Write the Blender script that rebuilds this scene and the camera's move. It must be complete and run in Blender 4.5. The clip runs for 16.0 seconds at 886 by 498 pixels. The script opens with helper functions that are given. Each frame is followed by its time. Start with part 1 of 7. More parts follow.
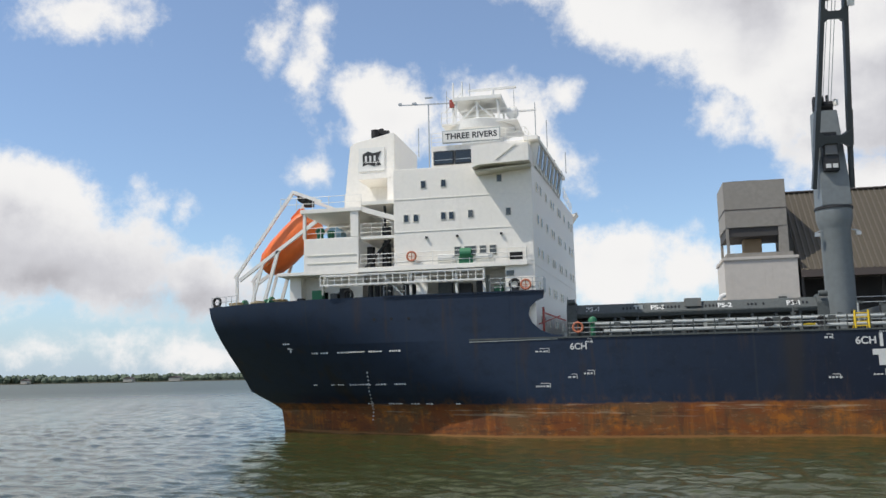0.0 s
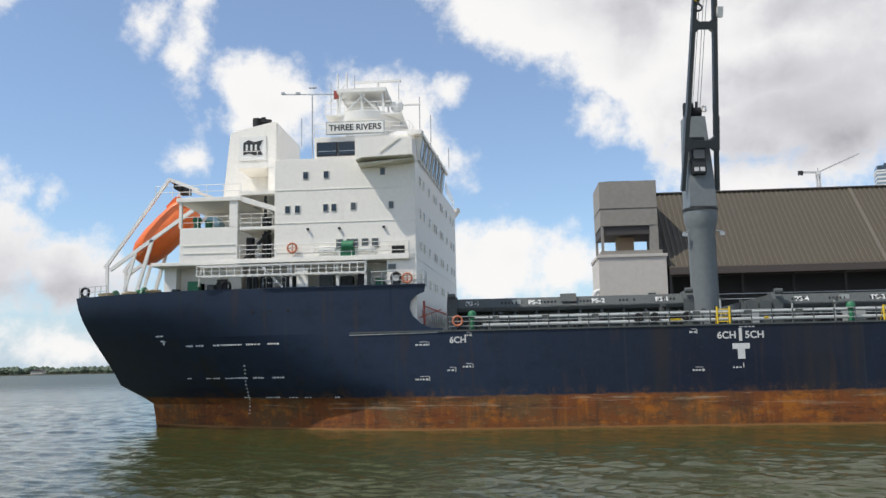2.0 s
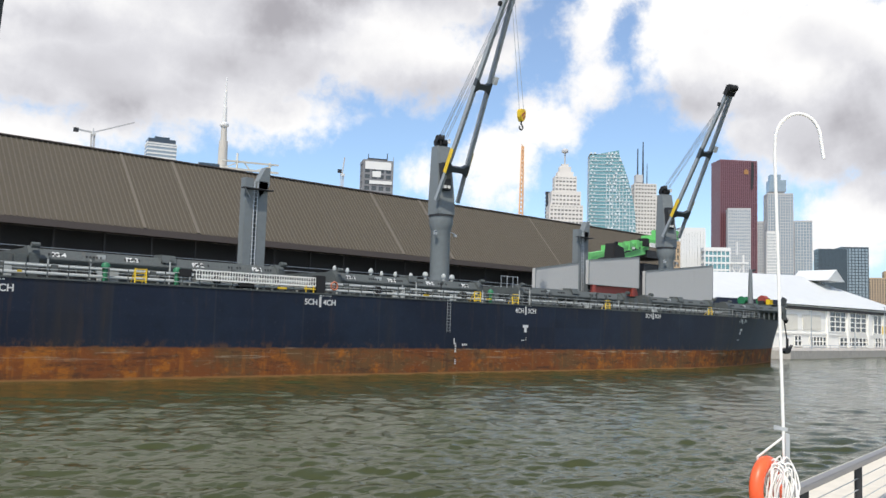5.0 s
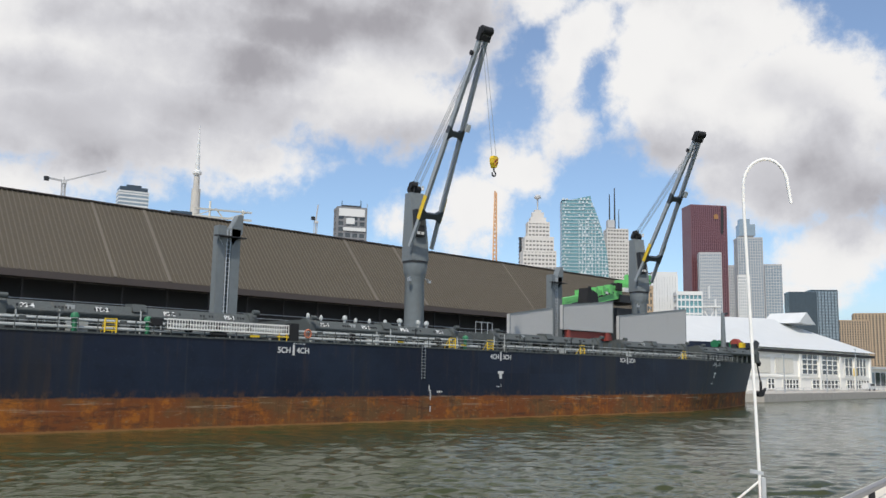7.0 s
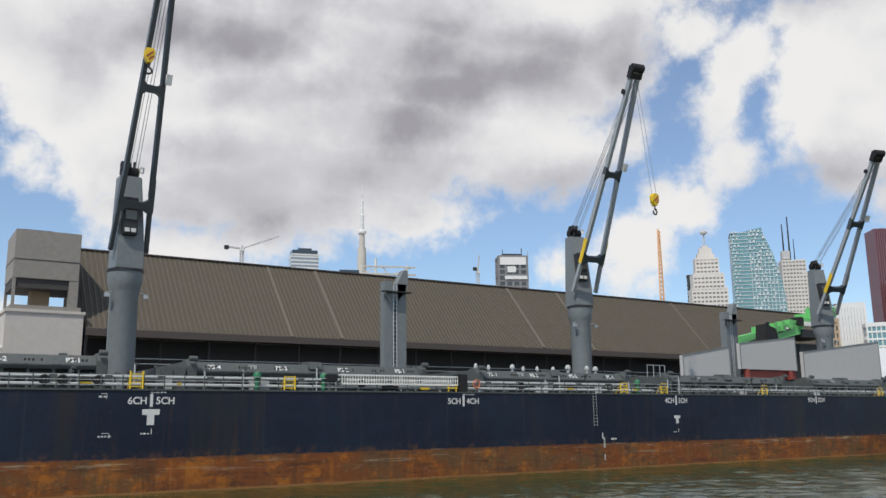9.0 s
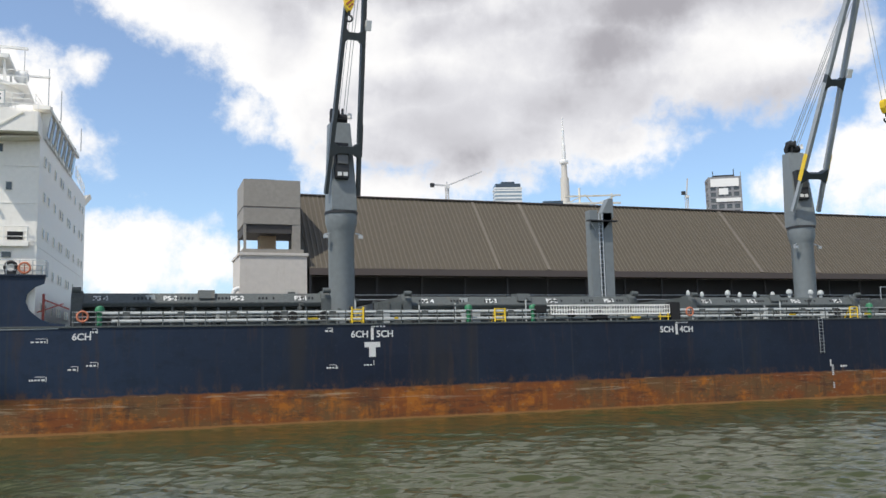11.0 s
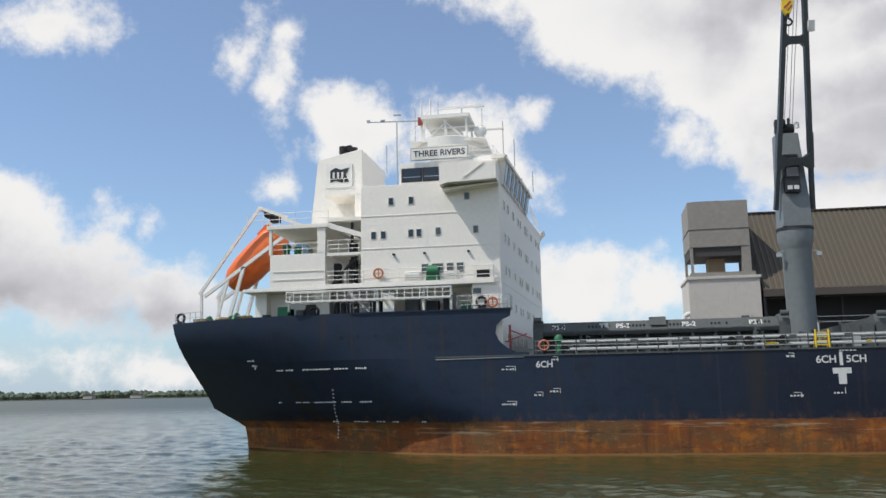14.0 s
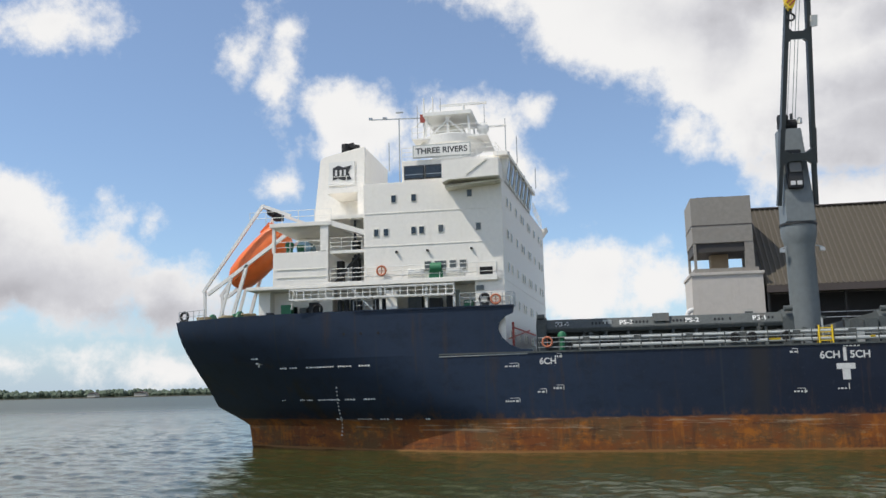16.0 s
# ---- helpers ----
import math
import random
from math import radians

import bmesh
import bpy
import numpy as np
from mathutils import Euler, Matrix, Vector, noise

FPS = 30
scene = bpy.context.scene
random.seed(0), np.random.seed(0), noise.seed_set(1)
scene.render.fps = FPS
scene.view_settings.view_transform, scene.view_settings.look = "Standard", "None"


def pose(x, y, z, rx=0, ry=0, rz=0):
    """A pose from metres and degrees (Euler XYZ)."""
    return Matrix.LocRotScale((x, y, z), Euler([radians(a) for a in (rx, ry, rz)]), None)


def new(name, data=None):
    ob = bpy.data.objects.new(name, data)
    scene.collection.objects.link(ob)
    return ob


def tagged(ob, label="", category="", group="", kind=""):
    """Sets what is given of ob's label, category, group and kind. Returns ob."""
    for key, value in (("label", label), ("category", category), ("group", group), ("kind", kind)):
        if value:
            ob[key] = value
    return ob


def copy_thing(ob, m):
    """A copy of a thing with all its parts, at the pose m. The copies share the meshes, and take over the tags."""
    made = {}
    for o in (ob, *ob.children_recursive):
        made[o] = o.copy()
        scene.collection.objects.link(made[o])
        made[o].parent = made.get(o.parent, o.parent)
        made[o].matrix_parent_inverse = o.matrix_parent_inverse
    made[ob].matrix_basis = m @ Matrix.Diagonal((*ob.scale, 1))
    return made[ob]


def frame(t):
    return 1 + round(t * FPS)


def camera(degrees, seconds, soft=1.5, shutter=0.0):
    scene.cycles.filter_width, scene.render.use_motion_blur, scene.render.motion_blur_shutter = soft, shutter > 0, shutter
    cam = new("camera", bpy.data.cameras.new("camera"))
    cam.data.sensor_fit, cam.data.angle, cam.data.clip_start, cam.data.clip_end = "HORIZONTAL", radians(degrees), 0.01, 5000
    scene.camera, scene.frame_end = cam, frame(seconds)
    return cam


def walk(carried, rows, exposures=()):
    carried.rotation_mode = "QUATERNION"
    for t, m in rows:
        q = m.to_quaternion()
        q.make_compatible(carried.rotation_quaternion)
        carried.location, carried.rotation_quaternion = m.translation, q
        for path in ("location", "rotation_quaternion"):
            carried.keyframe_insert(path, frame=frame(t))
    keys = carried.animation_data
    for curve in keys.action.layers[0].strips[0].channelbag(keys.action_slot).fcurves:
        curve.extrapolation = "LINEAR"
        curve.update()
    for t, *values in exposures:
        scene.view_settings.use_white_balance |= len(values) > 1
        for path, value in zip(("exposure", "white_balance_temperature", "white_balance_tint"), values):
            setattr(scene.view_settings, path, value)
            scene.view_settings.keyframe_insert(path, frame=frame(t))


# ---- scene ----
# camera: turns on the spot, on a raised spot of the promenade
EYE = (0.0, 0.0, 4.752)
cam = camera(54.1, 16.0)
TURNS = [
    (0.0, 98.13, 1.18, 12.24),
    (0.5, 98.51, 1.36, 9.57),
    (1.0, 98.41, 0.81, 5.79),
    (1.5, 97.90, 0.92, 5.84),
    (2.0, 97.53, 1.18, 4.39),
    (2.5, 97.56, -0.19, -8.77),
    (3.0, 98.33, -0.34, -16.01),
    (3.5, 97.51, -0.67, -19.41),
    (4.0, 96.03, -1.62, -28.37),
    (4.5, 95.00, -1.84, -36.61),
    (5.0, 94.99, -1.75, -42.22),
    (5.2, 95.65, -1.64, -44.89),
    (7.3, 98.95, -1.01, -43.06),
    (7.5, 99.64, -0.53, -41.44),
    (8.0, 101.42, -0.12, -37.56),
    (8.5, 101.91, 0.54, -35.18),
    (9.0, 101.18, 0.65, -32.79),
    (9.2, 100.99, 1.73, -28.06),
    (11.3, 96.47, 1.33, -15.50),
    (11.5, 96.56, 1.45, -11.73),
    (12.0, 97.33, 2.06, -0.96),
    (12.5, 98.47, 1.75, 5.84),
    (13.0, 100.26, 1.29, 8.66),
    (13.5, 99.97, 0.94, 9.89),
    (14.0, 99.23, 1.04, 10.03),
    (14.5, 99.16, 0.97, 10.25),
    (15.0, 99.09, 1.05, 10.50),
    (15.5, 98.87, 1.05, 10.66),
    (16.0, 99.05, 1.28, 10.26),
]
EXPOSURES = [(0.0, -0.19), (1.0, -0.17), (2.0, -0.13), (2.5, -0.14), (3.0, -0.03), (4.0, 0.0), (5.2, 0.03), (7.3, -0.24), (9.2, -0.28),
             (11.3, 0.05), (12.0, 0.10), (12.6, 0.0), (13.0, -0.13), (14.0, -0.23), (16.0, -0.20)]
walk(cam, [(t, pose(*EYE, rx, ry, rz)) for t, rx, ry, rz in TURNS], EXPOSURES)

# ---- daylight ----
SUN = Vector((-0.50, -0.27, 0.81)).normalized()
sun = new("sun", bpy.data.lights.new("sun", "SUN"))
sun.data.energy, sun.data.angle, sun.data.color = 4.3, radians(0.6), (1.0, 0.94, 0.845)
sun.rotation_mode = "QUATERNION"
sun.rotation_quaternion = SUN.to_track_quat("Z", "Y")

# clouds that stand in the sky, by their bearing from the ship's beam
CLOUDS_ASTERN = [  # azimuth, elevation, half width, half height, lean: degrees
    (-35.3, 22.2, 3.4, 1.7, 7),
    (-23.1, 21.7, 1.0, 2.2, -33),
    (-20.7, 22.1, 0.8, 1.9, 2),
    (-21.1, 18.6, 1.0, 2.4, 11),
    (-15.5, 17.0, 4.1, 2.8, -11),
    (-8.3, 16.5, 4.1, 3.0, -28),
    (-5.3, 14.3, 3.5, 1.9, -38),
    (-3.3, 17.6, 1.0, 0.7, -4),
    (-37.7, 9.5, 5.6, 4.1, -22),
    (-33.8, 7.2, 5.6, 3.4, -19),
    (-28.1, 6.2, 4.1, 2.4, -15),
    (-38.5, 6.8, 5.2, 2.6, 2),
    (-37.4, 1.9, 5.6, 0.45, -1),
    (-31.9, 2.3, 4.1, 0.6, -1),
    (-28.2, 1.6, 4.1, 1.1, -1),
    (-38.2, 4.3, 3.6, 0.4, 0),
    (-30.9, 10.8, 1.3, 1.0, 2),
    (-29.1, 10.3, 0.8, 1.0, 1),
    (-20.9, 13.2, 1.1, 0.8, -30),
]
CLOUDS_AMIDSHIPS = [  # azimuth, elevation, half width, half height, lean: degrees
    (16.0, 24.7, 12.3, 5.6, 8),
    (21.9, 19.4, 14.1, 6.3, 4),
    (35.4, 23.1, 12.3, 5.6, -0),
    (7.6, 21.5, 16.0, 4.7, -27),
    (1.2, 23.3, 10.4, 2.2, -21),
    (23.9, 20.0, 12.3, 7.1, -3),
    (35.0, 21.2, 11.2, 4.1, -7),
    (13.1, 17.1, 5.2, 4.8, 7),
    (17.7, 15.1, 7.4, 3.7, 5),
    (11.8, 12.8, 2.2, 2.2, 5),
    (22.2, 13.6, 6.7, 2.6, 3),
    (27.6, 17.1, 8.2, 4.5, 2),
    (28.5, 13.7, 4.7, 1.6, 2),
    (36.2, 18.4, 10.1, 3.7, -0),
    (40.5, 22.7, 7.1, 4.8, -2),
    (44.9, 24.6, 3.4, 3.7, -4),
    (31.3, 29.4, 20.9, 6.0, 2),
    (45.4, 18.1, 1.9, 1.2, -3),
    (13.1, 20.1, 5.6, 4.8, -19),
    (5.4, 22.5, 8.6, 3.0, -21),
    (10.5, 14.9, 2.2, 3.4, 2),
    (6.4, 15.7, 1.6, 1.6, 3),
    (-3.5, 17.6, 1.1, 0.8, -14),
    (-0.8, 6.8, 5.2, 2.8, 2),
    (3.4, 5.9, 3.0, 1.9, 2),
    (38.9, 17.4, 5.2, 2.8, -7),
    (39.5, 10.1, 0.7, 0.8, -4),
    (16.3, 11.0, 4.8, 1.9, 0),
    (26.0, 13.6, 6.5, 2.3, 0),
    (31.0, 13.2, 4.0, 2.0, 3),
    (20.5, 12.0, 5.5, 1.8, 0),
]
CLOUDS_CITY = [
    (52.0, 20.1, 2.2, 5.2, -18),
    (48.5, 13.6, 2.6, 2.2, -3),
    (45.5, 10.4, 3.0, 2.6, -2),
    (50.6, 24.1, 2.6, 1.9, -7),
    (51.9, 15.9, 1.9, 1.9, -5),
    (54.1, 22.7, 2.2, 2.6, -8),
    (59.0, 19.3, 4.5, 5.6, -8),
    (61.3, 22.3, 6.3, 4.1, -11),
    (57.1, 24.3, 4.5, 1.9, -10),
    (59.9, 14.1, 3.7, 1.9, -6),
    (39.5, 10.0, 0.7, 0.8, -1),
    (56.0, 28.4, 8.9, 3.4, -11),
    (65.8, 14.8, 7.1, 6.0, -5),
    (67.3, 6.8, 3.0, 2.0, -2),
    (69.1, 8.3, 3.4, 2.6, -3),
    (65.7, 5.0, 3.7, 1.1, -1),
    (69.2, 11.9, 4.5, 3.0, -5),
    (40.4, 9.7, 0.8, 1.0, 2),
]
CLOUD_BELLIES = [
    (25.5, 14.6, 5.5, 1.3, 0),
    (15.0, 24.0, 6.0, 1.6, 0),
    (-36.0, 6.8, 7.1, 1.9, -4),
    (-38.2, 7.6, 5.2, 1.5, 2),
    (-29.8, 5.1, 4.8, 0.9, -5),
    (35.4, 22.8, 10.8, 1.7, -16),
    (28.4, 19.2, 6.3, 1.7, -6),
    (28.4, 16.1, 7.8, 1.9, 2),
    (21.4, 13.7, 6.7, 1.7, 3),
    (38.1, 15.4, 6.0, 1.0, 3),
    (18.0, 16.9, 4.1, 1.7, 5),
    (45.6, 22.8, 2.2, 2.6, -4),
    (59.2, 13.8, 4.5, 1.2, -6),
    (59.0, 26.0, 6.3, 1.5, -11),
    (22.9, 20.9, 4.8, 1.1, 4),
    (65.8, 12.3, 5.2, 2.2, 6),
    (69.2, 11.2, 4.1, 2.2, -4),
    (20.1, 14.7, 5.6, 2.6, -1),
    (34.7, 21.9, 7.4, 1.5, 1),
    (29.5, 16.9, 6.7, 1.5, -4),
    (31.4, 25.9, 7.4, 0.9, -9),
]

world = bpy.data.worlds.new("sky")
scene.world = world
world.use_nodes = True
wt = world.node_tree
wt.nodes.clear()


def wn(kind, **values):
    n = wt.nodes.new(kind)
    for key, value in values.items():
        n.inputs[key.replace("_", " ")].default_value = value
    return n


def wmath(op, a, b=None, c=None):
    n = wt.nodes.new("ShaderNodeMath")
    n.operation = op
    for i, v in enumerate((a, b, c)):
        if v is None:
            continue
        if isinstance(v, (int, float)):
            n.inputs[i].default_value = v
        else:
            wt.links.new(v, n.inputs[i])
    return n.outputs[0]


def wvec(op, a, b):
    n = wt.nodes.new("ShaderNodeVectorMath")
    n.operation = op
    for i, v in enumerate((a, b)):
        if isinstance(v, (tuple, Vector)):
            n.inputs[i].default_value = v
        else:
            wt.links.new(v, n.inputs[i])
    return n.outputs["Value"] if op == "DOT_PRODUCT" else n.outputs[0]


def wscale(a, s):
    n = wt.nodes.new("ShaderNodeVectorMath")
    n.operation = "SCALE"
    wt.links.new(a, n.inputs[0])
    n.inputs["Scale"].default_value = s
    return n.outputs[0]


def wstep(value, low, high, to_low=0.0, to_high=1.0):
    n = wt.nodes.new("ShaderNodeMapRange")
    n.interpolation_type = "SMOOTHSTEP"
    wt.links.new(value, n.inputs["Value"])
    for key, v in (("From Min", low), ("From Max", high), ("To Min", to_low), ("To Max", to_high)):
        n.inputs[key].default_value = v
    return n.outputs["Result"]


def wmix(fac, a, b):
    n = wt.nodes.new("ShaderNodeMix")
    n.data_type = "RGBA"
    wt.links.new(fac, n.inputs[0])
    for i, v in ((6, a), (7, b)):
        if isinstance(v, tuple):
            n.inputs[i].default_value = v
        else:
            wt.links.new(v, n.inputs[i])
    return n.outputs[2]


way = wn("ShaderNodeTexCoord").outputs["Generated"]


def sky_noise(scale, detail, rough, out="Fac"):
    n = wn("ShaderNodeTexNoise", Scale=scale, Detail=detail, Roughness=rough)
    wt.links.new(way, n.inputs["Vector"])
    return n.outputs[out]


bent = wvec("ADD", way, wscale(wvec("SUBTRACT", sky_noise(14.0, 6.0, 0.62, "Color"), (0.5, 0.5, 0.5)), 0.045))


def heap(blobs):
    """Degrees inside (above 0) or outside (below 0) the nearest cloud's rim."""
    total = None
    for az, el, a, b, lean in blobs:
        az, el, lean = radians(az), radians(el), radians(lean)
        across = Vector((math.cos(az), -math.sin(az), 0))
        upward = Vector((-math.sin(az) * math.sin(el), -math.cos(az) * math.sin(el), math.cos(el)))
        u = (across * math.cos(lean) + upward * math.sin(lean)) / math.sin(radians(a))
        v = (upward * math.cos(lean) - across * math.sin(lean)) / math.sin(radians(b))
        du, dv = wvec("DOT_PRODUCT", bent, u), wvec("DOT_PRODUCT", bent, v)
        dist = wmath("SQRT", wmath("MULTIPLY_ADD", dv, dv, wmath("MULTIPLY", du, du)))
        here = wmath("MULTIPLY_ADD", dist, -min(a, b), min(a, b))
        total = here if total is None else wmath("MAXIMUM", total, here)
    return total


fluff = wmath("SUBTRACT", sky_noise(20.0, 8.0, 0.62), 0.5)
broad = wmath("SUBTRACT", sky_noise(2.6, 5.0, 0.55), 0.5)
height = wn("ShaderNodeSeparateXYZ")
wt.links.new(way, height.inputs[0])
# the sky that no view reaches: broken cloud overhead and behind
behind = wstep(wmath("MAXIMUM", wmath("SUBTRACT", height.outputs["Z"], 0.42), wmath("MULTIPLY", height.outputs["Y"], -1.0)), 0.0, 0.1)
rest = wmath("ADD", wmath("MULTIPLY", broad, 14.0), wmath("MULTIPLY_ADD", behind, 8.0, -8.5))
inside_cloud = wmath("MAXIMUM", heap(CLOUDS_ASTERN + CLOUDS_AMIDSHIPS + CLOUDS_CITY), rest)
dense = wstep(wmath("MULTIPLY_ADD", fluff, 5.0, inside_cloud), -0.6, 1.2)
thick = wstep(wmath("MULTIPLY_ADD", fluff, 2.6, heap(CLOUD_BELLIES)), -2.4, 2.6)

sky = wn("ShaderNodeTexSky")
sky.sky_type = "NISHITA"
sky.sun_disc = False
sky.sun_elevation, sky.sun_rotation = math.asin(SUN.z), math.atan2(SUN.x, SUN.y)
sky.air_density, sky.dust_density, sky.ozone_density = 1.0, 0.2, 1.6
clear = wvec("MULTIPLY", sky.outputs[0], (0.130, 0.150, 0.168))
# a thin veil of high haze
veil = wn("ShaderNodeValue")
veil.outputs[0].default_value = 0.13
clear = wmix(veil.outputs[0], clear, (0.80, 0.84, 0.90, 1))
# paler blue low down
clear = wmix(wstep(height.outputs["Z"], -0.01, 0.13, 0.85, 0.0), clear, (0.50, 0.64, 0.80, 1))
# lit tops and shaded undersides: the heaps' density here against that a little higher up
def relief(scale, detail, lift):
    n = wn("ShaderNodeTexNoise", Scale=scale, Detail=detail, Roughness=0.5)
    wt.links.new(wvec("ADD", way, Vector((-0.5 * lift, 0, lift))), n.inputs["Vector"])
    return wmath("SUBTRACT", n.outputs["Fac"], sky_noise(scale, detail, 0.5))


under = wmath("ADD", wmath("MULTIPLY", relief(4.2, 2.5, 0.055), 1.5), wmath("MULTIPLY", relief(13.0, 4.0, 0.018), 0.35))
core = wstep(inside_cloud, 0.3, 4.0)
shade = wmath("MULTIPLY", core, wstep(under, -0.10, 0.26))
shade = wmath("ADD", wmath("MULTIPLY", shade, 0.42), wmath("MULTIPLY", thick, wmath("MULTIPLY_ADD", wstep(under, -0.22, 0.2), 0.45, 0.5)))
soft = wmath("MULTIPLY", wstep(inside_cloud, 1.0, 5.0), wstep(sky_noise(3.4, 3.0, 0.5), 0.38, 0.66))
shade = wmath("ADD", shade, wmath("MULTIPLY", soft, 0.24))
white = wmix(wstep(shade, 0.0, 0.5), (1.04, 1.03, 1.02, 1), (0.76, 0.76, 0.80, 1))
cloud = wmix(wstep(shade, 0.3, 1.05), white, (0.43, 0.42, 0.455, 1))
back = wn("ShaderNodeBackground", Strength=1.0)
wt.links.new(wmix(dense, clear, cloud), back.inputs["Color"])
wt.links.new(back.outputs[0], wn("ShaderNodeOutputWorld").inputs["Surface"])

# ---- materials ----
def nodes_of(name):
    m = bpy.data.materials.new(name)
    m.use_nodes = True
    return m, m.node_tree, m.node_tree.nodes["Principled BSDF"]


def tnode(tree, kind, **values):
    n = tree.nodes.new(kind)
    for key, value in values.items():
        n.inputs[key.replace("_", " ")].default_value = value
    return n


def tmix(tree, fac, a, b, blend="MIX"):
    n = tree.nodes.new("ShaderNodeMix")
    n.data_type, n.blend_type = "RGBA", blend
    for i, v in ((0, fac), (6, a), (7, b)):
        if isinstance(v, (tuple, float, int)):
            n.inputs[i].default_value = v
        else:
            tree.links.new(v, n.inputs[i])
    return n.outputs[2]


def tstep(tree, value, low, high, to_low=0.0, to_high=1.0):
    n = tree.nodes.new("ShaderNodeMapRange")
    n.interpolation_type = "SMOOTHSTEP"
    tree.links.new(value, n.inputs["Value"])
    for key, v in (("From Min", low), ("From Max", high), ("To Min", to_low), ("To Max", to_high)):
        n.inputs[key].default_value = v
    return n.outputs["Result"]


def tmath(tree, op, a, b=0.0):
    n = tree.nodes.new("ShaderNodeMath")
    n.operation = op
    for i, v in enumerate((a, b)):
        if isinstance(v, (float, int)):
            n.inputs[i].default_value = v
        else:
            tree.links.new(v, n.inputs[i])
    return n.outputs[0]


def tnoise(tree, scale, detail=5.0, rough=0.6, stretch=(1, 1, 1)):
    place = tree.nodes.new("ShaderNodeTexCoord")
    mp = tnode(tree, "ShaderNodeMapping", Scale=stretch)
    tree.links.new(place.outputs["Object"], mp.inputs["Vector"])
    n = tnode(tree, "ShaderNodeTexNoise", Scale=scale, Detail=detail, Roughness=rough)
    tree.links.new(mp.outputs[0], n.inputs["Vector"])
    return n.outputs["Fac"]


def rgb(c):
    return (*c, 1.0)


def surface(name, color, rough=0.55, metal=0.0, vary=0.18, grain=6.0, stain=0.0, stain_color=(0.22, 0.10, 0.04), streak=(1, 1, 0.12), bump=0.0, spec=0.5):
    """A painted, cast or rolled surface: tone at two scales, stains that run down, fine relief."""
    m, tree, bsdf = nodes_of(name)
    dark = tuple(c * (1 - vary) for c in color)
    light = tuple(min(1.0, c * (1 + vary * 0.7)) for c in color)
    fine = tnoise(tree, grain)
    wide = tnoise(tree, grain * 0.07, 4.0)
    tone = tmix(tree, tstep(tree, fine, 0.3, 0.7), rgb(dark), rgb(light))
    tone = tmix(tree, tstep(tree, wide, 0.35, 0.65, 0.0, 0.6), tone, rgb(color))
    if stain:
        runs = tnoise(tree, 1.6, 6.0, 0.65, streak)
        tone = tmix(tree, tstep(tree, runs, 0.55, 0.75, 0.0, stain), tone, rgb(stain_color))
    tree.links.new(tone, bsdf.inputs["Base Color"])
    bsdf.inputs["Metallic"].default_value = metal
    bsdf.inputs["Specular IOR Level"].default_value = spec
    tree.links.new(tstep(tree, fine, 0.2, 0.8, max(0.05, rough - 0.1), min(1.0, rough + 0.1)), bsdf.inputs["Roughness"])
    if bump:
        b = tnode(tree, "ShaderNodeBump", Strength=bump, Distance=0.02)
        tree.links.new(fine, b.inputs["Height"])
        tree.links.new(b.outputs[0], bsdf.inputs["Normal"])
    return m


WHITE = surface("white_ship_paint", (0.86, 0.825, 0.755), 0.45, vary=0.04, grain=3.0, stain=0.2, stain_color=(0.56, 0.48, 0.37), bump=0.02)
WHITE_TRIM = surface("white_trim_paint", (0.78, 0.77, 0.73), 0.5, vary=0.06)
CREAM = surface("cream_paint", (0.72, 0.69, 0.60), 0.55, vary=0.1, stain=0.3)
GREY = surface("grey_deck_paint", (0.078, 0.088, 0.086), 0.6, vary=0.3, stain=0.35, stain_color=(0.15, 0.11, 0.08))
CRANE_GREY = surface("crane_grey_paint", (0.165, 0.185, 0.19), 0.45, vary=0.10, grain=2.0, stain=0.22, stain_color=(0.20, 0.17, 0.13))
JIB_GREY = surface("jib_grey_paint", (0.31, 0.335, 0.345), 0.4, vary=0.1)
JIB_DARK = surface("jib_dark_paint", (0.045, 0.055, 0.06), 0.45, vary=0.15)
PANEL_GREY = surface("hatch_panel_paint", (0.46, 0.455, 0.44), 0.6, vary=0.06, stain=0.15, stain_color=(0.24, 0.21, 0.18))
DARK = surface("dark_steel", (0.022, 0.023, 0.025), 0.6, vary=0.3)
BLACK = surface("black_rubber", (0.012, 0.012, 0.013), 0.75, vary=0.3)
YELLOW = surface("yellow_paint", (0.74, 0.50, 0.02), 0.5, vary=0.12)
ORANGE = surface("orange_gel_coat", (0.80, 0.17, 0.035), 0.38, vary=0.08, grain=2.0, stain=0.15, stain_color=(0.45, 0.11, 0.04))
RING_ORANGE = surface("ring_orange", (0.85, 0.11, 0.03), 0.45, vary=0.08)
FADED_ORANGE = surface("faded_orange_ring", (0.50, 0.17, 0.09), 0.6, vary=0.15)
GREEN = surface("green_machine_paint", (0.02, 0.16, 0.07), 0.5, vary=0.2)
LOADER_GREEN = surface("loader_green_paint", (0.15, 0.50, 0.15), 0.5, vary=0.2)
RED = surface("red_primer", (0.30, 0.055, 0.04), 0.6, vary=0.2, stain=0.3)
ROPE = surface("rope_white", (0.78, 0.76, 0.72), 0.85, vary=0.12, grain=60.0)
RAIL = surface("galvanised_rail", (0.42, 0.44, 0.45), 0.4, 0.4, vary=0.12)
PIPE = surface("light_pipe_paint", (0.40, 0.42, 0.41), 0.5, vary=0.12, stain=0.3)
MARK = surface("marking_white", (0.66, 0.66, 0.64), 0.6, vary=0.2, grain=12.0)
WOODY = surface("timber", (0.33, 0.22, 0.12), 0.75, vary=0.3)
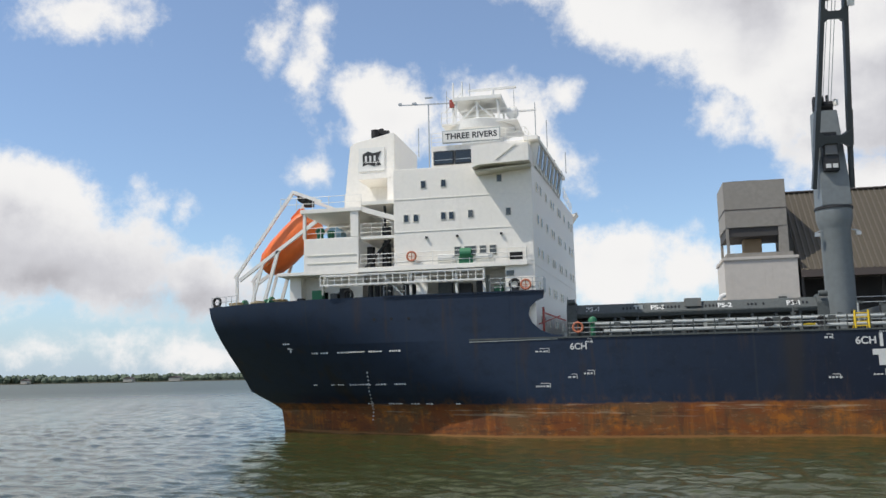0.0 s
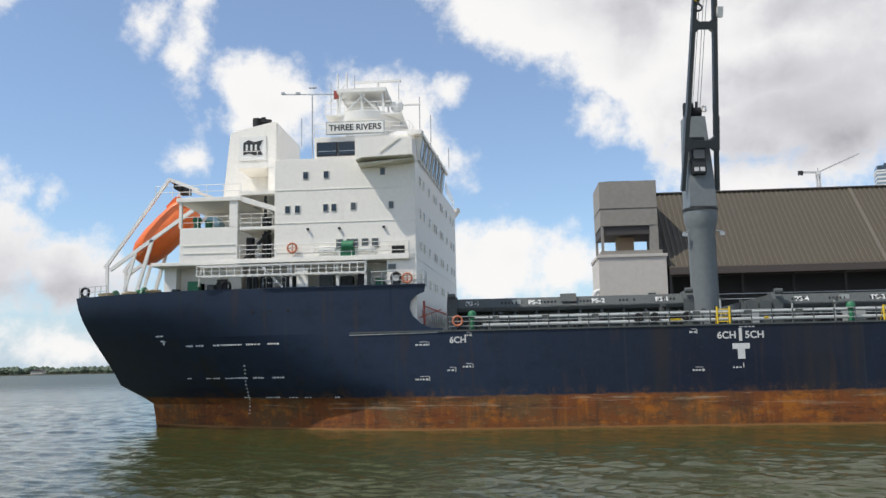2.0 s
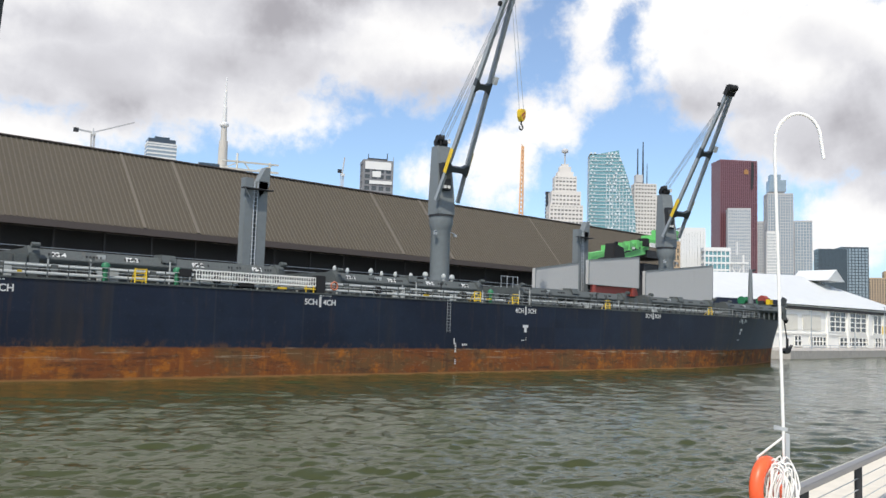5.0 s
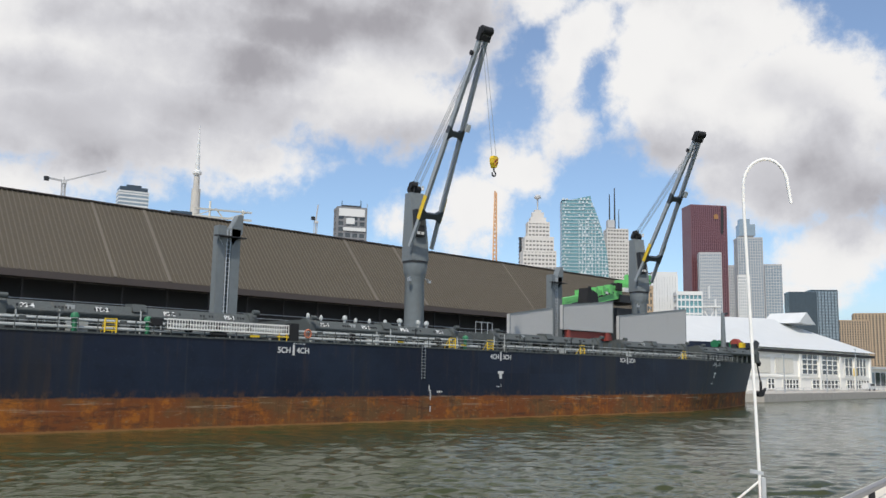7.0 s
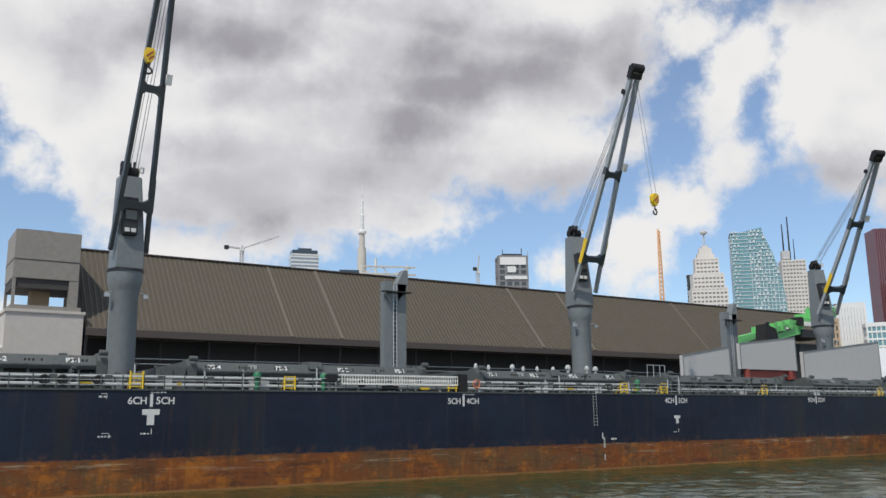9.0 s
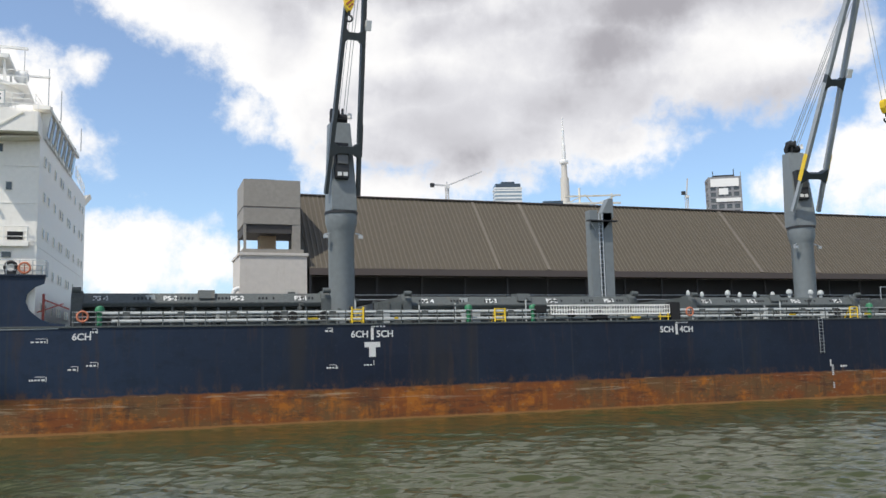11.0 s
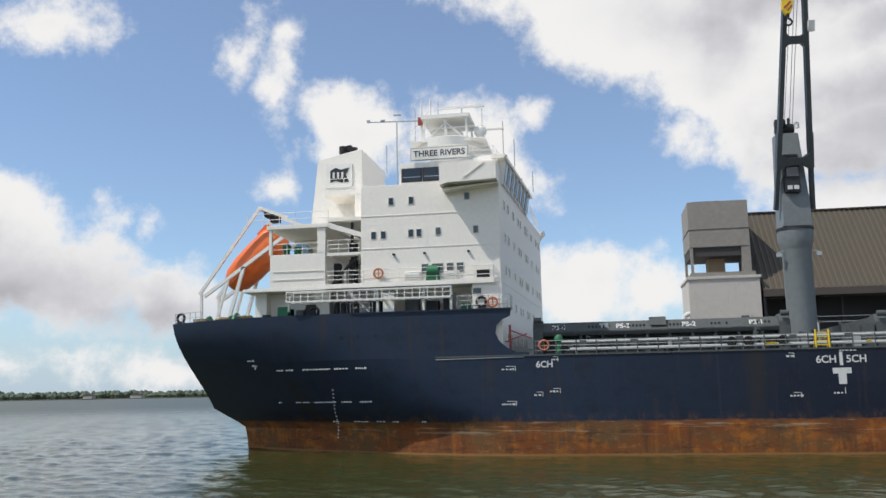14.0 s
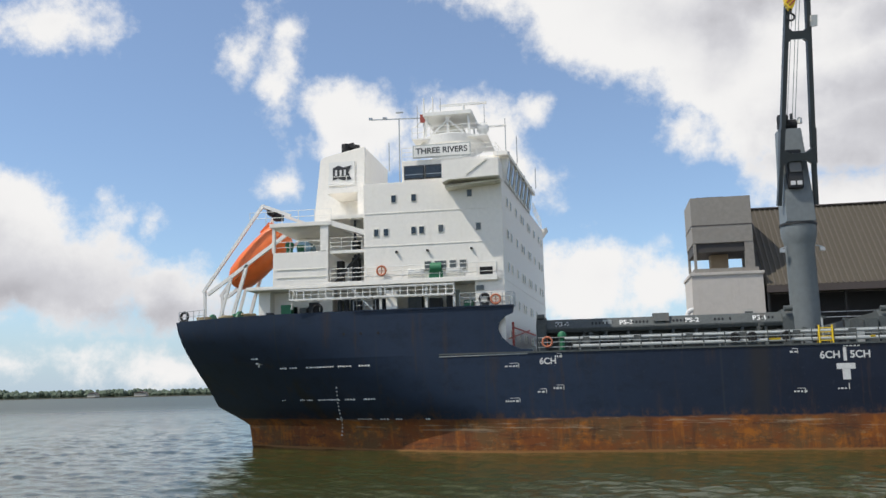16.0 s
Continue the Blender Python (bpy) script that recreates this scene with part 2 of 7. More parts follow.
CONCRETE = surface("pale_concrete", (0.50, 0.48, 0.44), 0.8, vary=0.10, grain=2.0, stain=0.3, stain_color=(0.32, 0.29, 0.25), bump=0.1)
SILO_GREY = surface("weathered_cladding", (0.27, 0.25, 0.22), 0.75, vary=0.12, grain=2.0, stain=0.25, stain_color=(0.22, 0.20, 0.17))
SILO_WHITE = surface("limewashed_concrete", (0.53, 0.495, 0.45), 0.8, vary=0.08, grain=1.5, stain=0.35, stain_color=(0.40, 0.35, 0.30), bump=0.1)
ROOF = surface("brown_ribbed_roof", (0.078, 0.065, 0.045), 0.75, vary=0.12, grain=1.2, stain=0.3, stain_color=(0.11, 0.09, 0.075), streak=(0.6, 0.6, 0.1))
ROOF_RIB = surface("roof_rib_metal", (0.112, 0.095, 0.072), 0.6, vary=0.15)
FLASHING = surface("pale_flashing", (0.140, 0.120, 0.093), 0.6, vary=0.15)
# dark wall tone that also carries the shade under eaves and soffits
SHED_DARK = surface("dark_shed_wall_and_eave_shade", (0.06, 0.055, 0.052), 0.8, vary=0.2)
SHED_TRIM = surface("eave_trim", (0.075, 0.060, 0.054), 0.7, vary=0.15)
QUAY = surface("quay_concrete", (0.40, 0.37, 0.33), 0.85, vary=0.15, grain=1.0, stain=0.3, stain_color=(0.24, 0.21, 0.18))
PAVE = surface("pale_paving", (0.62, 0.57, 0.48), 0.8, vary=0.08, grain=4.0, bump=0.1)
# foliage colour lightened to hold the haze over the water
LEAF = surface("hazed_far_foliage", (0.085, 0.115, 0.075), 0.8, vary=0.5, grain=0.12)
EARTH = surface("earth", (0.16, 0.15, 0.11), 0.9, vary=0.2, grain=0.2)


def glass(name, tint, rough=0.08, spec=0.8):
    m, tree, bsdf = nodes_of(name)
    patches = tnoise(tree, 0.35, 2.0)
    tree.links.new(tmix(tree, patches, rgb(tuple(c * 0.6 for c in tint)), rgb(tint)), bsdf.inputs["Base Color"])
    bsdf.inputs["Roughness"].default_value = rough
    bsdf.inputs["Specular IOR Level"].default_value = spec
    return m


PANE = glass("dark_window_glass", (0.02, 0.024, 0.026))
PANE_GREY = glass("grey_window_glass", (0.09, 0.095, 0.09), 0.2)
TEAL_GLASS = glass("teal_curtain_glass", (0.16, 0.34, 0.37), 0.12)
# glass tint lifted for the haze in front of the city
BLUE_GLASS = glass("hazed_blue_grey_curtain_glass", (0.30, 0.37, 0.42), 0.12)
DARK_GLASS = glass("dark_curtain_glass", (0.05, 0.065, 0.08), 0.12)
MAROON = surface("maroon_cladding", (0.17, 0.075, 0.085), 0.4, vary=0.1, grain=0.05)
MAROON_GLASS = glass("maroon_glass", (0.10, 0.042, 0.05), 0.15)
TOWER_STONE = surface("pale_tower_stone", (0.50, 0.47, 0.42), 0.7, vary=0.08, grain=0.06)
# concrete colour lifted for distant haze too
TOWER_GREY = surface("hazed_grey_tower_concrete", (0.46, 0.46, 0.46), 0.7, vary=0.08, grain=0.06)
TOWER_WHITE = surface("white_tower_cladding", (0.66, 0.66, 0.64), 0.6, vary=0.06, grain=0.06)
TERMINAL_WHITE = surface("terminal_white_render", (0.86, 0.84, 0.78), 0.6, vary=0.05, grain=0.4)
TERMINAL_ROOF = surface("pale_terminal_roof", (0.60, 0.61, 0.60), 0.5, vary=0.06, grain=0.3)
ORANGE_STEEL = surface("orange_crane_steel", (0.80, 0.46, 0.24), 0.6, vary=0.1)
BRICK_FAR = surface("far_tan_masonry", (0.38, 0.28, 0.18), 0.8, vary=0.15, grain=0.1)

# downtown stone, cladding and panes with aerial haze mixed into their colours
TOWER_PALE = surface("hazed_pale_banded_stone", (0.60, 0.57, 0.53), 0.7, vary=0.10, grain=0.08)
TOWER_MIST = surface("hazed_blue_grey_cladding", (0.52, 0.58, 0.60), 0.6, vary=0.12, grain=0.1)
PANE_HAZE = glass("hazed_grey_window_glass", (0.25, 0.24, 0.22), 0.25)


def hull_paint():
    """Navy topsides in plates of slightly different tone, over a rusted red-brown boot top."""
    m, tree, bsdf = nodes_of("navy_hull_with_rusty_boot_top")
    place = tree.nodes.new("ShaderNodeTexCoord")
    sep = tree.nodes.new("ShaderNodeSeparateXYZ")
    tree.links.new(place.outputs["Object"], sep.inputs[0])
    x, z = sep.outputs["X"], sep.outputs["Z"]
    # plates 8.6 m by 2.4 m
    cell = tree.nodes.new("ShaderNodeCombineXYZ")
    tree.links.new(tmath(tree, "FLOOR", tmath(tree, "DIVIDE", x, 8.6)), cell.inputs[0])
    tree.links.new(tmath(tree, "FLOOR", tmath(tree, "DIVIDE", z, 2.4)), cell.inputs[1])
    plate = tree.nodes.new("ShaderNodeTexWhiteNoise")
    plate.noise_dimensions = "2D"
    tree.links.new(cell.outputs[0], plate.inputs["Vector"])
    fine = tnoise(tree, 3.0, 8.0, 0.65)
    wide = tnoise(tree, 0.11, 4.0)
    runs = tnoise(tree, 1.1, 7.0, 0.7, (1.0, 1.0, 0.10))
    drags = tnoise(tree, 1.1, 9.0, 0.72, (0.30, 0.30, 1.5))
    navy = tmix(tree, plate.outputs["Value"], rgb((0.0045, 0.0085, 0.021)), rgb((0.0085, 0.0145, 0.032)))
    navy = tmix(tree, tstep(tree, wide, 0.40, 0.66, 0.0, 0.6), navy, rgb((0.013, 0.023, 0.044)))
    # lighter, bluer navy towards the stern
    aft_tone = tmath(tree, "ADD", x, tmath(tree, "MULTIPLY", wide, 18.0))
    navy = tmix(tree, tstep(tree, aft_tone, 2.0, 26.0, 0.9, 0.0), navy, rgb((0.016, 0.029, 0.057)))
    grime = tnoise(tree, 0.8, 8.0, 0.72, (0.7, 0.7, 0.9))
    navy = tmix(tree, tstep(tree, grime, 0.46, 0.70, 0.0, 0.38), navy, rgb((0.0045, 0.0065, 0.011)))
    navy = tmix(tree, tstep(tree, fine, 0.56, 0.72, 0.0, 0.7), navy, rgb((0.024, 0.034, 0.052)))
    scuff = tnoise(tree, 1.4, 8.0, 0.72, (0.8, 0.8, 0.5))
    bands = tnoise(tree, 0.22, 4.0, 0.6, (1.0, 1.0, 0.08))
    navy = tmix(tree, tstep(tree, bands, 0.54, 0.68, 0.0, 0.65), navy, rgb((0.027, 0.024, 0.022)))
    # butt seams between the plates
    across = tmath(tree, "ABSOLUTE", tmath(tree, "SUBTRACT", tmath(tree, "FRACT", tmath(tree, "DIVIDE", x, 8.6)), 0.5))
    seam = tmath(tree, "MULTIPLY", tstep(tree, across, 0.485, 0.499), tstep(tree, wide, 0.35, 0.6, 0.1, 0.55))
    navy = tmix(tree, seam, navy, rgb((0.030, 0.034, 0.040)))
    navy = tmix(tree, tstep(tree, runs, 0.54, 0.72, 0.0, 0.50), navy, rgb((0.055, 0.034, 0.022)))
    lip = tmath(tree, "MULTIPLY", tstep(tree, z, 3.1, 2.4), tstep(tree, scuff, 0.48, 0.62, 0.0, 0.6))
    navy = tmix(tree, lip, navy, rgb((0.11, 0.055, 0.028)))
    navy = tmix(tree, tstep(tree, drags, 0.66, 0.8, 0.0, 0.35), navy, rgb((0.09, 0.075, 0.065)))
    blot = tnoise(tree, 0.30, 7.0, 0.72, (0.6, 0.6, 1.0))
    scab = tnoise(tree, 2.6, 8.0, 0.7, (0.5, 0.5, 1.3))
    rust = tmix(tree, tstep(tree, blot, 0.42, 0.60), rgb((0.19, 0.060, 0.018)), rgb((0.14, 0.074, 0.030)))
    rust = tmix(tree, tstep(tree, tnoise(tree, 0.9, 8.0, 0.72, (0.5, 0.5, 0.6)), 0.50, 0.64, 0.0, 0.9), rust, rgb((0.37, 0.125, 0.018)))
    rust = tmix(tree, tstep(tree, scab, 0.56, 0.66, 0.0, 0.55), rust, rgb((0.26, 0.175, 0.09)))
    rust = tmix(tree, tstep(tree, runs, 0.54, 0.66, 0.0, 0.6), rust, rgb((0.34, 0.12, 0.02)))
    rust = tmix(tree, tstep(tree, tnoise(tree, 0.5, 6.0, 0.7, (1.0, 1.0, 0.15)), 0.52, 0.64, 0.0, 0.55), rust, rgb((0.075, 0.035, 0.020)))
    rust = tmix(tree, tstep(tree, drags, 0.50, 0.68, 0.0, 0.7), rust, rgb((0.045, 0.028, 0.020)))
    rust = tmix(tree, tstep(tree, tmath(tree, "ADD", z, tmath(tree, "MULTIPLY", scab, 0.5)), 2.25, 2.6, 0.0, 0.5), rust, rgb((0.11, 0.05, 0.03)))
    scrape = tnoise(tree, 1.0, 6.0, 0.7, (0.16, 0.16, 3.2))
    near_top = tmath(tree, "MULTIPLY", tstep(tree, z, 1.1, 1.7), tstep(tree, scrape, 0.56, 0.66, 0.0, 0.7))
    rust = tmix(tree, near_top, rust, rgb((0.36, 0.29, 0.20)))
    # ragged upper edge of the boot top, and weed at the water's edge
    ragged = tmath(tree, "ADD", z, tmath(tree, "MULTIPLY", tmath(tree, "SUBTRACT", runs, 0.5), 0.4))
    tone = tmix(tree, tstep(tree, ragged, 2.22, 2.40), rust, navy)
    tone = tmix(tree, tstep(tree, tmath(tree, "ADD", z, tmath(tree, "MULTIPLY", fine, 0.25)), 0.05, 0.12), rgb((0.27, 0.13, 0.045)), tone)
    tree.links.new(tone, bsdf.inputs["Base Color"])
    tree.links.new(tstep(tree, ragged, 2.2, 2.4, 0.9, 0.5), bsdf.inputs["Roughness"])
    bsdf.inputs["Specular IOR Level"].default_value = 0.30
    seams = tmath(tree, "ADD", tmath(tree, "MULTIPLY", wide, 0.6), tmath(tree, "MULTIPLY", fine, 0.05))
    b = tnode(tree, "ShaderNodeBump", Strength=0.35, Distance=0.12)
    tree.links.new(seams, b.inputs["Height"])
    tree.links.new(b.outputs[0], bsdf.inputs["Normal"])
    return m


HULL = hull_paint()


def water_material():
    m, tree, bsdf = nodes_of("harbour_water")
    murk = tnoise(tree, 0.03, 3.0)
    tree.links.new(tmix(tree, murk, rgb((0.036, 0.041, 0.013)), rgb((0.050, 0.056, 0.019))), bsdf.inputs["Base Color"])
    # beyond the resolved waves the chop only blurs what the water mirrors
    spot = tree.nodes.new("ShaderNodeTexCoord")
    reach = tree.nodes.new("ShaderNodeVectorMath")
    reach.operation = "LENGTH"
    tree.links.new(spot.outputs["Object"], reach.inputs[0])
    tree.links.new(tstep(tree, reach.outputs["Value"], 45.0, 400.0, 0.06, 0.34), bsdf.inputs["Roughness"])
    bsdf.inputs["IOR"].default_value = 1.333
    bsdf.inputs["Specular IOR Level"].default_value = 0.43
    ripple = tnoise(tree, 2.6, 4.0, 0.6, (0.55, 1.0, 1.0))
    b = tnode(tree, "ShaderNodeBump", Strength=0.5, Distance=0.10)
    tree.links.new(ripple, b.inputs["Height"])
    tree.links.new(b.outputs[0], bsdf.inputs["Normal"])
    return m


WATER = water_material()

# ---- builders ----
IDENT = Matrix.Identity(4)


def quad_box(bm, x0, x1, y0, y1, z0, z1):
    v = [bm.verts.new((x, y, z)) for x in (x0, x1) for y in (y0, y1) for z in (z0, z1)]
    for f in ((0, 1, 3, 2), (4, 6, 7, 5), (0, 4, 5, 1), (2, 3, 7, 6), (0, 2, 6, 4), (1, 5, 7, 3)):
        bm.faces.new([v[i] for i in f])


def rod(bm, a, b, r0, r1=None, n=8):
    """A closed, tapered rod from a to b."""
    a, b = Vector(a), Vector(b)
    r1 = r0 if r1 is None else r1
    d = (b - a).normalized()
    u = d.orthogonal().normalized()
    w = d.cross(u)
    ring = [[bm.verts.new(p + (u * math.cos(2 * math.pi * i / n) + w * math.sin(2 * math.pi * i / n)) * r) for i in range(n)] for p, r in ((a, r0), (b, r1))]
    for i in range(n):
        bm.faces.new((ring[0][i], ring[0][(i + 1) % n], ring[1][(i + 1) % n], ring[1][i]))
    bm.faces.new(ring[0][::-1])
    bm.faces.new(ring[1])


def beam(bm, a, b, wide, deep, side=None):
    """A square-edged beam from a to b; side: which way its width lies."""
    a, b = Vector(a), Vector(b)
    d = (b - a).normalized()
    s = Vector(side) if side else d.cross(Vector((0, 0, 1)))
    s = (s - d * s.dot(d))
    s = s.normalized() if s.length > 1e-6 else d.orthogonal().normalized()
    t = d.cross(s)
    v = [bm.verts.new(p + s * (i * wide / 2) + t * (j * deep / 2)) for p in (a, b) for i, j in ((-1, -1), (1, -1), (1, 1), (-1, 1))]
    for i in range(4):
        bm.faces.new((v[i], v[(i + 1) % 4], v[4 + (i + 1) % 4], v[4 + i]))
    bm.faces.new(v[3::-1])
    bm.faces.new(v[4:])


def slab(bm, outline, low, high, axis="y"):
    """A plate with that outline: (x, z) pushed along y, or (x, y) along z, or (y, z) along x."""
    def at(p, h):
        return {"y": (p[0], h, p[1]), "z": (p[0], p[1], h), "x": (h, p[0], p[1])}[axis]
    lo = [bm.verts.new(at(p, low)) for p in outline]
    hi = [bm.verts.new(at(p, high)) for p in outline]
    n = len(outline)
    for i in range(n):
        bm.faces.new((lo[i], lo[(i + 1) % n], hi[(i + 1) % n], hi[i]))
    bm.faces.new(lo[::-1])
    bm.faces.new(hi)


def lathe(bm, base, rows, n=20):
    """A turned solid on the point base: rows of (radius, height)."""
    rings = [[bm.verts.new((base[0] + r * math.cos(2 * math.pi * i / n), base[1] + r * math.sin(2 * math.pi * i / n), base[2] + h)) for i in range(n)] for r, h in rows]
    for a, b in zip(rings, rings[1:]):
        for i in range(n):
            bm.faces.new((a[i], a[(i + 1) % n], b[(i + 1) % n], b[i]))
    bm.faces.new(rings[0][::-1])
    bm.faces.new(rings[-1])


def torus(bm, centre, normal, big, small, n=24, k=8):
    c, w = Vector(centre), Vector(normal).normalized()
    u = w.orthogonal().normalized()
    v = w.cross(u)
    rings = []
    for i in range(n):
        a = 2 * math.pi * i / n
        out = u * math.cos(a) + v * math.sin(a)
        rings.append([bm.verts.new(c + out * (big + small * math.cos(2 * math.pi * j / k)) + w * small * math.sin(2 * math.pi * j / k)) for j in range(k)])
    for i in range(n):
        for j in range(k):
            bm.faces.new((rings[i][j], rings[(i + 1) % n][j], rings[(i + 1) % n][(j + 1) % k], rings[i][(j + 1) % k]))


def tube(bm, points, r, n=6):
    """One bent tube through the points."""
    pts = [Vector(p) for p in points]
    rings, u = [], None
    for i, p in enumerate(pts):
        d = (pts[min(i + 1, len(pts) - 1)] - pts[max(i - 1, 0)])
        d = d.normalized() if d.length > 1e-9 else Vector((0, 0, 1))
        u = d.orthogonal().normalized() if u is None else (u - d * u.dot(d)).normalized()
        w = d.cross(u)
        rings.append([bm.verts.new(p + (u * math.cos(2 * math.pi * k / n) + w * math.sin(2 * math.pi * k / n)) * r) for k in range(n)])
    for a, b in zip(rings, rings[1:]):
        for k in range(n):
            bm.faces.new((a[k], a[(k + 1) % n], b[(k + 1) % n], b[k]))
    bm.faces.new(rings[0][::-1])
    bm.faces.new(rings[-1])


def finish(name, bm, material, smooth=None, bevel=0.0):
    if bevel:
        bmesh.ops.bevel(bm, geom=bm.edges[:], offset=bevel, segments=2, affect="EDGES", clamp_overlap=True)
    bmesh.ops.recalc_face_normals(bm, faces=bm.faces[:])
    me = bpy.data.meshes.new(name)
    bm.to_mesh(me)
    bm.free()
    for m in (material if isinstance(material, (list, tuple)) else [material]):
        me.materials.append(m)
    if smooth:
        me.shade_smooth()
        me.set_sharp_from_angle(angle=radians(smooth))
    return me


def thing(name, at, label, category, group=""):
    ob = new(name)
    ob.empty_display_size = 0.5
    ob.location = at
    return tagged(ob, label, category, group)


def adopt(ob, parent):
    ob.parent = parent
    ob.matrix_parent_inverse = Matrix.Translation(-parent.location) if parent.type == "EMPTY" else IDENT
    return ob


def part(name, bm, material, parent, label="", smooth=None, bevel=0.0):
    ob = new(name, finish(name, bm, material, smooth, bevel))
    if label:
        tagged(ob, label)
    return adopt(ob, parent)


def shared(name, me, parent, m):
    """One more piece on a mesh that others use too."""
    ob = adopt(new(name, me), parent)
    ob.matrix_basis = m
    return ob


def solo(name, bm, material, label, category, group="", kind="", smooth=None, bevel=0.0):
    return tagged(new(name, finish(name, bm, material, smooth, bevel)), label, category, group, kind)


def piece(maker, *args, **named):
    bm = bmesh.new()
    maker(bm, *args, **named)
    return bm


def pieces(*calls):
    bm = bmesh.new()
    for maker, *args in calls:
        maker(bm, *args)
    return bm


def lettering(name, text, size, m, parent, material=None, label=""):
    """Raised letters in the built-in font, as a mesh."""
    cu = bpy.data.curves.new(name, "FONT")
    cu.body, cu.size, cu.extrude, cu.align_x, cu.align_y, cu.offset = text, size, 0.006, "CENTER", "CENTER", 0.022 * size
    tmp = bpy.data.objects.new(name, cu)
    me = bpy.data.meshes.new_from_object(tmp)
    bpy.data.objects.remove(tmp)
    me.transform(m)
    me.materials.clear()
    me.materials.append(material or MARK)
    ob = adopt(new(name, me), parent)
    return tagged(ob, label) if label else ob


def railing(parent, points, high=1.05, rails=3, post_gap=1.5, r=0.025, material=None):
    """Posts and rails along a line of points, each post a piece of its own."""
    material = material or WHITE_TRIM
    for k in range(rails):
        h = Vector((0, 0, high * (k + 1) / rails))
        part("rail", piece(tube, [Vector(p) + h for p in points], r, 5), material, parent)
    me = finish("post", piece(rod, (0, 0, 0), (0, 0, high), r * 1.2, r * 1.2, 5), material)
    for a, b in zip(points, points[1:]):
        a, b = Vector(a), Vector(b)
        n = max(1, round((b - a).length / post_gap))
        for i in range(n if b != Vector(points[-1]) else n + 1):
            shared("post", me, parent, Matrix.Translation(a.lerp(b, i / n)))

# ---- ground and water ----
def water_sheet():
    """One sheet to the horizon: wind chop near the promenade, smoother with distance."""
    rng = np.random.default_rng(4)

    def fan(a0, a1, cols, radii, waves):
        ang = np.radians(np.linspace(a0, a1, cols))
        rad = np.asarray(radii)
        x, y = np.outer(rad, np.sin(ang)), np.outer(rad, np.cos(ang))
        z = np.zeros_like(x)
        if waves:
            gap = np.gradient(rad)[:, None]
            gust = 0.75 + 0.35 * np.sin(x * 0.043 + 1.1 * np.sin(y * 0.031)) * np.sin(y * 0.052 + 0.8)
            for i in range(64):
                length = 0.34 * (4.2 / 0.34) ** (rng.random() ** 1.8)
                turn = radians(30) + rng.normal(0, 0.42)
                k = 2 * math.pi / length
                slope = 0.054 * (1.0 if length < 1.6 else 0.62)
                keep = np.clip((length / gap - 1.8) / 1.5, 0, 1)
                z += keep * gust * slope / k * np.cos(k * (x * math.sin(turn) + y * math.cos(turn)) + rng.uniform(0, 6.28))
        return np.stack([x, y, z - 0.2], 2).reshape(-1, 3), len(rad), cols

    near = 14 * 1.0049 ** np.arange(640)
    sets = [fan(-58, 92, 820, np.concatenate([[2.0, 6.0, 10.0], near, [380, 520, 800, 1300, 2200, 4200]]), True),
            fan(92, 302, 40, [2.0, 14, 60, 200, 600, 1500, 4200], False)]
    co, quads, base = [], [], 0
    for v, rows, cols in sets:
        idx = np.arange(rows * cols).reshape(rows, cols) + base
        quads.append(np.stack([idx[:-1, :-1], idx[1:, :-1], idx[1:, 1:], idx[:-1, 1:]], 2).reshape(-1, 4))
        co.append(v)
        base += rows * cols
    co, quads = np.concatenate(co), np.concatenate(quads)
    me = bpy.data.meshes.new("water")
    me.vertices.add(len(co))
    me.vertices.foreach_set("co", co.astype(np.float32).ravel())
    me.loops.add(quads.size)
    me.loops.foreach_set("vertex_index", quads.astype(np.int32).ravel())
    me.polygons.add(len(quads))
    me.polygons.foreach_set("loop_start", np.arange(0, quads.size, 4, dtype=np.int32))
    me.update(calc_edges=True)
    me.flip_normals() if me.polygons[0].normal.z < 0 else None
    me.materials.append(WATER)
    me.shade_smooth()
    return me


tagged(new("water", water_sheet()), "dark green wind-rippled harbour water", "water", kind="structure")
land = bmesh.new()
slab(land, [(-24, 95), (168, 95), (176, 86), (290, 97), (900, 158), (4100, 400), (4100, 4100), (60, 4100), (-24, 1500)], -2.5, 1.55, "z")
solo("quay", land, QUAY, "stained concrete quay behind the ship", "quay", kind="structure", bevel=0.0)
shore = bmesh.new()
slab(shore, [(-2300, 1150), (-1500, 1260), (-620, 1330), (-560, 1400), (-560, 1700), (-2300, 1700)], -2.0, 1.2, "z")
solo("ground_far_shore", shore, EARTH, "low far shore of the lake", "shore", kind="structure")

# ---- the ship: hull ----
HALF, MID = 12.75, 78.75          # half beam, centre line
DECK, POOP, FORE = 7.2, 10.85, 11.4
ship = thing("cargo_ship", (50, MID, 0), "long navy cargo ship with a rusty boot top at the quay", "ship")


def aft_of(z):
    """Where the hull ends aft, at height z: a counter that curves in above a short skeg."""
    q = 1 - min(1.0, max(0.0, z / 10.85))
    return -36.5 + 2.0 * q + 2.5 * min(1.0, max(0.0, (q - 0.69) / 0.15))


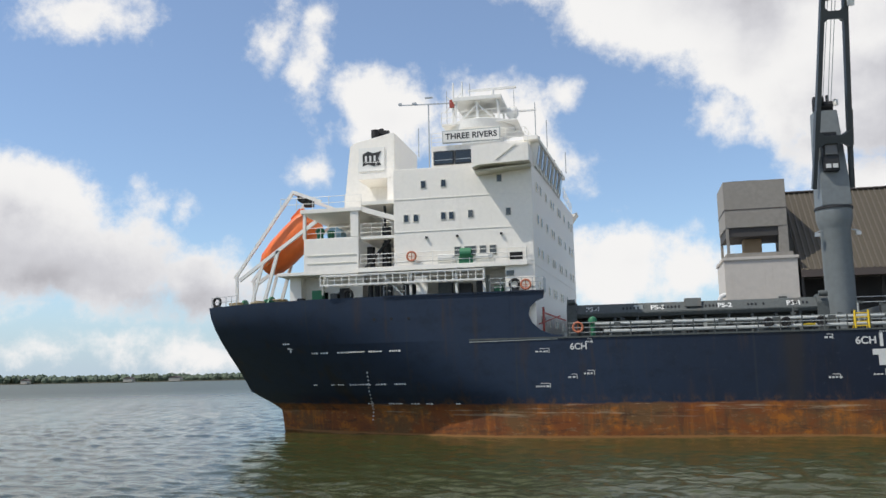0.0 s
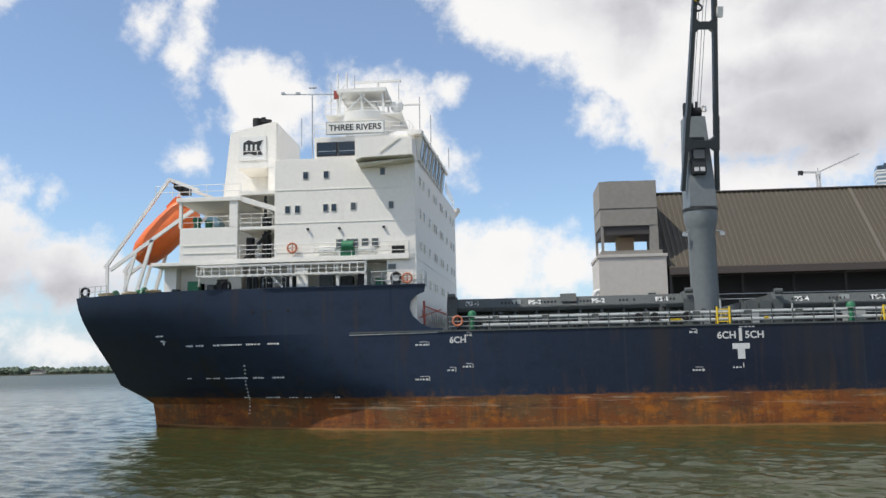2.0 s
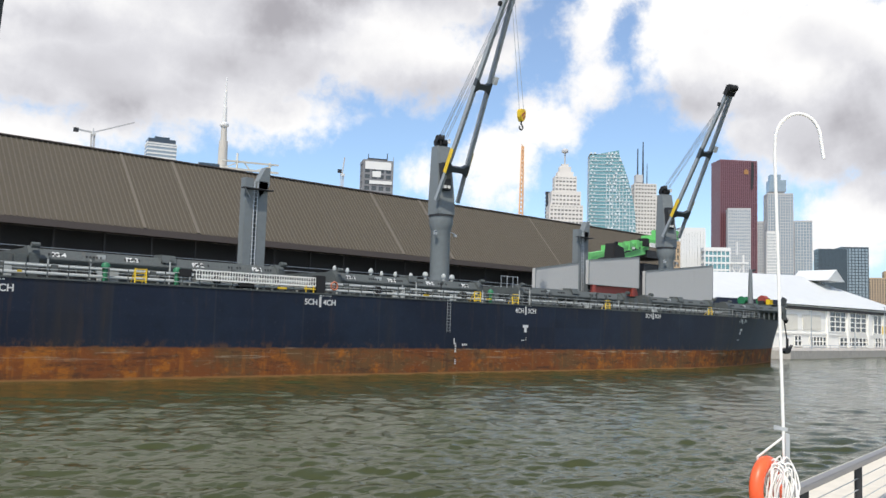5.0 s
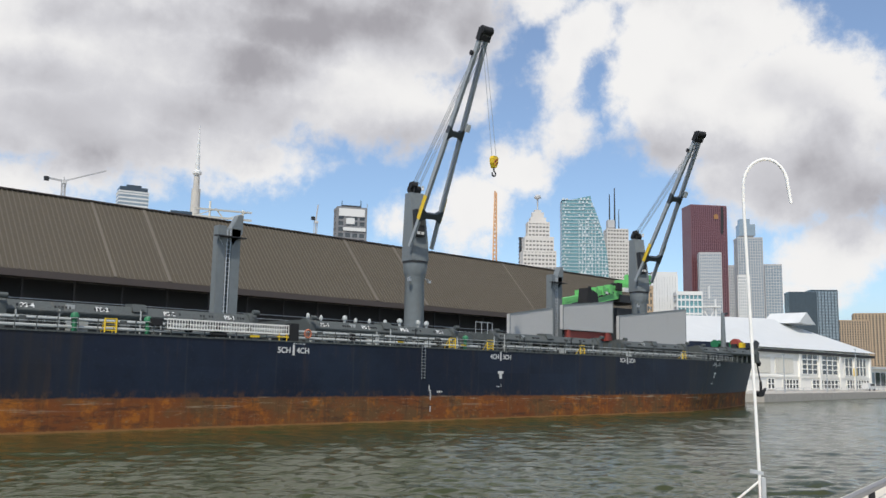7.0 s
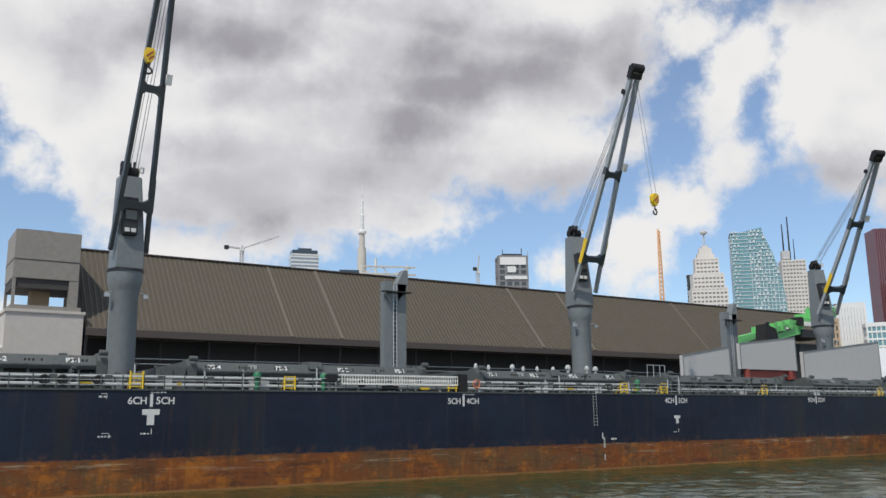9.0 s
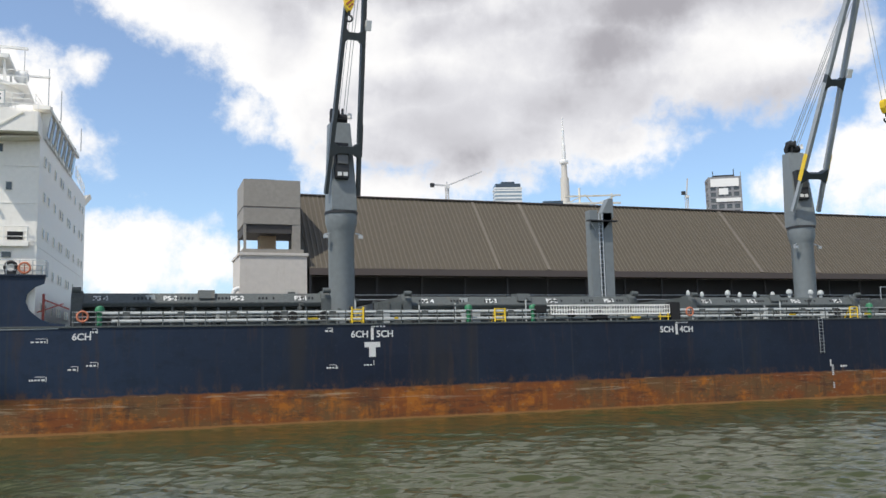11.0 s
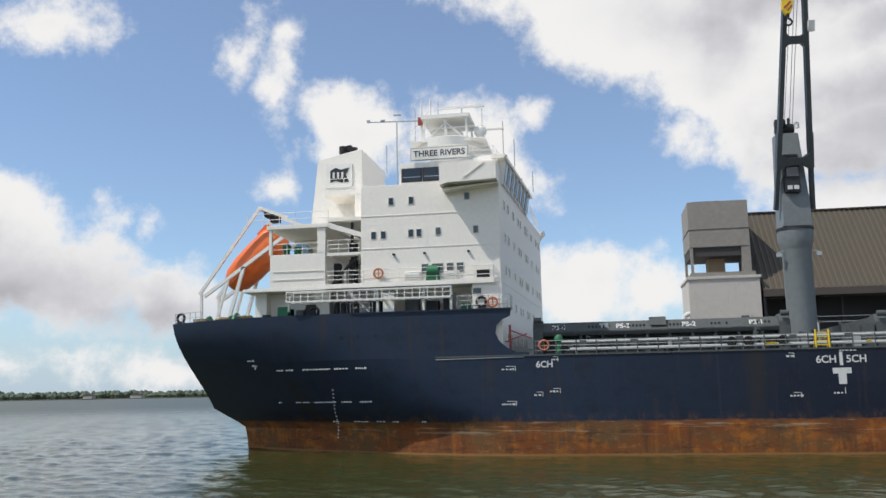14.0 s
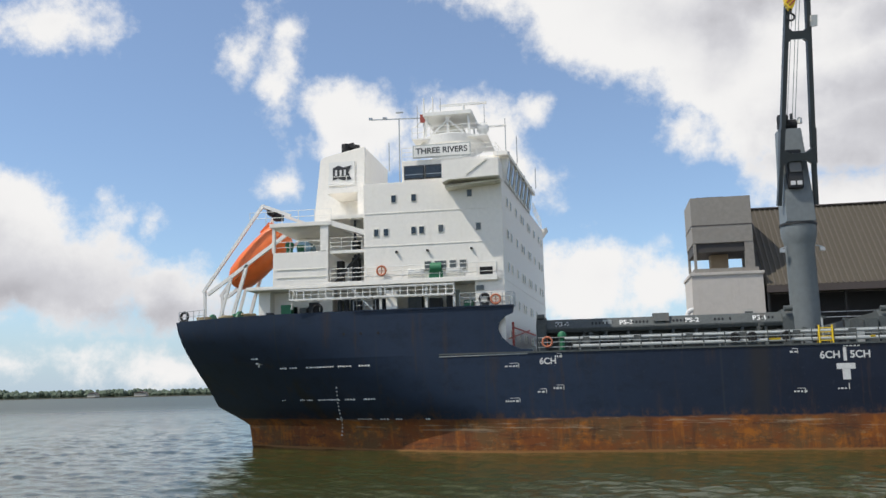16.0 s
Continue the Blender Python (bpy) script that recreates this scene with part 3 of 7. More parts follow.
def breadth(x, z):
    """Half the hull's breadth at x and height z: upright at the boot top, flared above it, upright at the poop."""
    k = min(1.0, max(0.0, z / 10.85))
    w = min(1.0, max(0.0, (z - 1.7) / 8.8))
    w = w * w * (3 - 2 * w)
    aft_end = aft_of(z)
    run = 26 - 9 * w
    flat = 0.10 + 0.52 * w
    b = HALF
    u = (x - aft_end) / run
    if u <= 0:
        return 0.0
    if u < 1:
        b *= flat + (1 - flat) * (1 - (1 - u) ** (1.5 + 0.7 * w))
    stem = 153.5 + 6.4 * max(0.0, (z - 1.0) / 10.4) ** 1.3
    start = 108 + 10 * k
    v = (x - start) / (stem - start)
    if v >= 1:
        return 0.0
    if v > 0:
        b *= (1 - v ** (1.3 + 0.3 * k))
    return b


def hull_mesh():
    bm = bmesh.new()
    levels = [-2.0, -0.6, 0.4, 1.1, 1.7, 2.1, 2.5, 2.9, 3.4, 4.2, 5.2, 6.2, DECK]
    upper = [8.1, 9.0, 9.9, POOP]

    def side(xs_of, zs, sign):
        grid = []
        for z in zs:
            row = []
            for x in xs_of(z):
                row.append(bm.verts.new((x, MID - sign * max(0.02, breadth(x, z)), z)))
            grid.append(row)
        for a, b in zip(grid, grid[1:]):
            for i in range(len(a) - 1):
                bm.faces.new((a[i], a[i + 1], b[i + 1], b[i]))
        return grid

    def span(z):
        aft = aft_of(z) + 0.02
        stem = 153.5 + 6.4 * max(0.0, (z - 1.0) / 10.4) ** 1.3 - 0.03
        out = [aft + (0.0 - aft) * (i / 22) ** 1.5 for i in range(22)]
        out += [8.0 * i for i in range(14)]
        out += [112 + (stem - 112) * (1 - (1 - i / 20) ** 1.5) for i in range(21)]
        return out

    def span_aft(z):
        aft = aft_of(z) + 0.02
        return [aft + (-9.0 - aft) * (i / 22) ** 1.4 for i in range(23)]

    def span_fore(z):
        stem = 153.5 + 6.4 * max(0.0, (z - 1.0) / 10.4) ** 1.3 - 0.03
        return [138.5 + (z - 7.2) * 1.6 + (stem - 138.5 - (z - 7.2) * 1.6) * i / 14 for i in range(15)]

    for sign in (1, -1):
        g = side(span, levels, sign)
        ga = side(span_aft, [DECK] + upper, sign)
        gf = side(span_fore, [DECK, 8.2, 9.2, 10.2, FORE], sign)
        if sign == 1:
            first, first_a, first_f = g, ga, gf
    # transom, stem and decks close it
    for one, two in ((first, g), (first_a, ga)):
        for k in range(len(one) - 1):
            bm.faces.new((one[k][0], two[k][0], two[k + 1][0], one[k + 1][0]))
    for one, two in ((first, g), (first_f, gf)):
        for k in range(len(one) - 1):
            bm.faces.new((one[k][-1], two[k][-1], two[k + 1][-1], one[k + 1][-1]))
    for i in range(len(first[-1]) - 1):
        bm.faces.new((first[-1][i], first[-1][i + 1], g[-1][i + 1], g[-1][i]))
    return bm


part("hull", hull_mesh(), HULL, ship, "navy steel hull with rust streaks and a brown rusted boot top", smooth=35)
decks = bmesh.new()
quad_box(decks, -4.0, 128, 66.4, 91.1, 7.215, 7.23)
poop_line = [(-36.2 + i * 1.5, MID - breadth(-36.2 + i * 1.5, 10) + 0.25) for i in range(20)]
slab(decks, poop_line + [(x, 2 * MID - y) for x, y in poop_line[::-1]], 9.78, 9.86, "z")
fore_line = [(143.5 + i * 1.5, MID - breadth(143.5 + i * 1.5, 10) + 0.2) for i in range(11)]
slab(decks, fore_line + [(x, 2 * MID - y) for x, y in fore_line[::-1]], 9.9, 9.98, "z")
part("deck_plating", decks, GREY, ship, "grey painted steel decks")
# the bulwark's rounded end forward of the poop
Y0 = MID - HALF
bul = [(-9.02, 7.2), (-5.0, 7.2), (-5.0, 7.42), (-5.9, 7.5), (-6.7, 7.85), (-7.3, 8.4), (-7.55, 9.0), (-7.45, 9.55), (-7.0, 10.0), (-6.4, 10.25), (-6.3, POOP), (-9.02, POOP)]
part("bulwark", piece(slab, bul, Y0, Y0 + 0.09, "y"), HULL, ship, "navy bulwark end with a rounded cut-out")
part("bulwark_lip", pieces((beam, (-19, Y0 - 0.02, POOP - 0.02), (-6.3, Y0 - 0.02, POOP - 0.02), 0.16, 0.10)), HULL, ship)
part("sheer_strake", pieces((beam, (-12.2, Y0 - 0.02, 7.22), (118, Y0 - 0.02, 7.22), 0.10, 0.12)), GREY, ship, "worn steel rubbing edge along the deck")

# ---- the ship: accommodation ----
house = thing("ship_accommodation", (-12, MID, DECK), "white five-storey ship accommodation block with bridge wings", "superstructure")
HX0, HX1, HY = -18.2, -7.0, Y0 + 0.35
FAR = 92.0
body = bmesh.new()
slab(body, [(HX0, HY), (HX1, HY), (HX1 + 1.55, FAR), (HX0, FAR)], 12.9, 21.1, "z")
part("block_wall", body, WHITE, house, "white painted steel walls with faint rust runs", bevel=0.05)
low_body = bmesh.new()
slab(low_body, [(HX0, HY + 2.6), (-9.3, HY + 2.6), (-9.3, HY), (HX1, HY), (HX1 + 1.55, FAR), (HX0, FAR)], DECK, 12.9, "z")
part("lower_block_wall", low_body, WHITE, house, "white recessed lower wall")
for x in (-16.9, -13.2, -11.0):
    part("gallery_post", piece(quad_box, x - 0.1, x + 0.1, HY + 0.1, HY + 0.3, 9.86, 12.86), WHITE_TRIM, house)
# seams between the decks
for z in (13.25, 15.95, 18.6):
    part("weld_seam", piece(beam, (HX0, HY - 0.02, z), (HX1, HY - 0.02, z), 0.03, 0.04), WHITE, house)


def front_x(y):
    return HX1 + 1.55 * (y - HY) / (FAR - HY)


def side_window(x, z, w=0.36, h=0.54, material=PANE_GREY):
    fr = part("window", pieces((quad_box, x - w / 2 - 0.05, x + w / 2 + 0.05, HY - 0.04, HY + 0.02, z - h / 2 - 0.05, z + h / 2 + 0.05)), CREAM, house, "small framed cabin window")
    part("pane", piece(quad_box, x - w / 2, x + w / 2, HY - 0.062, HY - 0.03, z - h / 2, z + h / 2), material, fr)


for x, z in ((-15.7, 19.75), (-14.05, 19.75), (-9.55, 19.85), (-17.15, 17.05), (-16.35, 17.05), (-14.1, 17.1), (-13.45, 17.1), (-11.9, 17.15), (-8.9, 17.15)):
    side_window(x, z, material=PANE if x < -13 else PANE_GREY)
for x, w in ((-13.0, 0.5), (-12.0, 0.9), (-11.0, 0.5), (-10.2, 0.5)):
    side_window(x, 14.2, w, 0.7)


def front_window(y, z, w=0.5, h=0.6):
    x = front_x(y)
    fr = part("window", piece(quad_box, x - 0.03, x + 0.06, y - w / 2 - 0.08, y + w / 2 + 0.08, z - h / 2 - 0.08, z + h / 2 + 0.08), CREAM, house)
    part("pane", piece(quad_box, x + 0.03, x + 0.075, y - w / 2, y + w / 2, z - h / 2, z + h / 2), PANE_GREY, fr)


for z in (19.4, 16.75, 14.1, 11.4, 8.7):
    for y in (68.6, 70.4, 73.4, 76.2, 77.4, 80.4, 81.6, 84.6, 88.0, 90.0):
        front_window(y, z)

# bridge: wheelhouse set on the block, wings out to the ship's side
BZ0, BZ1 = 21.1, 23.05
bridge = bmesh.new()
slab(bridge, [(-15.2, HY + 0.9), (front_x(HY) - 0.1, HY + 0.9), (front_x(82.2) - 0.1, 82.2), (-15.2, 82.2)], BZ0, BZ1, "z")
part("wheelhouse", bridge, WHITE, house, "white wheelhouse with a band of dark windows", bevel=0.04)
for x0, x1 in ((-14.9, -13.4), (-13.15, -11.9)):
    fr = part("bridge_window", piece(quad_box, x0 - 0.1, x1 + 0.1, HY + 0.82, HY + 0.92, 21.45, 22.6), DARK, house)
    part("pane", piece(quad_box, x0, x1, HY + 0.79, HY + 0.86, 21.55, 22.5), PANE, fr, "dark bridge window")
    part("mullion", piece(quad_box, x0, x1, HY + 0.77, HY + 0.8, 21.82, 21.86), RAIL, fr)
wing = bmesh.new()
slab(wing, [(-11.4, 20.35), (-10.9, 20.62), (-6.95, 20.66), (-6.95, 22.1), (-11.4, 22.1)], Y0 - 1.6, HY + 0.9, "y")
part("bridge_wing", wing, WHITE, house, "white overhanging bridge wing", bevel=0.04)
part("wing_soffit", piece(slab, [(-11.3, 20.34), (-7.0, 20.62), (-7.0, 20.5), (-11.3, 20.14)], Y0 - 0.8, HY, "y"), CREAM, house)
part("wing_brace", pieces((beam, (-9.5, Y0 - 1.63, 20.9), (-7.9, Y0 - 1.63, 22.0), 0.06, 0.10)), CREAM, house)
part("wing_opening", piece(quad_box, -11.44, -11.38, Y0 - 1.0, Y0 - 0.6, 21.0, 21.9), DARK, house)
far_wing = bmesh.new()
slab(far_wing, [(-10.5, 20.3), (-5.6, 20.6), (-5.0, 21.4), (-5.6, 21.2), (-10.5, 21.2)], FAR, FAR + 2.6, "y")
part("bridge_wing", far_wing, WHITE, house)
# raked front windows of the wheelhouse
for i in range(7):
    y = HY + 1.25 + i * 2.05
    x = front_x(y + 0.9)
    fr = part("bridge_window", piece(slab, [(x - 0.2, 20.95), (x + 0.12, 20.95), (x + 0.42, 22.85), (x - 0.2, 22.85)], y, y + 1.95, "y"), WHITE_TRIM, house)
    part("pane", piece(slab, [(x + 0.13, 21.2), (x + 0.20, 21.2), (x + 0.43, 22.72), (x + 0.36, 22.72)], y + 0.13, y + 1.82, "y"), PANE, fr, "dark raked bridge window")
part("bridge_brow", piece(slab, [(front_x(HY) - 0.6, HY + 0.3), (front_x(HY) + 0.55, HY + 0.3), (front_x(82.5) + 0.55, 82.5), (front_x(82.5) - 0.6, 82.5)], 22.86, 23.2, "z"), WHITE, house, bevel=0.03)
railing(house, [(front_x(82.5) + 0.3, 82.6, 21.1), (front_x(FAR) - 0.1, FAR - 0.2, 21.1)], 1.1, 3, 1.6)
for y in (68.5, 72.5, 77.0, 81.5):
    part("brow_lamp", piece(quad_box, front_x(y) + 0.1, front_x(y) + 0.4, y - 0.12, y + 0.12, 23.22, 23.55), DARK, house, "small dark floodlight on the brow")
railing(house, [(-11.3, Y0 - 1.55, 22.1), (-7.0, Y0 - 1.55, 22.1)], 0.5, 1)
railing(house, [(-15.2, HY + 1.0, BZ1), (-7.5, HY + 1.0, BZ1), (-6.2, 82, BZ1)], 1.1)

# name board and the monkey island
board = thing("name_board", (-11.8, HY + 0.9, 23.2), "white ship name board with dark raised letters", "sign")
part("rim", piece(quad_box, -14.2, -9.45, HY + 0.66, HY + 0.74, 23.14, 24.22), PIPE, board, "grey board rim")
part("board", piece(quad_box, -14.12, -9.53, HY + 0.62, HY + 0.70, 23.22, 24.14), WHITE_TRIM, board, bevel=0.02)
lettering("letters", "THREE RIVERS", 0.68, pose(-11.82, HY + 0.61, 23.68, 90, 0, 0), board, DARK, "dark blue letters")
top = thing("radar_mast", (-11, 74, 23.05), "white lattice radar mast with platforms and aerials", "mast")
part("base_drum", piece(lathe, (-12, 74, 23.0), [(1.9, 0), (1.9, 2.2), (2.9, 2.6), (3.0, 3.3), (2.8, 3.4)], 20), WHITE_TRIM, top, smooth=40)
part("platform", pieces((quad_box, -15.2, -8.6, 71.5, 77, 26.0, 26.15), (quad_box, -14.3, -10.0, 72, 76.5, 28.25, 28.6)), WHITE_TRIM, top, bevel=0.03)
for x in (-14.2, -12.2, -10.2):
    for y in (72.4, 76.0):
        part("mast_leg", piece(beam, (x, y, 26.1), (x * 0.9 - 1.2, y, 28.3), 0.16, 0.16), WHITE_TRIM, top)
part("mast_brace", piece(beam, (-14.2, 72.4, 26.1), (-11.9, 72.4, 28.2), 0.12, 0.12), WHITE_TRIM, top)
part("mast_brace", piece(beam, (-10.2, 72.4, 26.1), (-12.4, 72.4, 28.2), 0.12, 0.12), WHITE_TRIM, top)
part("sea_box", piece(quad_box, -13.4, -11.0, 73.2, 75.2, 26.15, 27.6), CREAM, top, bevel=0.05)
part("satellite_dome", piece(lathe, (-9.2, 73.2, 26.15), [(0.3, 0), (0.3, 0.5), (0.55, 0.8), (0.5, 1.3), (0.1, 1.5)], 14), WHITE_TRIM, top, smooth=60)
for x, h in ((-15.0, 2.2), (-9.0, 1.8), (-12.9, 1.4)):
    part("whip_aerial", piece(rod, (x, 73.0, 28.7 if x < -12 and x > -14 else 26.1), (x, 73.0, 28.7 + h if x < -12 and x > -14 else 27.4 + h), 0.03), RAIL, top)
railing(top, [(-15.2, 71.5, 26.15), (-8.6, 71.5, 26.15)], 1.0, 2)
part("radar_scanner", pieces((rod, (-11, 74, 28.7), (-11, 74, 29.7), 0.16, 0.12), (quad_box, -13.2, -8.9, 73.9, 74.1, 29.65, 29.85)), WHITE_TRIM, top, "white radar scanner bar")
part("mast_pole", piece(rod, (-13.6, 73, 28.6), (-13.6, 73, 30.3), 0.1, 0.07), WHITE_TRIM, top)
part("radar_scanner", pieces((quad_box, -10.4, -7.2, 73.9, 74.1, 27.45, 27.58), (rod, (-9.4, 74, 26.1), (-9.4, 74, 27.5), 0.09)), WHITE_TRIM, top)
part("yard", pieces((beam, (-19.6, 74, 28.95), (-14.4, 74, 28.75), 0.09, 0.09), (rod, (-16.9, 74, 23.0), (-16.9, 74, 28.8), 0.06), (quad_box, -17.2, -16.5, 73.9, 74.1, 29.4, 29.5), (quad_box, -19.7, -19.4, 73.9, 74.1, 28.95, 29.15), (quad_box, -18.4, -18.0, 73.9, 74.1, 28.95, 29.1)), RAIL, top, "aerial yard with small lights")
part("mast_pole", pieces((rod, (-14.6, 74, 26.1), (-14.6, 74, 30.6), 0.14, 0.07), (beam, (-15.4, 74, 27.9), (-13.9, 74, 29.6), 0.08, 0.08), (beam, (-13.9, 74, 27.9), (-15.2, 74, 29.4), 0.08, 0.08)), WHITE_TRIM, top)
part("mast_lamp", pieces((quad_box, -14.9, -14.5, 73.7, 74, 28.3, 29.0)), RED, top)
for x, y, z0, z1 in ((-7.3, 74, 23.0, 28.2), (-6.0, 70, 23, 25.3), (-5.2, 80, 23, 25.0), (-16.9, 70, 23, 25.5)):
    part("whip_aerial", piece(rod, (x, y, z0), (x, y, z1), 0.04), RAIL, top)

# side galleries
gal = bmesh.new()
quad_box(gal, -21.2, -7.5, Y0 + 0.06, HY, 12.85, 13.22)
slab(gal, [(HX0 - 0.2, 12.85), (HX0 - 3.0, 12.85), (HX0 - 3.0, 13.22), (HX0 - 0.2, 13.22)], HY, HY + 6, "y")
part("side_gallery", gal, WHITE, house, "white projecting side deck", bevel=0.03)
railing(house, [(-20.9, Y0 + 0.12, 13.22), (-7.6, Y0 + 0.12, 13.22), (-7.6, HY, 13.22)], 1.05, 3, 1.4)
part("lower_wall", pieces((quad_box, -27.4, HX0, HY + 2.4, HY + 2.6, 9.85, 13.0), (quad_box, -27.6, -26.6, HY + 1.4, HY + 2.6, 9.85, 13.0), (quad_box, -22.3, -21.2, HY + 1.2, HY + 2.4, 9.85, 12.9), (quad_box, -16.4, -15.5, HY - 0.04, HY, 9.9, 12.4)), WHITE, house)
for nm, dims in (
    ("deck_slab", (-28.2, HX0, HY + 0.1, HY + 9, 12.85, 13.12)), ("side_wall", (-25.9, -21.2, HY + 0.15, HY + 0.3, 13.1, 15.85)),
    ("aft_wall", (-25.9, -25.75, HY + 0.3, HY + 8, 13.1, 15.85)), ("corner_post", (-21.9, -21.2, HY + 0.15, HY + 0.45, 15.85, 17.95)),
    ("corner_post", (-26.0, -25.75, HY + 0.15, HY + 0.4, 15.85, 17.95)), ("roof_slab", (-26.2, -20.9, HY + 0.05, HY + 8, 17.95, 18.3)),
    ("inner_wall", (-25.7, -18.3, HY + 5.5, HY + 5.7, 13.1, 17.95)), ("landing", (HX0 - 2.8, HX0, HY + 0.05, HY + 5.4, 15.55, 15.8)),
    ("landing", (HX0 - 3.0, HX0, HY + 0.3, HY + 6, 18.42, 18.75))):
    part(nm, piece(quad_box, *dims), WHITE, house, bevel=0.03)
part("sloping_brace", piece(slab, [(-20.9, 18.3), (-18.2, 17.4), (-18.2, 17.0), (-20.9, 17.86)], HY + 0.1, HY + 1.4, "y"), WHITE, house)
part("deckhouse_step", pieces((quad_box, -25.6, -21.4, HY + 0.1, HY + 0.15, 14.4, 14.46), (quad_box, -25.6, -21.4, HY + 0.1, HY + 0.15, 13.75, 13.8)), CREAM, house)
railing(house, [(-25.8, HY + 0.3, 15.85), (-21.9, HY + 0.3, 15.85)], 0.9, 2)
railing(house, [(-28, HY + 0.3, 18.3), (-21, HY + 0.3, 18.3)], 1.05, 2)
railing(house, [(-21.0, HY + 0.2, 15.8), (-18.4, HY + 0.2, 15.8)], 1.05, 3, 0.9)
part("recess_clutter", pieces((quad_box, -19.9, -19.3, HY + 2.5, HY + 3.2, 13.2, 17), (quad_box, -21.0, -20.5, HY + 1.8, HY + 2.5, 13.2, 15.2), (rod, (-19.2, HY + 1, 13.2), (-19.2, HY + 1, 18.4), 0.12), (beam, (-20.9, HY + 0.8, 13.2), (-18.6, HY + 0.8, 15.7), 0.6, 0.1)), DARK, house, "dark lockers, pipes and a ladder in the recess")
part("blue_drum", pieces((rod, (-23.8, HY + 1.6, 16.4), (-23.8, HY + 3.0, 16.4), 0.62, 0.62, 18)), surface("pale_blue_paint", (0.35, 0.55, 0.66), 0.5), house, "pale blue hose drum", smooth=40)
part("green_capstan", pieces((lathe, (-24.9, HY + 1.3, 15.85), [(0.35, 0), (0.25, 0.4), (0.4, 0.8), (0.3, 1.0)]), (lathe, (-23.9, HY + 1.2, 15.85), [(0.3, 0), (0.25, 0.4), (0.35, 0.7)])), GREEN, house, smooth=40)

# funnel
fun = thing("ship_funnel", (-22, 74, 18.3), "white ship funnel with a dark flag emblem and black exhaust", "funnel")
fb = bmesh.new()
slab(fb, [(-25.1, 18.3), (-20.2, 18.3), (-20.1, 26.45), (-20.4, 26.5), (-24.0, 25.75), (-24.35, 25.5)], 74.0, 82.6, "y")
part("casing", fb, WHITE, fun, bevel=0.06)
part("balcony", pieces((quad_box, -22.6, -19.3, 70.6, 74.1, 21.5, 21.95), (quad_box, -19.9, -19.3, 70.6, 74.1, 18.6, 21.52)), WHITE, fun, bevel=0.03)
railing(fun, [(-22.5, 70.7, 21.95), (-19.3, 70.7, 21.95)], 1.05, 2)
part("emblem_panel", piece(quad_box, -23.5, -21.05, 73.88, 74.0, 23.0, 25.2), WHITE_TRIM, fun, bevel=0.02)
flag = bmesh.new()
slab(flag, [(-23.1, 23.5), (-22.6, 23.65), (-22.1, 23.45), (-21.35, 23.5), (-21.65, 24.15), (-21.35, 24.8), (-22.1, 24.65), (-22.6, 24.85), (-23.1, 24.6)], 73.83, 73.9, "y")
part("flag_emblem", flag, DARK, fun, "dark flag-shaped emblem")
for x in (-22.78, -22.36, -21.96):
    part("emblem_bar", piece(quad_box, x - 0.09, x + 0.09, 73.8, 73.85, 23.88, 24.42), MARK, fun)
part("exhaust", pieces((rod, (-22.2, 75, 25.9), (-22.2, 75, 27.1), 0.4, 0.4, 12), (rod, (-21.5, 75.6, 26.0), (-21.9, 75.6, 27.3), 0.32, 0.32, 12), (beam, (-22.5, 75, 27.0), (-20.9, 75, 26.8), 0.4, 0.3)), BLACK, fun, "black exhaust pipes", smooth=40)

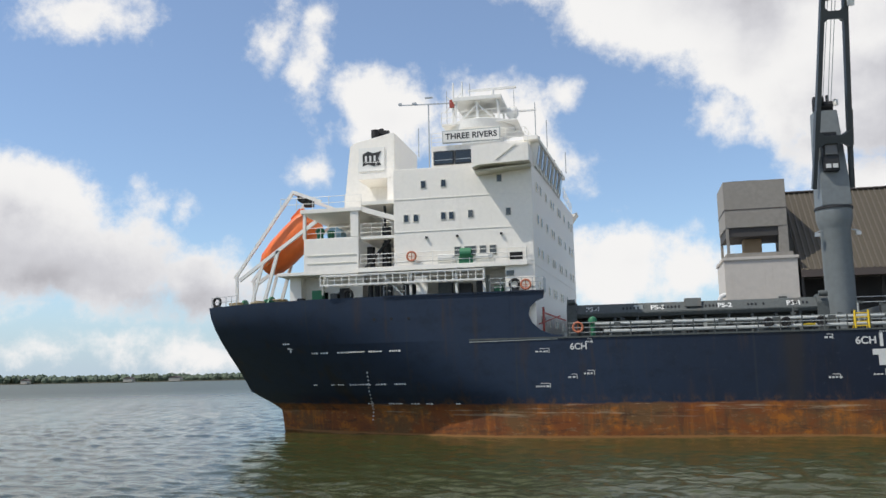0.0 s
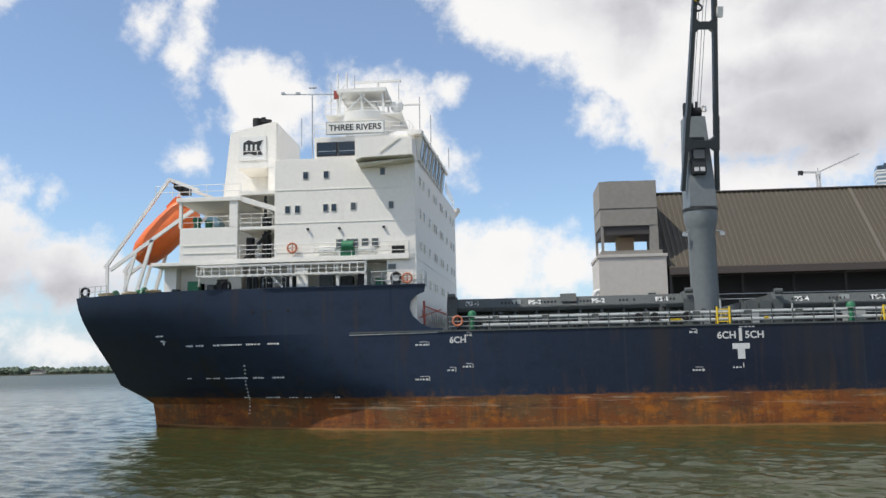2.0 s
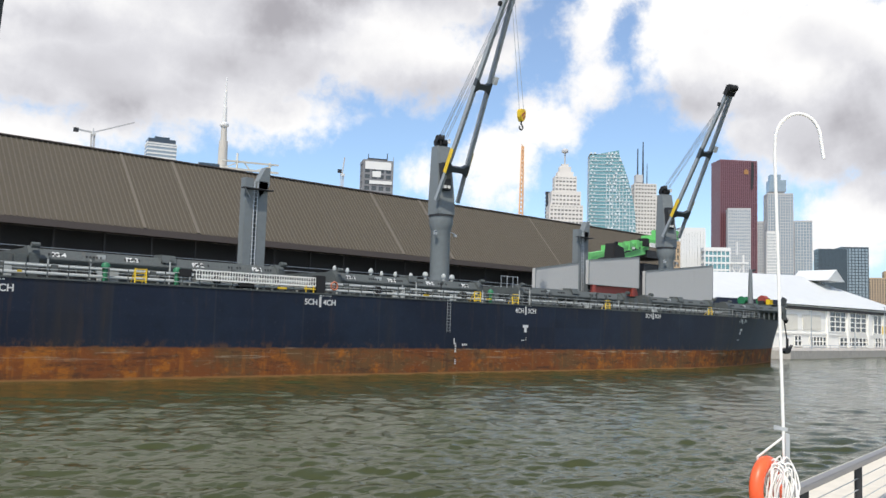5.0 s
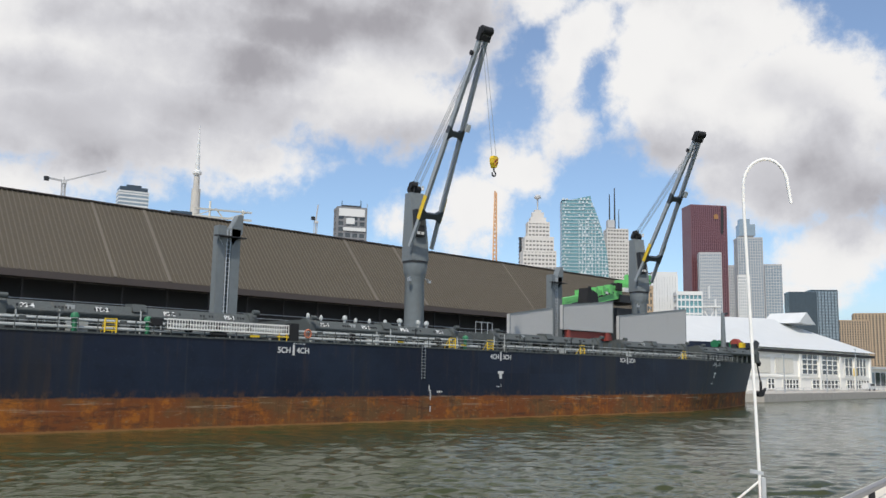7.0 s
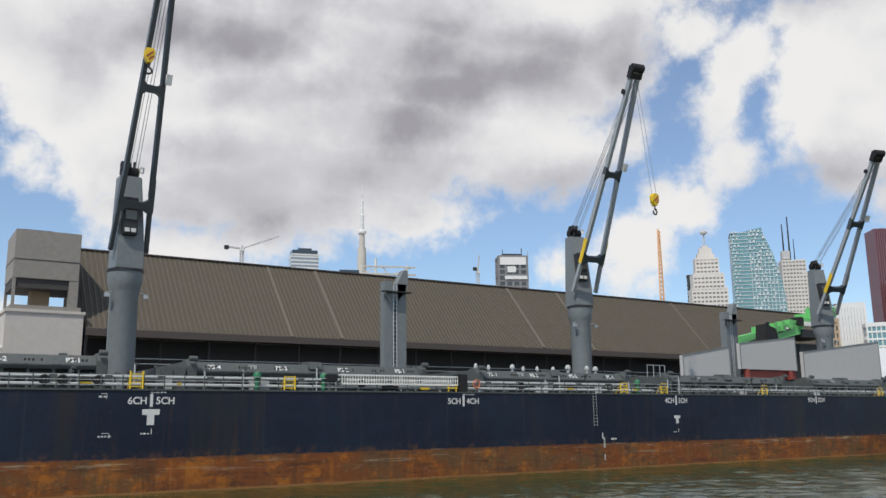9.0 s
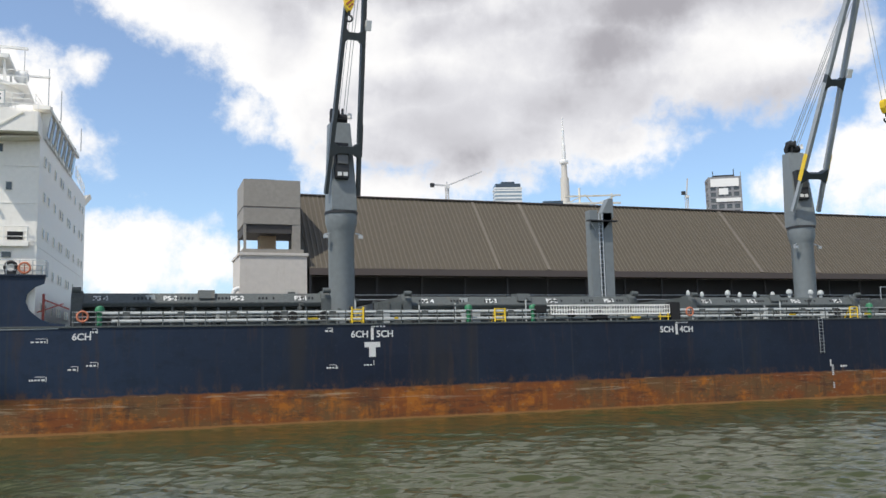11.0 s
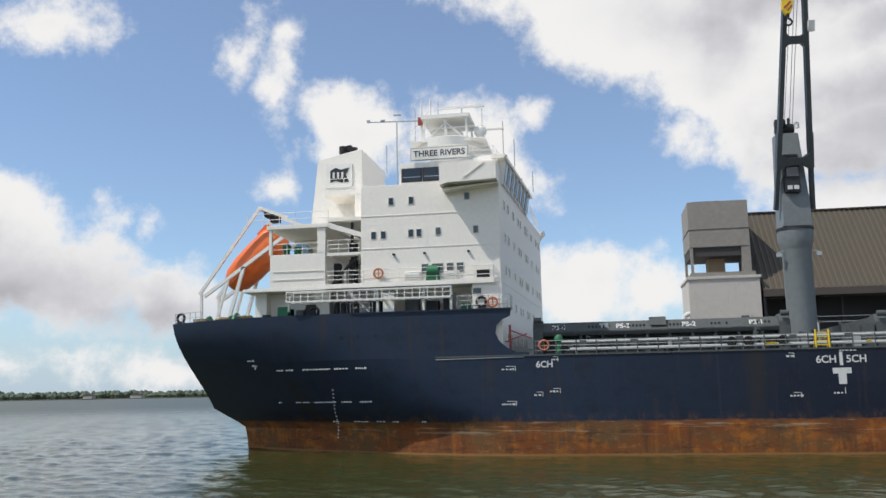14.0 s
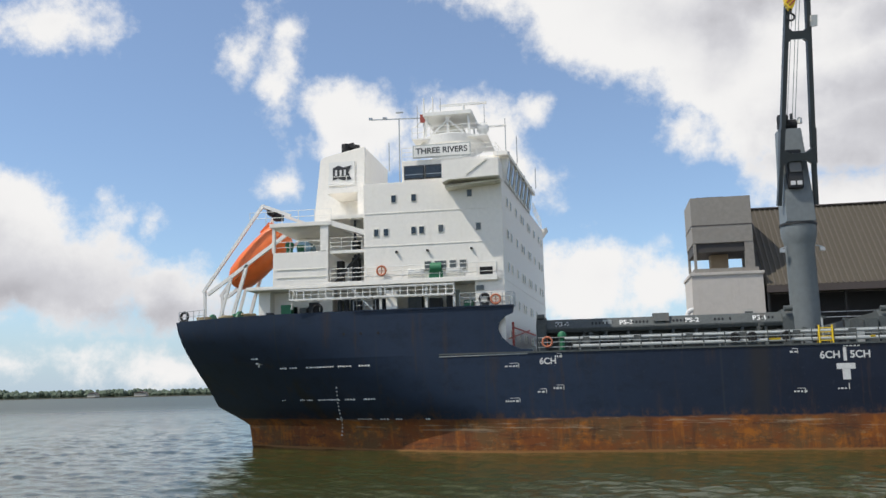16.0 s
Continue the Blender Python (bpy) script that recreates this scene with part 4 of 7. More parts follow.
# ---- deck cranes ----
def deck_crane(x, azimuth, elevation, length, foot_out=1.2, dark=False):
    """Pedestal, slewing house, twin-beam jib with tie plates, ropes and winches."""
    c = thing("deck_crane", (x, MID, DECK), "grey ship's deck crane on a tall round pedestal, jib raised", "deck crane", "deck cranes")
    part("pedestal", piece(lathe, (x, MID, DECK), [(1.20, 0), (1.20, 8.9), (1.27, 9.1), (1.48, 9.9), (1.48, 10.7)], 28), CRANE_GREY, c, "grey round steel pedestal", smooth=40)
    part("slew_ring", piece(lathe, (x, MID, DECK + 10.7), [(1.56, 0), (1.56, 0.2), (1.5, 0.22)], 28), DARK, c, smooth=40)
    for s in (-1, 1):
        part("floodlight", pieces((beam, (x + s * 1.2, MID - 0.5, DECK + 8.9), (x + s * 1.75, MID - 0.7, DECK + 8.7), 0.1, 0.1), (quad_box, x + s * 1.62 - 0.2, x + s * 1.62 + 0.2, MID - 1.0, MID - 0.7, DECK + 8.35, DECK + 8.65)), RAIL, c)
    az = radians(azimuth)
    ahead = Vector((math.sin(az), math.cos(az), 0))
    side = Vector((ahead.y, -ahead.x, 0))
    z0 = DECK + 10.92
    base = Vector((x, MID, z0))

    def at(a, s, h):
        return base + ahead * a + side * s + Vector((0, 0, h))
    bm = bmesh.new()
    rows = []
    for h, back, front, half in ((0, -1.25, 1.25, 1.2), (2.2, -1.3, 1.15, 1.15), (8.6, -1.25, 0.15, 0.95)):
        rows.append([bm.verts.new(at(a, s, h)) for a, s in ((back, -half), (front, -half), (front, half), (back, half))])
    for a, b in zip(rows, rows[1:]):
        for i in range(4):
            bm.faces.new((a[i], a[(i + 1) % 4], b[(i + 1) % 4], b[i]))
    bm.faces.new(rows[0][::-1])
    bm.faces.new(rows[-1])
    part("slewing_house", bm, CRANE_GREY, c, "tapered grey slewing house", bevel=0.06)
    cab = bmesh.new()
    beam(cab, at(0.9, 0.25, 2.9), at(0.75, 0.25, 6.3), 1.25, 1.3, side)
    cabin = part("operator_cab", cab, DARK, c, "dark glazed operator's cab", bevel=0.05)
    part("pane", pieces((beam, at(1.58, 0.25, 4.3), at(1.5, 0.25, 5.9), 1.0, 0.06, side)), PANE_GREY, cabin)
    part("pane", pieces((beam, at(1.6, 0.0, 3.15), at(1.6, 0.0, 3.5), 0.4, 0.06, side), (beam, at(1.6, 0.55, 3.15), at(1.6, 0.55, 3.5), 0.4, 0.06, side)), MARK, cabin)
    win = bmesh.new()
    rod(win, at(-0.6, -0.75, 9.1), at(-0.6, 0.75, 9.1), 0.5, 0.5, 12)
    rod(win, at(-0.1, 0.1, 9.5), at(-0.1, 0.9, 9.5), 0.42, 0.42, 12)
    beam(win, at(-1.0, -0.5, 8.6), at(-0.8, -0.5, 10.2), 0.18, 0.4)
    beam(win, at(0.0, 0.5, 8.6), at(-0.1, 0.5, 10.0), 0.18, 0.5)
    part("rope_winch", win, BLACK, c, "black rope sheaves on the house top")
    part("winch_guard", pieces((beam, at(-1.2, -0.9, 9.6), at(0.1, -0.9, 9.6), 0.05, 0.05), (beam, at(-0.2, -1.0, 9.1), at(-0.2, -1.0, 9.6), 0.3, 0.3)), WHITE_TRIM, c)
    # jib
    el = radians(elevation)
    along = ahead * math.cos(el) + Vector((0, 0, math.sin(el)))
    face = along.cross(side).normalized()
    foot = at(foot_out, 0, 1.6)
    tint = JIB_DARK if dark else JIB_GREY

    def jib(d, s, lift=0.0):
        return foot + along * d + side * s + face * lift
    for s in (-1, 1):
        part("jib_beam", pieces((beam, jib(0, s * 1.55), jib(5, s * 1.3), 0.34, 0.5, side), (beam, jib(5, s * 1.3), jib(length - 1.2, s * 0.42), 0.36, 0.62, side)), tint, c, "long tapering steel jib beam")
        part("yellow_panel", piece(beam, jib(3.6, s * 1.55), jib(6.6, s * 1.45), 0.05, 0.7, side), YELLOW if not dark else tint, c)
    for d, half in ((4.2, 1.5), (14.5, 1.08)):
        tie = bmesh.new()
        pts = [(-half, -0.85), (-half * 0.45, -0.35), (half * 0.45, -0.35), (half, -0.85), (half, 0.85), (half * 0.45, 0.3), (-half * 0.45, 0.3), (-half, 0.85)]
        lo = [tie.verts.new(jib(d + b, a, -0.3)) for a, b in pts]
        hi = [tie.verts.new(jib(d + b, a, 0.38)) for a, b in pts]
        for i in range(8):
            tie.faces.new((lo[i], lo[(i + 1) % 8], hi[(i + 1) % 8], hi[i]))
        tie.faces.new(lo[::-1])
        tie.faces.new(hi)
        part("tie_plate", tie, JIB_DARK, c, "dark waisted tie plate between the beams")
    part("white_box", piece(beam, jib(15.1, -1.2, 0.4), jib(16.0, -1.2, 0.4), 0.5, 0.6, side), WHITE_TRIM, c)
    part("jib_head", pieces((beam, jib(length - 1.4, 0), jib(length, 0), 1.5, 0.8, side), (rod, jib(length - 0.2, -0.7, 0.2), jib(length - 0.2, 0.7, 0.2), 0.5, 0.5, 14), (rod, jib(length - 3.0, 0.5, -0.3), jib(length - 3.0, 0.9, -0.3), 0.3, 0.3, 10)), BLACK, c, "black jib head with sheaves")
    ropes = bmesh.new()
    for s, e in ((-0.7, -0.5), (-0.45, -0.2), (0.2, 0.2), (0.45, 0.4), (0.0, 0.0)):
        rod(ropes, at(-0.5, s, 9.5), jib(length - 0.4, e, 0.5), 0.035, 0.035, 4)
    part("luffing_rope", ropes, RAIL, c, "thin steel luffing ropes")
    return c, jib(length - 0.2, 0, -0.6), jib


def hook_block(at, drop, c, hang=None):
    h = thing("hook_block", at, "yellow crane hook block hanging on wire falls", "crane hook", "crane hooks")
    x, y, z = at
    part("cheek", pieces((slab, [(x - 0.45, z + 0.5), (x - 0.3, z + 0.75), (x + 0.3, z + 0.75), (x + 0.45, z + 0.5), (x + 0.4, z - 0.1), (x + 0.15, z - 0.6), (x - 0.15, z - 0.6), (x - 0.4, z - 0.1)], y - 0.3, y + 0.3, "y")), YELLOW, h, "yellow block cheeks", bevel=0.03)
    part("stripe", pieces((beam, (x - 0.3, y - 0.31, z - 0.1), (x + 0.25, y - 0.31, z + 0.45), 0.05, 0.14, (0, 1, 0)), (beam, (x - 0.1, y - 0.31, z - 0.35), (x + 0.33, y - 0.31, z + 0.08), 0.05, 0.12, (0, 1, 0))), RED, h)
    hk = bmesh.new()
    pts = [(x + 0.28 * math.sin(a), y, z - 1.25 - 0.3 * math.cos(a)) for a in [math.pi * (1.0 - 0.2 * i) for i in range(9)]]
    tube(hk, [(x, y, z - 0.55)] + pts, 0.09, 7)
    part("hook", hk, DARK, h, "dark steel hook")
    if drop:
        fall = bmesh.new()
        for s in (-0.35, 0.35):
            rod(fall, (x + s, y, z + 0.7), (drop[0] + s * 0.6, drop[1], drop[2]), 0.03, 0.03, 4)
        part("wire_fall", fall, RAIL, h)
    return h


CR1, TIP1, jib1 = deck_crane(17.5, 176.0, 74.0, 29.0, 0.4, dark=True)
CR2, TIP2, jib2 = deck_crane(70.6, 190.0, 61.5, 27.0)
CR3, TIP3, jib3 = deck_crane(119.2, 199.5, 56.4, 25.3)

# ---- the long shed and its tower ----
SX0, SX1, EAVE_Y, RIDGE_Y, EAVE_Z, RIDGE_Z = 19.3, 166.0, 105.0, 114.2, 15.7, 26.3
shed = thing("storage_shed", (90, 114, 1.55), "very long storage shed with a steep brown ribbed roof", "warehouse")
rf = bmesh.new()
slab(rf, [(EAVE_Y - 0.3, EAVE_Z - 0.2), (RIDGE_Y, RIDGE_Z), (2 * RIDGE_Y - EAVE_Y + 0.3, EAVE_Z - 0.2), (2 * RIDGE_Y - EAVE_Y, EAVE_Z - 0.8), (EAVE_Y, EAVE_Z - 0.8)], SX0, SX1, "x")
roof = part("roof", rf, ROOF, shed, "brown weathered ribbed metal roof")
part("eave_fascia", pieces((quad_box, SX0, SX1, EAVE_Y - 0.45, EAVE_Y - 0.28, EAVE_Z - 1.0, EAVE_Z - 0.2)), SHED_TRIM, shed, "dull brown eave fascia")
part("ridge_cap", piece(beam, (SX0, RIDGE_Y, RIDGE_Z + 0.05), (SX1, RIDGE_Y, RIDGE_Z + 0.05), 0.7, 0.16), SHED_TRIM, shed)
# the black gap's shade under the eaves is put into this wall's colour
part("back_wall", pieces((quad_box, SX0, SX1, 109.0, 109.3, 1.55, EAVE_Z - 0.85), (quad_box, SX0, SX0 + 0.3, EAVE_Y, 109.0, 1.55, EAVE_Z - 0.85)), SHED_DARK, shed, "recessed wall coloured dark for the shade under the eaves")
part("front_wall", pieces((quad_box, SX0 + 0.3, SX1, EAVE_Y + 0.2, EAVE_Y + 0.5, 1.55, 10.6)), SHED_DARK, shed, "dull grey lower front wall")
for i in range(25):
    x = SX0 + 3 + i * 6.0
    part("gallery_post", piece(quad_box, x - 0.15, x + 0.15, EAVE_Y + 1.6, EAVE_Y + 1.8, 10.6, EAVE_Z - 0.9), SHED_DARK, shed)
part("gallery_rail", pieces((beam, (SX0, EAVE_Y + 0.55, 11.7), (SX1, EAVE_Y + 0.55, 11.7), 0.08, 0.08), (beam, (SX0, EAVE_Y + 0.55, 12.3), (SX1, EAVE_Y + 0.55, 12.3), 0.08, 0.08)), RAIL, shed)
for x in (44.4, 51.6, 86.2, 96.8, 125.0):
    part("roof_flashing", pieces((beam, (x, EAVE_Y - 0.33, EAVE_Z - 0.08), (x, RIDGE_Y, RIDGE_Z + 0.12), 0.42, 0.12, (1, 0, 0))), FLASHING, shed, "raised flashing down the roof slope")

tower = thing("elevator_tower", (15, 108, 1.55), "pale concrete elevator tower with a grey clad head", "tower")
part("lower_block", pieces((quad_box, 10.95, 19.00, 104.6, 112.6, 1.55, 17.0)), SILO_WHITE, tower, "whitewashed concrete lower block", bevel=0.05)
part("cornice", pieces((quad_box, 10.80, 19.15, 104.45, 112.7, 16.95, 17.3)), SILO_WHITE, tower, bevel=0.03)
part("parapet", pieces((quad_box, 11.35, 18.65, 104.9, 105.2, 17.3, 17.8), (quad_box, 11.35, 11.65, 105.2, 111.7, 17.3, 17.8)), SILO_GREY, tower)
part("upper_block", pieces((quad_box, 11.40, 18.25, 104.9, 112.2, 20.8, 26.3)), SILO_GREY, tower, "grey weathered clad upper block", bevel=0.04)
part("cladding_seam", pieces((quad_box, 11.35, 18.30, 104.86, 112.25, 22.9, 22.98)), SHED_TRIM, tower)
part("corner_post", pieces((quad_box, 17.25, 18.25, 104.95, 106, 17.3, 20.8)), SILO_GREY, tower)
part("chute", pieces((quad_box, 13.65, 15.65, 107.5, 109.5, 17.3, 20.8)), BRICK_FAR, tower, "rusty chute in the open gap")
for x, y, z in ((11.45, 104.95, 17.8), (11.45, 111.8, 17.3), (17.95, 111.8, 17.3)):
    part("corner_post", piece(quad_box, x, x + 0.3, y, y + 0.4, z, 20.8), SILO_GREY, tower)
# added dark box: darkens the gap's upper half like a shaded soffit
part("soffit_shade_box", piece(quad_box, 11.5, 18.1, 105.1, 112.0, 19.75, 20.8), SHED_DARK, tower, "dark box standing in for the shaded soffit under the clad head")
part("roof_unit", pieces((quad_box, 12.25, 15.35, 106, 110, 26.3, 26.55)), DARK, tower)
fr = part("window", pieces((quad_box, 16.35, 17.75, 104.5, 104.62, 11.0, 12.9)), CONCRETE, tower)
part("pane", pieces((quad_box, 16.60, 17.50, 104.46, 104.52, 11.2, 12.6)), PANE_GREY, fr)
pp = bmesh.new()
tube(pp, [(10.25, 105, 1.55), (10.25, 105, 12.4), (10.4, 105, 12.8), (10.75, 105, 13.0), (11.05, 105, 13.0)], 0.3, 10)
part("vent_pipe", pp, TOWER_WHITE, tower, "white bent vent pipe")

# ---- lifeboat and its launching ramp ----
boat = thing("free_fall_lifeboat", (-32.6, MID, 14), "orange enclosed free-fall lifeboat held on its ramp", "lifeboat")
low_end, high_end = Vector((-34.6, MID, 15.0)), Vector((-29.5, MID, 19.9))
axis = (high_end - low_end)
fwd = axis.normalized()
up_b = Vector((-fwd.z, 0, fwd.x))
bm = bmesh.new()
rings = []
for k, (u, w, h) in enumerate(((0.0, 0.5, 0.5), (0.04, 0.9, 0.95), (0.14, 1.3, 1.3), (0.35, 1.55, 1.5), (0.62, 1.58, 1.52), (0.85, 1.5, 1.45), (0.96, 1.3, 1.25), (1.0, 0.9, 0.9))):
    c = low_end + axis * u
    rings.append([bm.verts.new(c + Vector((0, 1, 0)) * w * math.copysign(abs(math.cos(a)) ** 0.75, math.cos(a)) + up_b * h * math.copysign(abs(math.sin(a)) ** 0.75, math.sin(a))) for a in [2 * math.pi * i / 22 for i in range(22)]])
for a, b in zip(rings, rings[1:]):
    for i in range(22):
        bm.faces.new((a[i], a[(i + 1) % 22], b[(i + 1) % 22], b[i]))
bm.faces.new(rings[0][::-1])
bm.faces.new(rings[-1])
part("shell", bm, ORANGE, boat, "orange moulded hull and canopy", smooth=50)
cone = bmesh.new()
beam(cone, low_end + axis * 0.74 + up_b * 1.15, low_end + axis * 0.98 + up_b * 1.2, 1.5, 1.0, (0, 1, 0))
part("conning_cupola", cone, ORANGE, boat, bevel=0.2)
part("rubbing_strake", pieces((beam, low_end + axis * 0.1 + Vector((0, -1.32, 0)) - up_b * 0.25, low_end + axis * 0.95 + Vector((0, -1.42, 0)) - up_b * 0.25, 0.12, 0.14)), surface("faded_orange", (0.72, 0.24, 0.08), 0.5), boat)
part("propeller_guard", pieces((torus, high_end - up_b * 0.6 + fwd * 0.2, fwd, 0.4, 0.07)), DARK, boat)

ramp = thing("lifeboat_davit", (-33, MID, 9.86), "white inclined lifeboat launching ramp on legs", "davit")
for s in (-1, 1):
    y = MID + s * 1.95
    part("upper_rail", pieces((beam, (-36.9, y, 14.1), (-31.0, y, 22.2), 0.24, 0.28, (0, 1, 0)), (beam, (-31.0, y, 22.2), (-28.2, y, 21.1), 0.2, 0.3, (0, 1, 0))), WHITE_TRIM, ramp, "white square ramp rail")
    part("lower_rail", piece(beam, (-36.4, y, 13.9), (-28.6, y, 19.3), 0.24, 0.32, (0, 1, 0)), WHITE_TRIM, ramp)
    if s > 0:
        part("brace", piece(beam, (-31.8, y, 21.0), (-30.0, y, 18.2), 0.14, 0.16, (0, 1, 0)), WHITE_TRIM, ramp)
    part("leg", piece(beam, (-36.7, y, 14.3), (-36.6, y, 9.86), 0.22, 0.24, (0, 1, 0)), WHITE_TRIM, ramp)
    part("leg", piece(beam, (-34.0, y, 15.6), (-35.6, y, 9.86), 0.22, 0.24, (0, 1, 0)), WHITE_TRIM, ramp)
    part("leg", piece(beam, (-32.5, y, 16.6), (-34.4, y, 9.86), 0.24, 0.3, (0, 1, 0)), WHITE_TRIM, ramp)
part("cross_beam", piece(beam, (-31.0, MID - 1.9, 22.2), (-31.0, MID + 1.9, 22.2), 0.25, 0.3), WHITE_TRIM, ramp)
part("hoist_winch", pieces((rod, (-30.4, MID - 1.4, 21.7), (-30.4, MID - 0.4, 21.7), 0.42, 0.42, 14), (quad_box, -30.2, -29.4, MID - 1.3, MID - 0.5, 20.9, 21.5)), BLACK, ramp, "black hoisting winch")

# ---- poop clutter ----
def mooring_winch(x, y, z, s=1.0):
    w = thing("mooring_winch", (x, y, z), "dark green mooring winch with a rope drum", "winch", "mooring winches")
    part("drum", pieces((rod, (x - 0.7 * s, y, z + 0.6 * s), (x + 0.7 * s, y, z + 0.6 * s), 0.32 * s, 0.32 * s, 14), (rod, (x - 0.75 * s, y, z + 0.6 * s), (x - 0.65 * s, y, z + 0.6 * s), 0.6 * s, 0.6 * s, 16), (rod, (x + 0.65 * s, y, z + 0.6 * s), (x + 0.75 * s, y, z + 0.6 * s), 0.6 * s, 0.6 * s, 16)), GREEN, w, smooth=40)
    part("gearbox", piece(quad_box, x + 0.8 * s, x + 1.4 * s, y - 0.4 * s, y + 0.4 * s, z, z + 1.1 * s), GREEN, w, bevel=0.05)
    part("bed", piece(quad_box, x - 1.0 * s, x + 1.5 * s, y - 0.5 * s, y + 0.5 * s, z, z + 0.16 * s), DARK, w)
    return w


def bollards(x, y, z, material=None):
    b = thing("mooring_bitts", (x, y, z), "pair of dark steel mooring bitts", "bollard", "mooring bitts")
    for s in (-0.45, 0.45):
        part("post", piece(lathe, (x + s, y, z), [(0.2, 0), (0.2, 0.7), (0.26, 0.75), (0.26, 0.85)], 14), material or DARK, b, smooth=40)
    part("bed", piece(quad_box, x - 0.8, x + 0.8, y - 0.3, y + 0.3, z, z + 0.08), DARK, b)


PD = 9.87
mooring_winch(-33.0, 73.0, PD, 1.5)
mooring_winch(-30.0, 72.2, PD, 1.6)
mooring_winch(-24.6, 69.2, PD, 1.3)

bollards(-35.0, 72.6, PD + 0.25)
bollards(-27.5, 68.6, PD + 0.2)
bollards(-22.8, 67.4, PD + 0.2)


def rope_heap(x, y, z, seed):
    """Flaked mooring rope on a grating."""
    rnd = random.Random(seed)
    h = thing("mooring_rope", (x, y, z), "heap of tan mooring rope flaked on the poop", "rope", "mooring ropes")
    for i in range(5):
        loop = bmesh.new()
        r, c = rnd.uniform(0.45, 0.75), (rnd.uniform(-0.15, 0.15), rnd.uniform(-0.15, 0.15))
        tube(loop, [(x + c[0] + r * math.cos(a), y + c[1] + r * 0.7 * math.sin(a), z + 0.06 + 0.13 * i + rnd.uniform(-0.03, 0.03)) for a in [2 * math.pi * q / 14 for q in range(15)]], 0.07, 6)
        part("coil", loop, TAN_ROPE, h, smooth=60)


TAN_ROPE = surface("tan_mooring_rope", (0.34, 0.28, 0.17), 0.9, vary=0.25, grain=30.0)
for n, (x, y) in enumerate(((-34.2, 71.4), (-31.6, 70.3), (-29.2, 69.4))):
    solo("rope_box", piece(quad_box, x - 0.8, x + 0.8, y - 0.6, y + 0.6, PD, PD + 0.75), GREY, "low grey rope bin on the poop deck", "bin", "rope bins", bevel=0.03)
    rope_heap(x, y, PD + 0.75, n)


def fairlead(x, y, z):
    f = thing("roller_fairlead", (x, y, z), "round black mooring fairlead on the bulwark", "fairlead", "fairleads")
    part("ring", piece(torus, (x, y, z + 0.55), (0.25, 1, 0), 0.38, 0.12, 20, 8), BLACK, f, smooth=60)
    part("foot", piece(quad_box, x - 0.35, x + 0.35, y - 0.15, y + 0.15, z, z + 0.2), DARK, f)


fairlead(-36.0, 71.4, POOP)
fairlead(-22.1, 66.5, POOP - 0.3)
fairlead(-8.6, 66.3, POOP)
railing(ship, [(-36.3, 71.0, POOP), (-34.5, 70.1, POOP), (-33.2, 69.5, POOP)], 0.9, 2, 0.9, material=RAIL)
railing(ship, [(-19.0, Y0 + 0.05, POOP), (-17.2, Y0 + 0.05, POOP)], 0.8, 2, 0.9, material=RAIL)
railing(ship, [(-10.5, Y0 + 0.1, POOP), (-6.35, Y0 + 0.1, POOP), (-6.35, Y0 + 1.6, POOP)], 1.05, 3, 0.8, material=RAIL)

for i in range(4):
    x = -20.6 + i * 0.55
    part("gas_cylinder", piece(lathe, (x, HY + 1.4, 9.9), [(0.22, 0), (0.22, 1.9), (0.12, 2.15), (0.06, 2.3)], 10), DARK, house, smooth=40)

for i, (x, w, h) in enumerate(((-26.9, 0.5, 0.9), (-25.6, 0.9, 1.5), (-24.0, 0.6, 1.2), (-23.2, 0.8, 1.6), (-17.8, 0.9, 1.7), (-16.6, 0.5, 2.0), (-14.9, 1.1, 1.9), (-13.2, 1.0, 1.6), (-11.8, 0.5, 1.9), (-10.4, 0.7, 1.3))):
    part("deck_locker", piece(quad_box, x, x + w, HY + 1.2, HY + 1.9, 9.87, 10.2 + h), (DARK, GREEN, GREY, DARK)[i % 4], house, bevel=0.03)
part("deckhouse_vent", pieces((quad_box, -12.0, -10.9, HY + 2.5, HY + 2.6, 11.2, 12.5)), surface("pale_green_grille", (0.45, 0.52, 0.50), 0.6), house, "pale grille on the lower wall")
part("lower_window", pieces((quad_box, -9.2, -8.6, HY - 0.06, HY, 12.1, 12.5)), PANE_GREY, house)
part("gallery_shade", pieces((quad_box, -25.6, -24.6, HY + 2.36, HY + 2.42, 10.6, 11.6), (quad_box, -23.7, -22.9, HY + 2.36, HY + 2.42, 10.6, 11.6)), PANE, house)

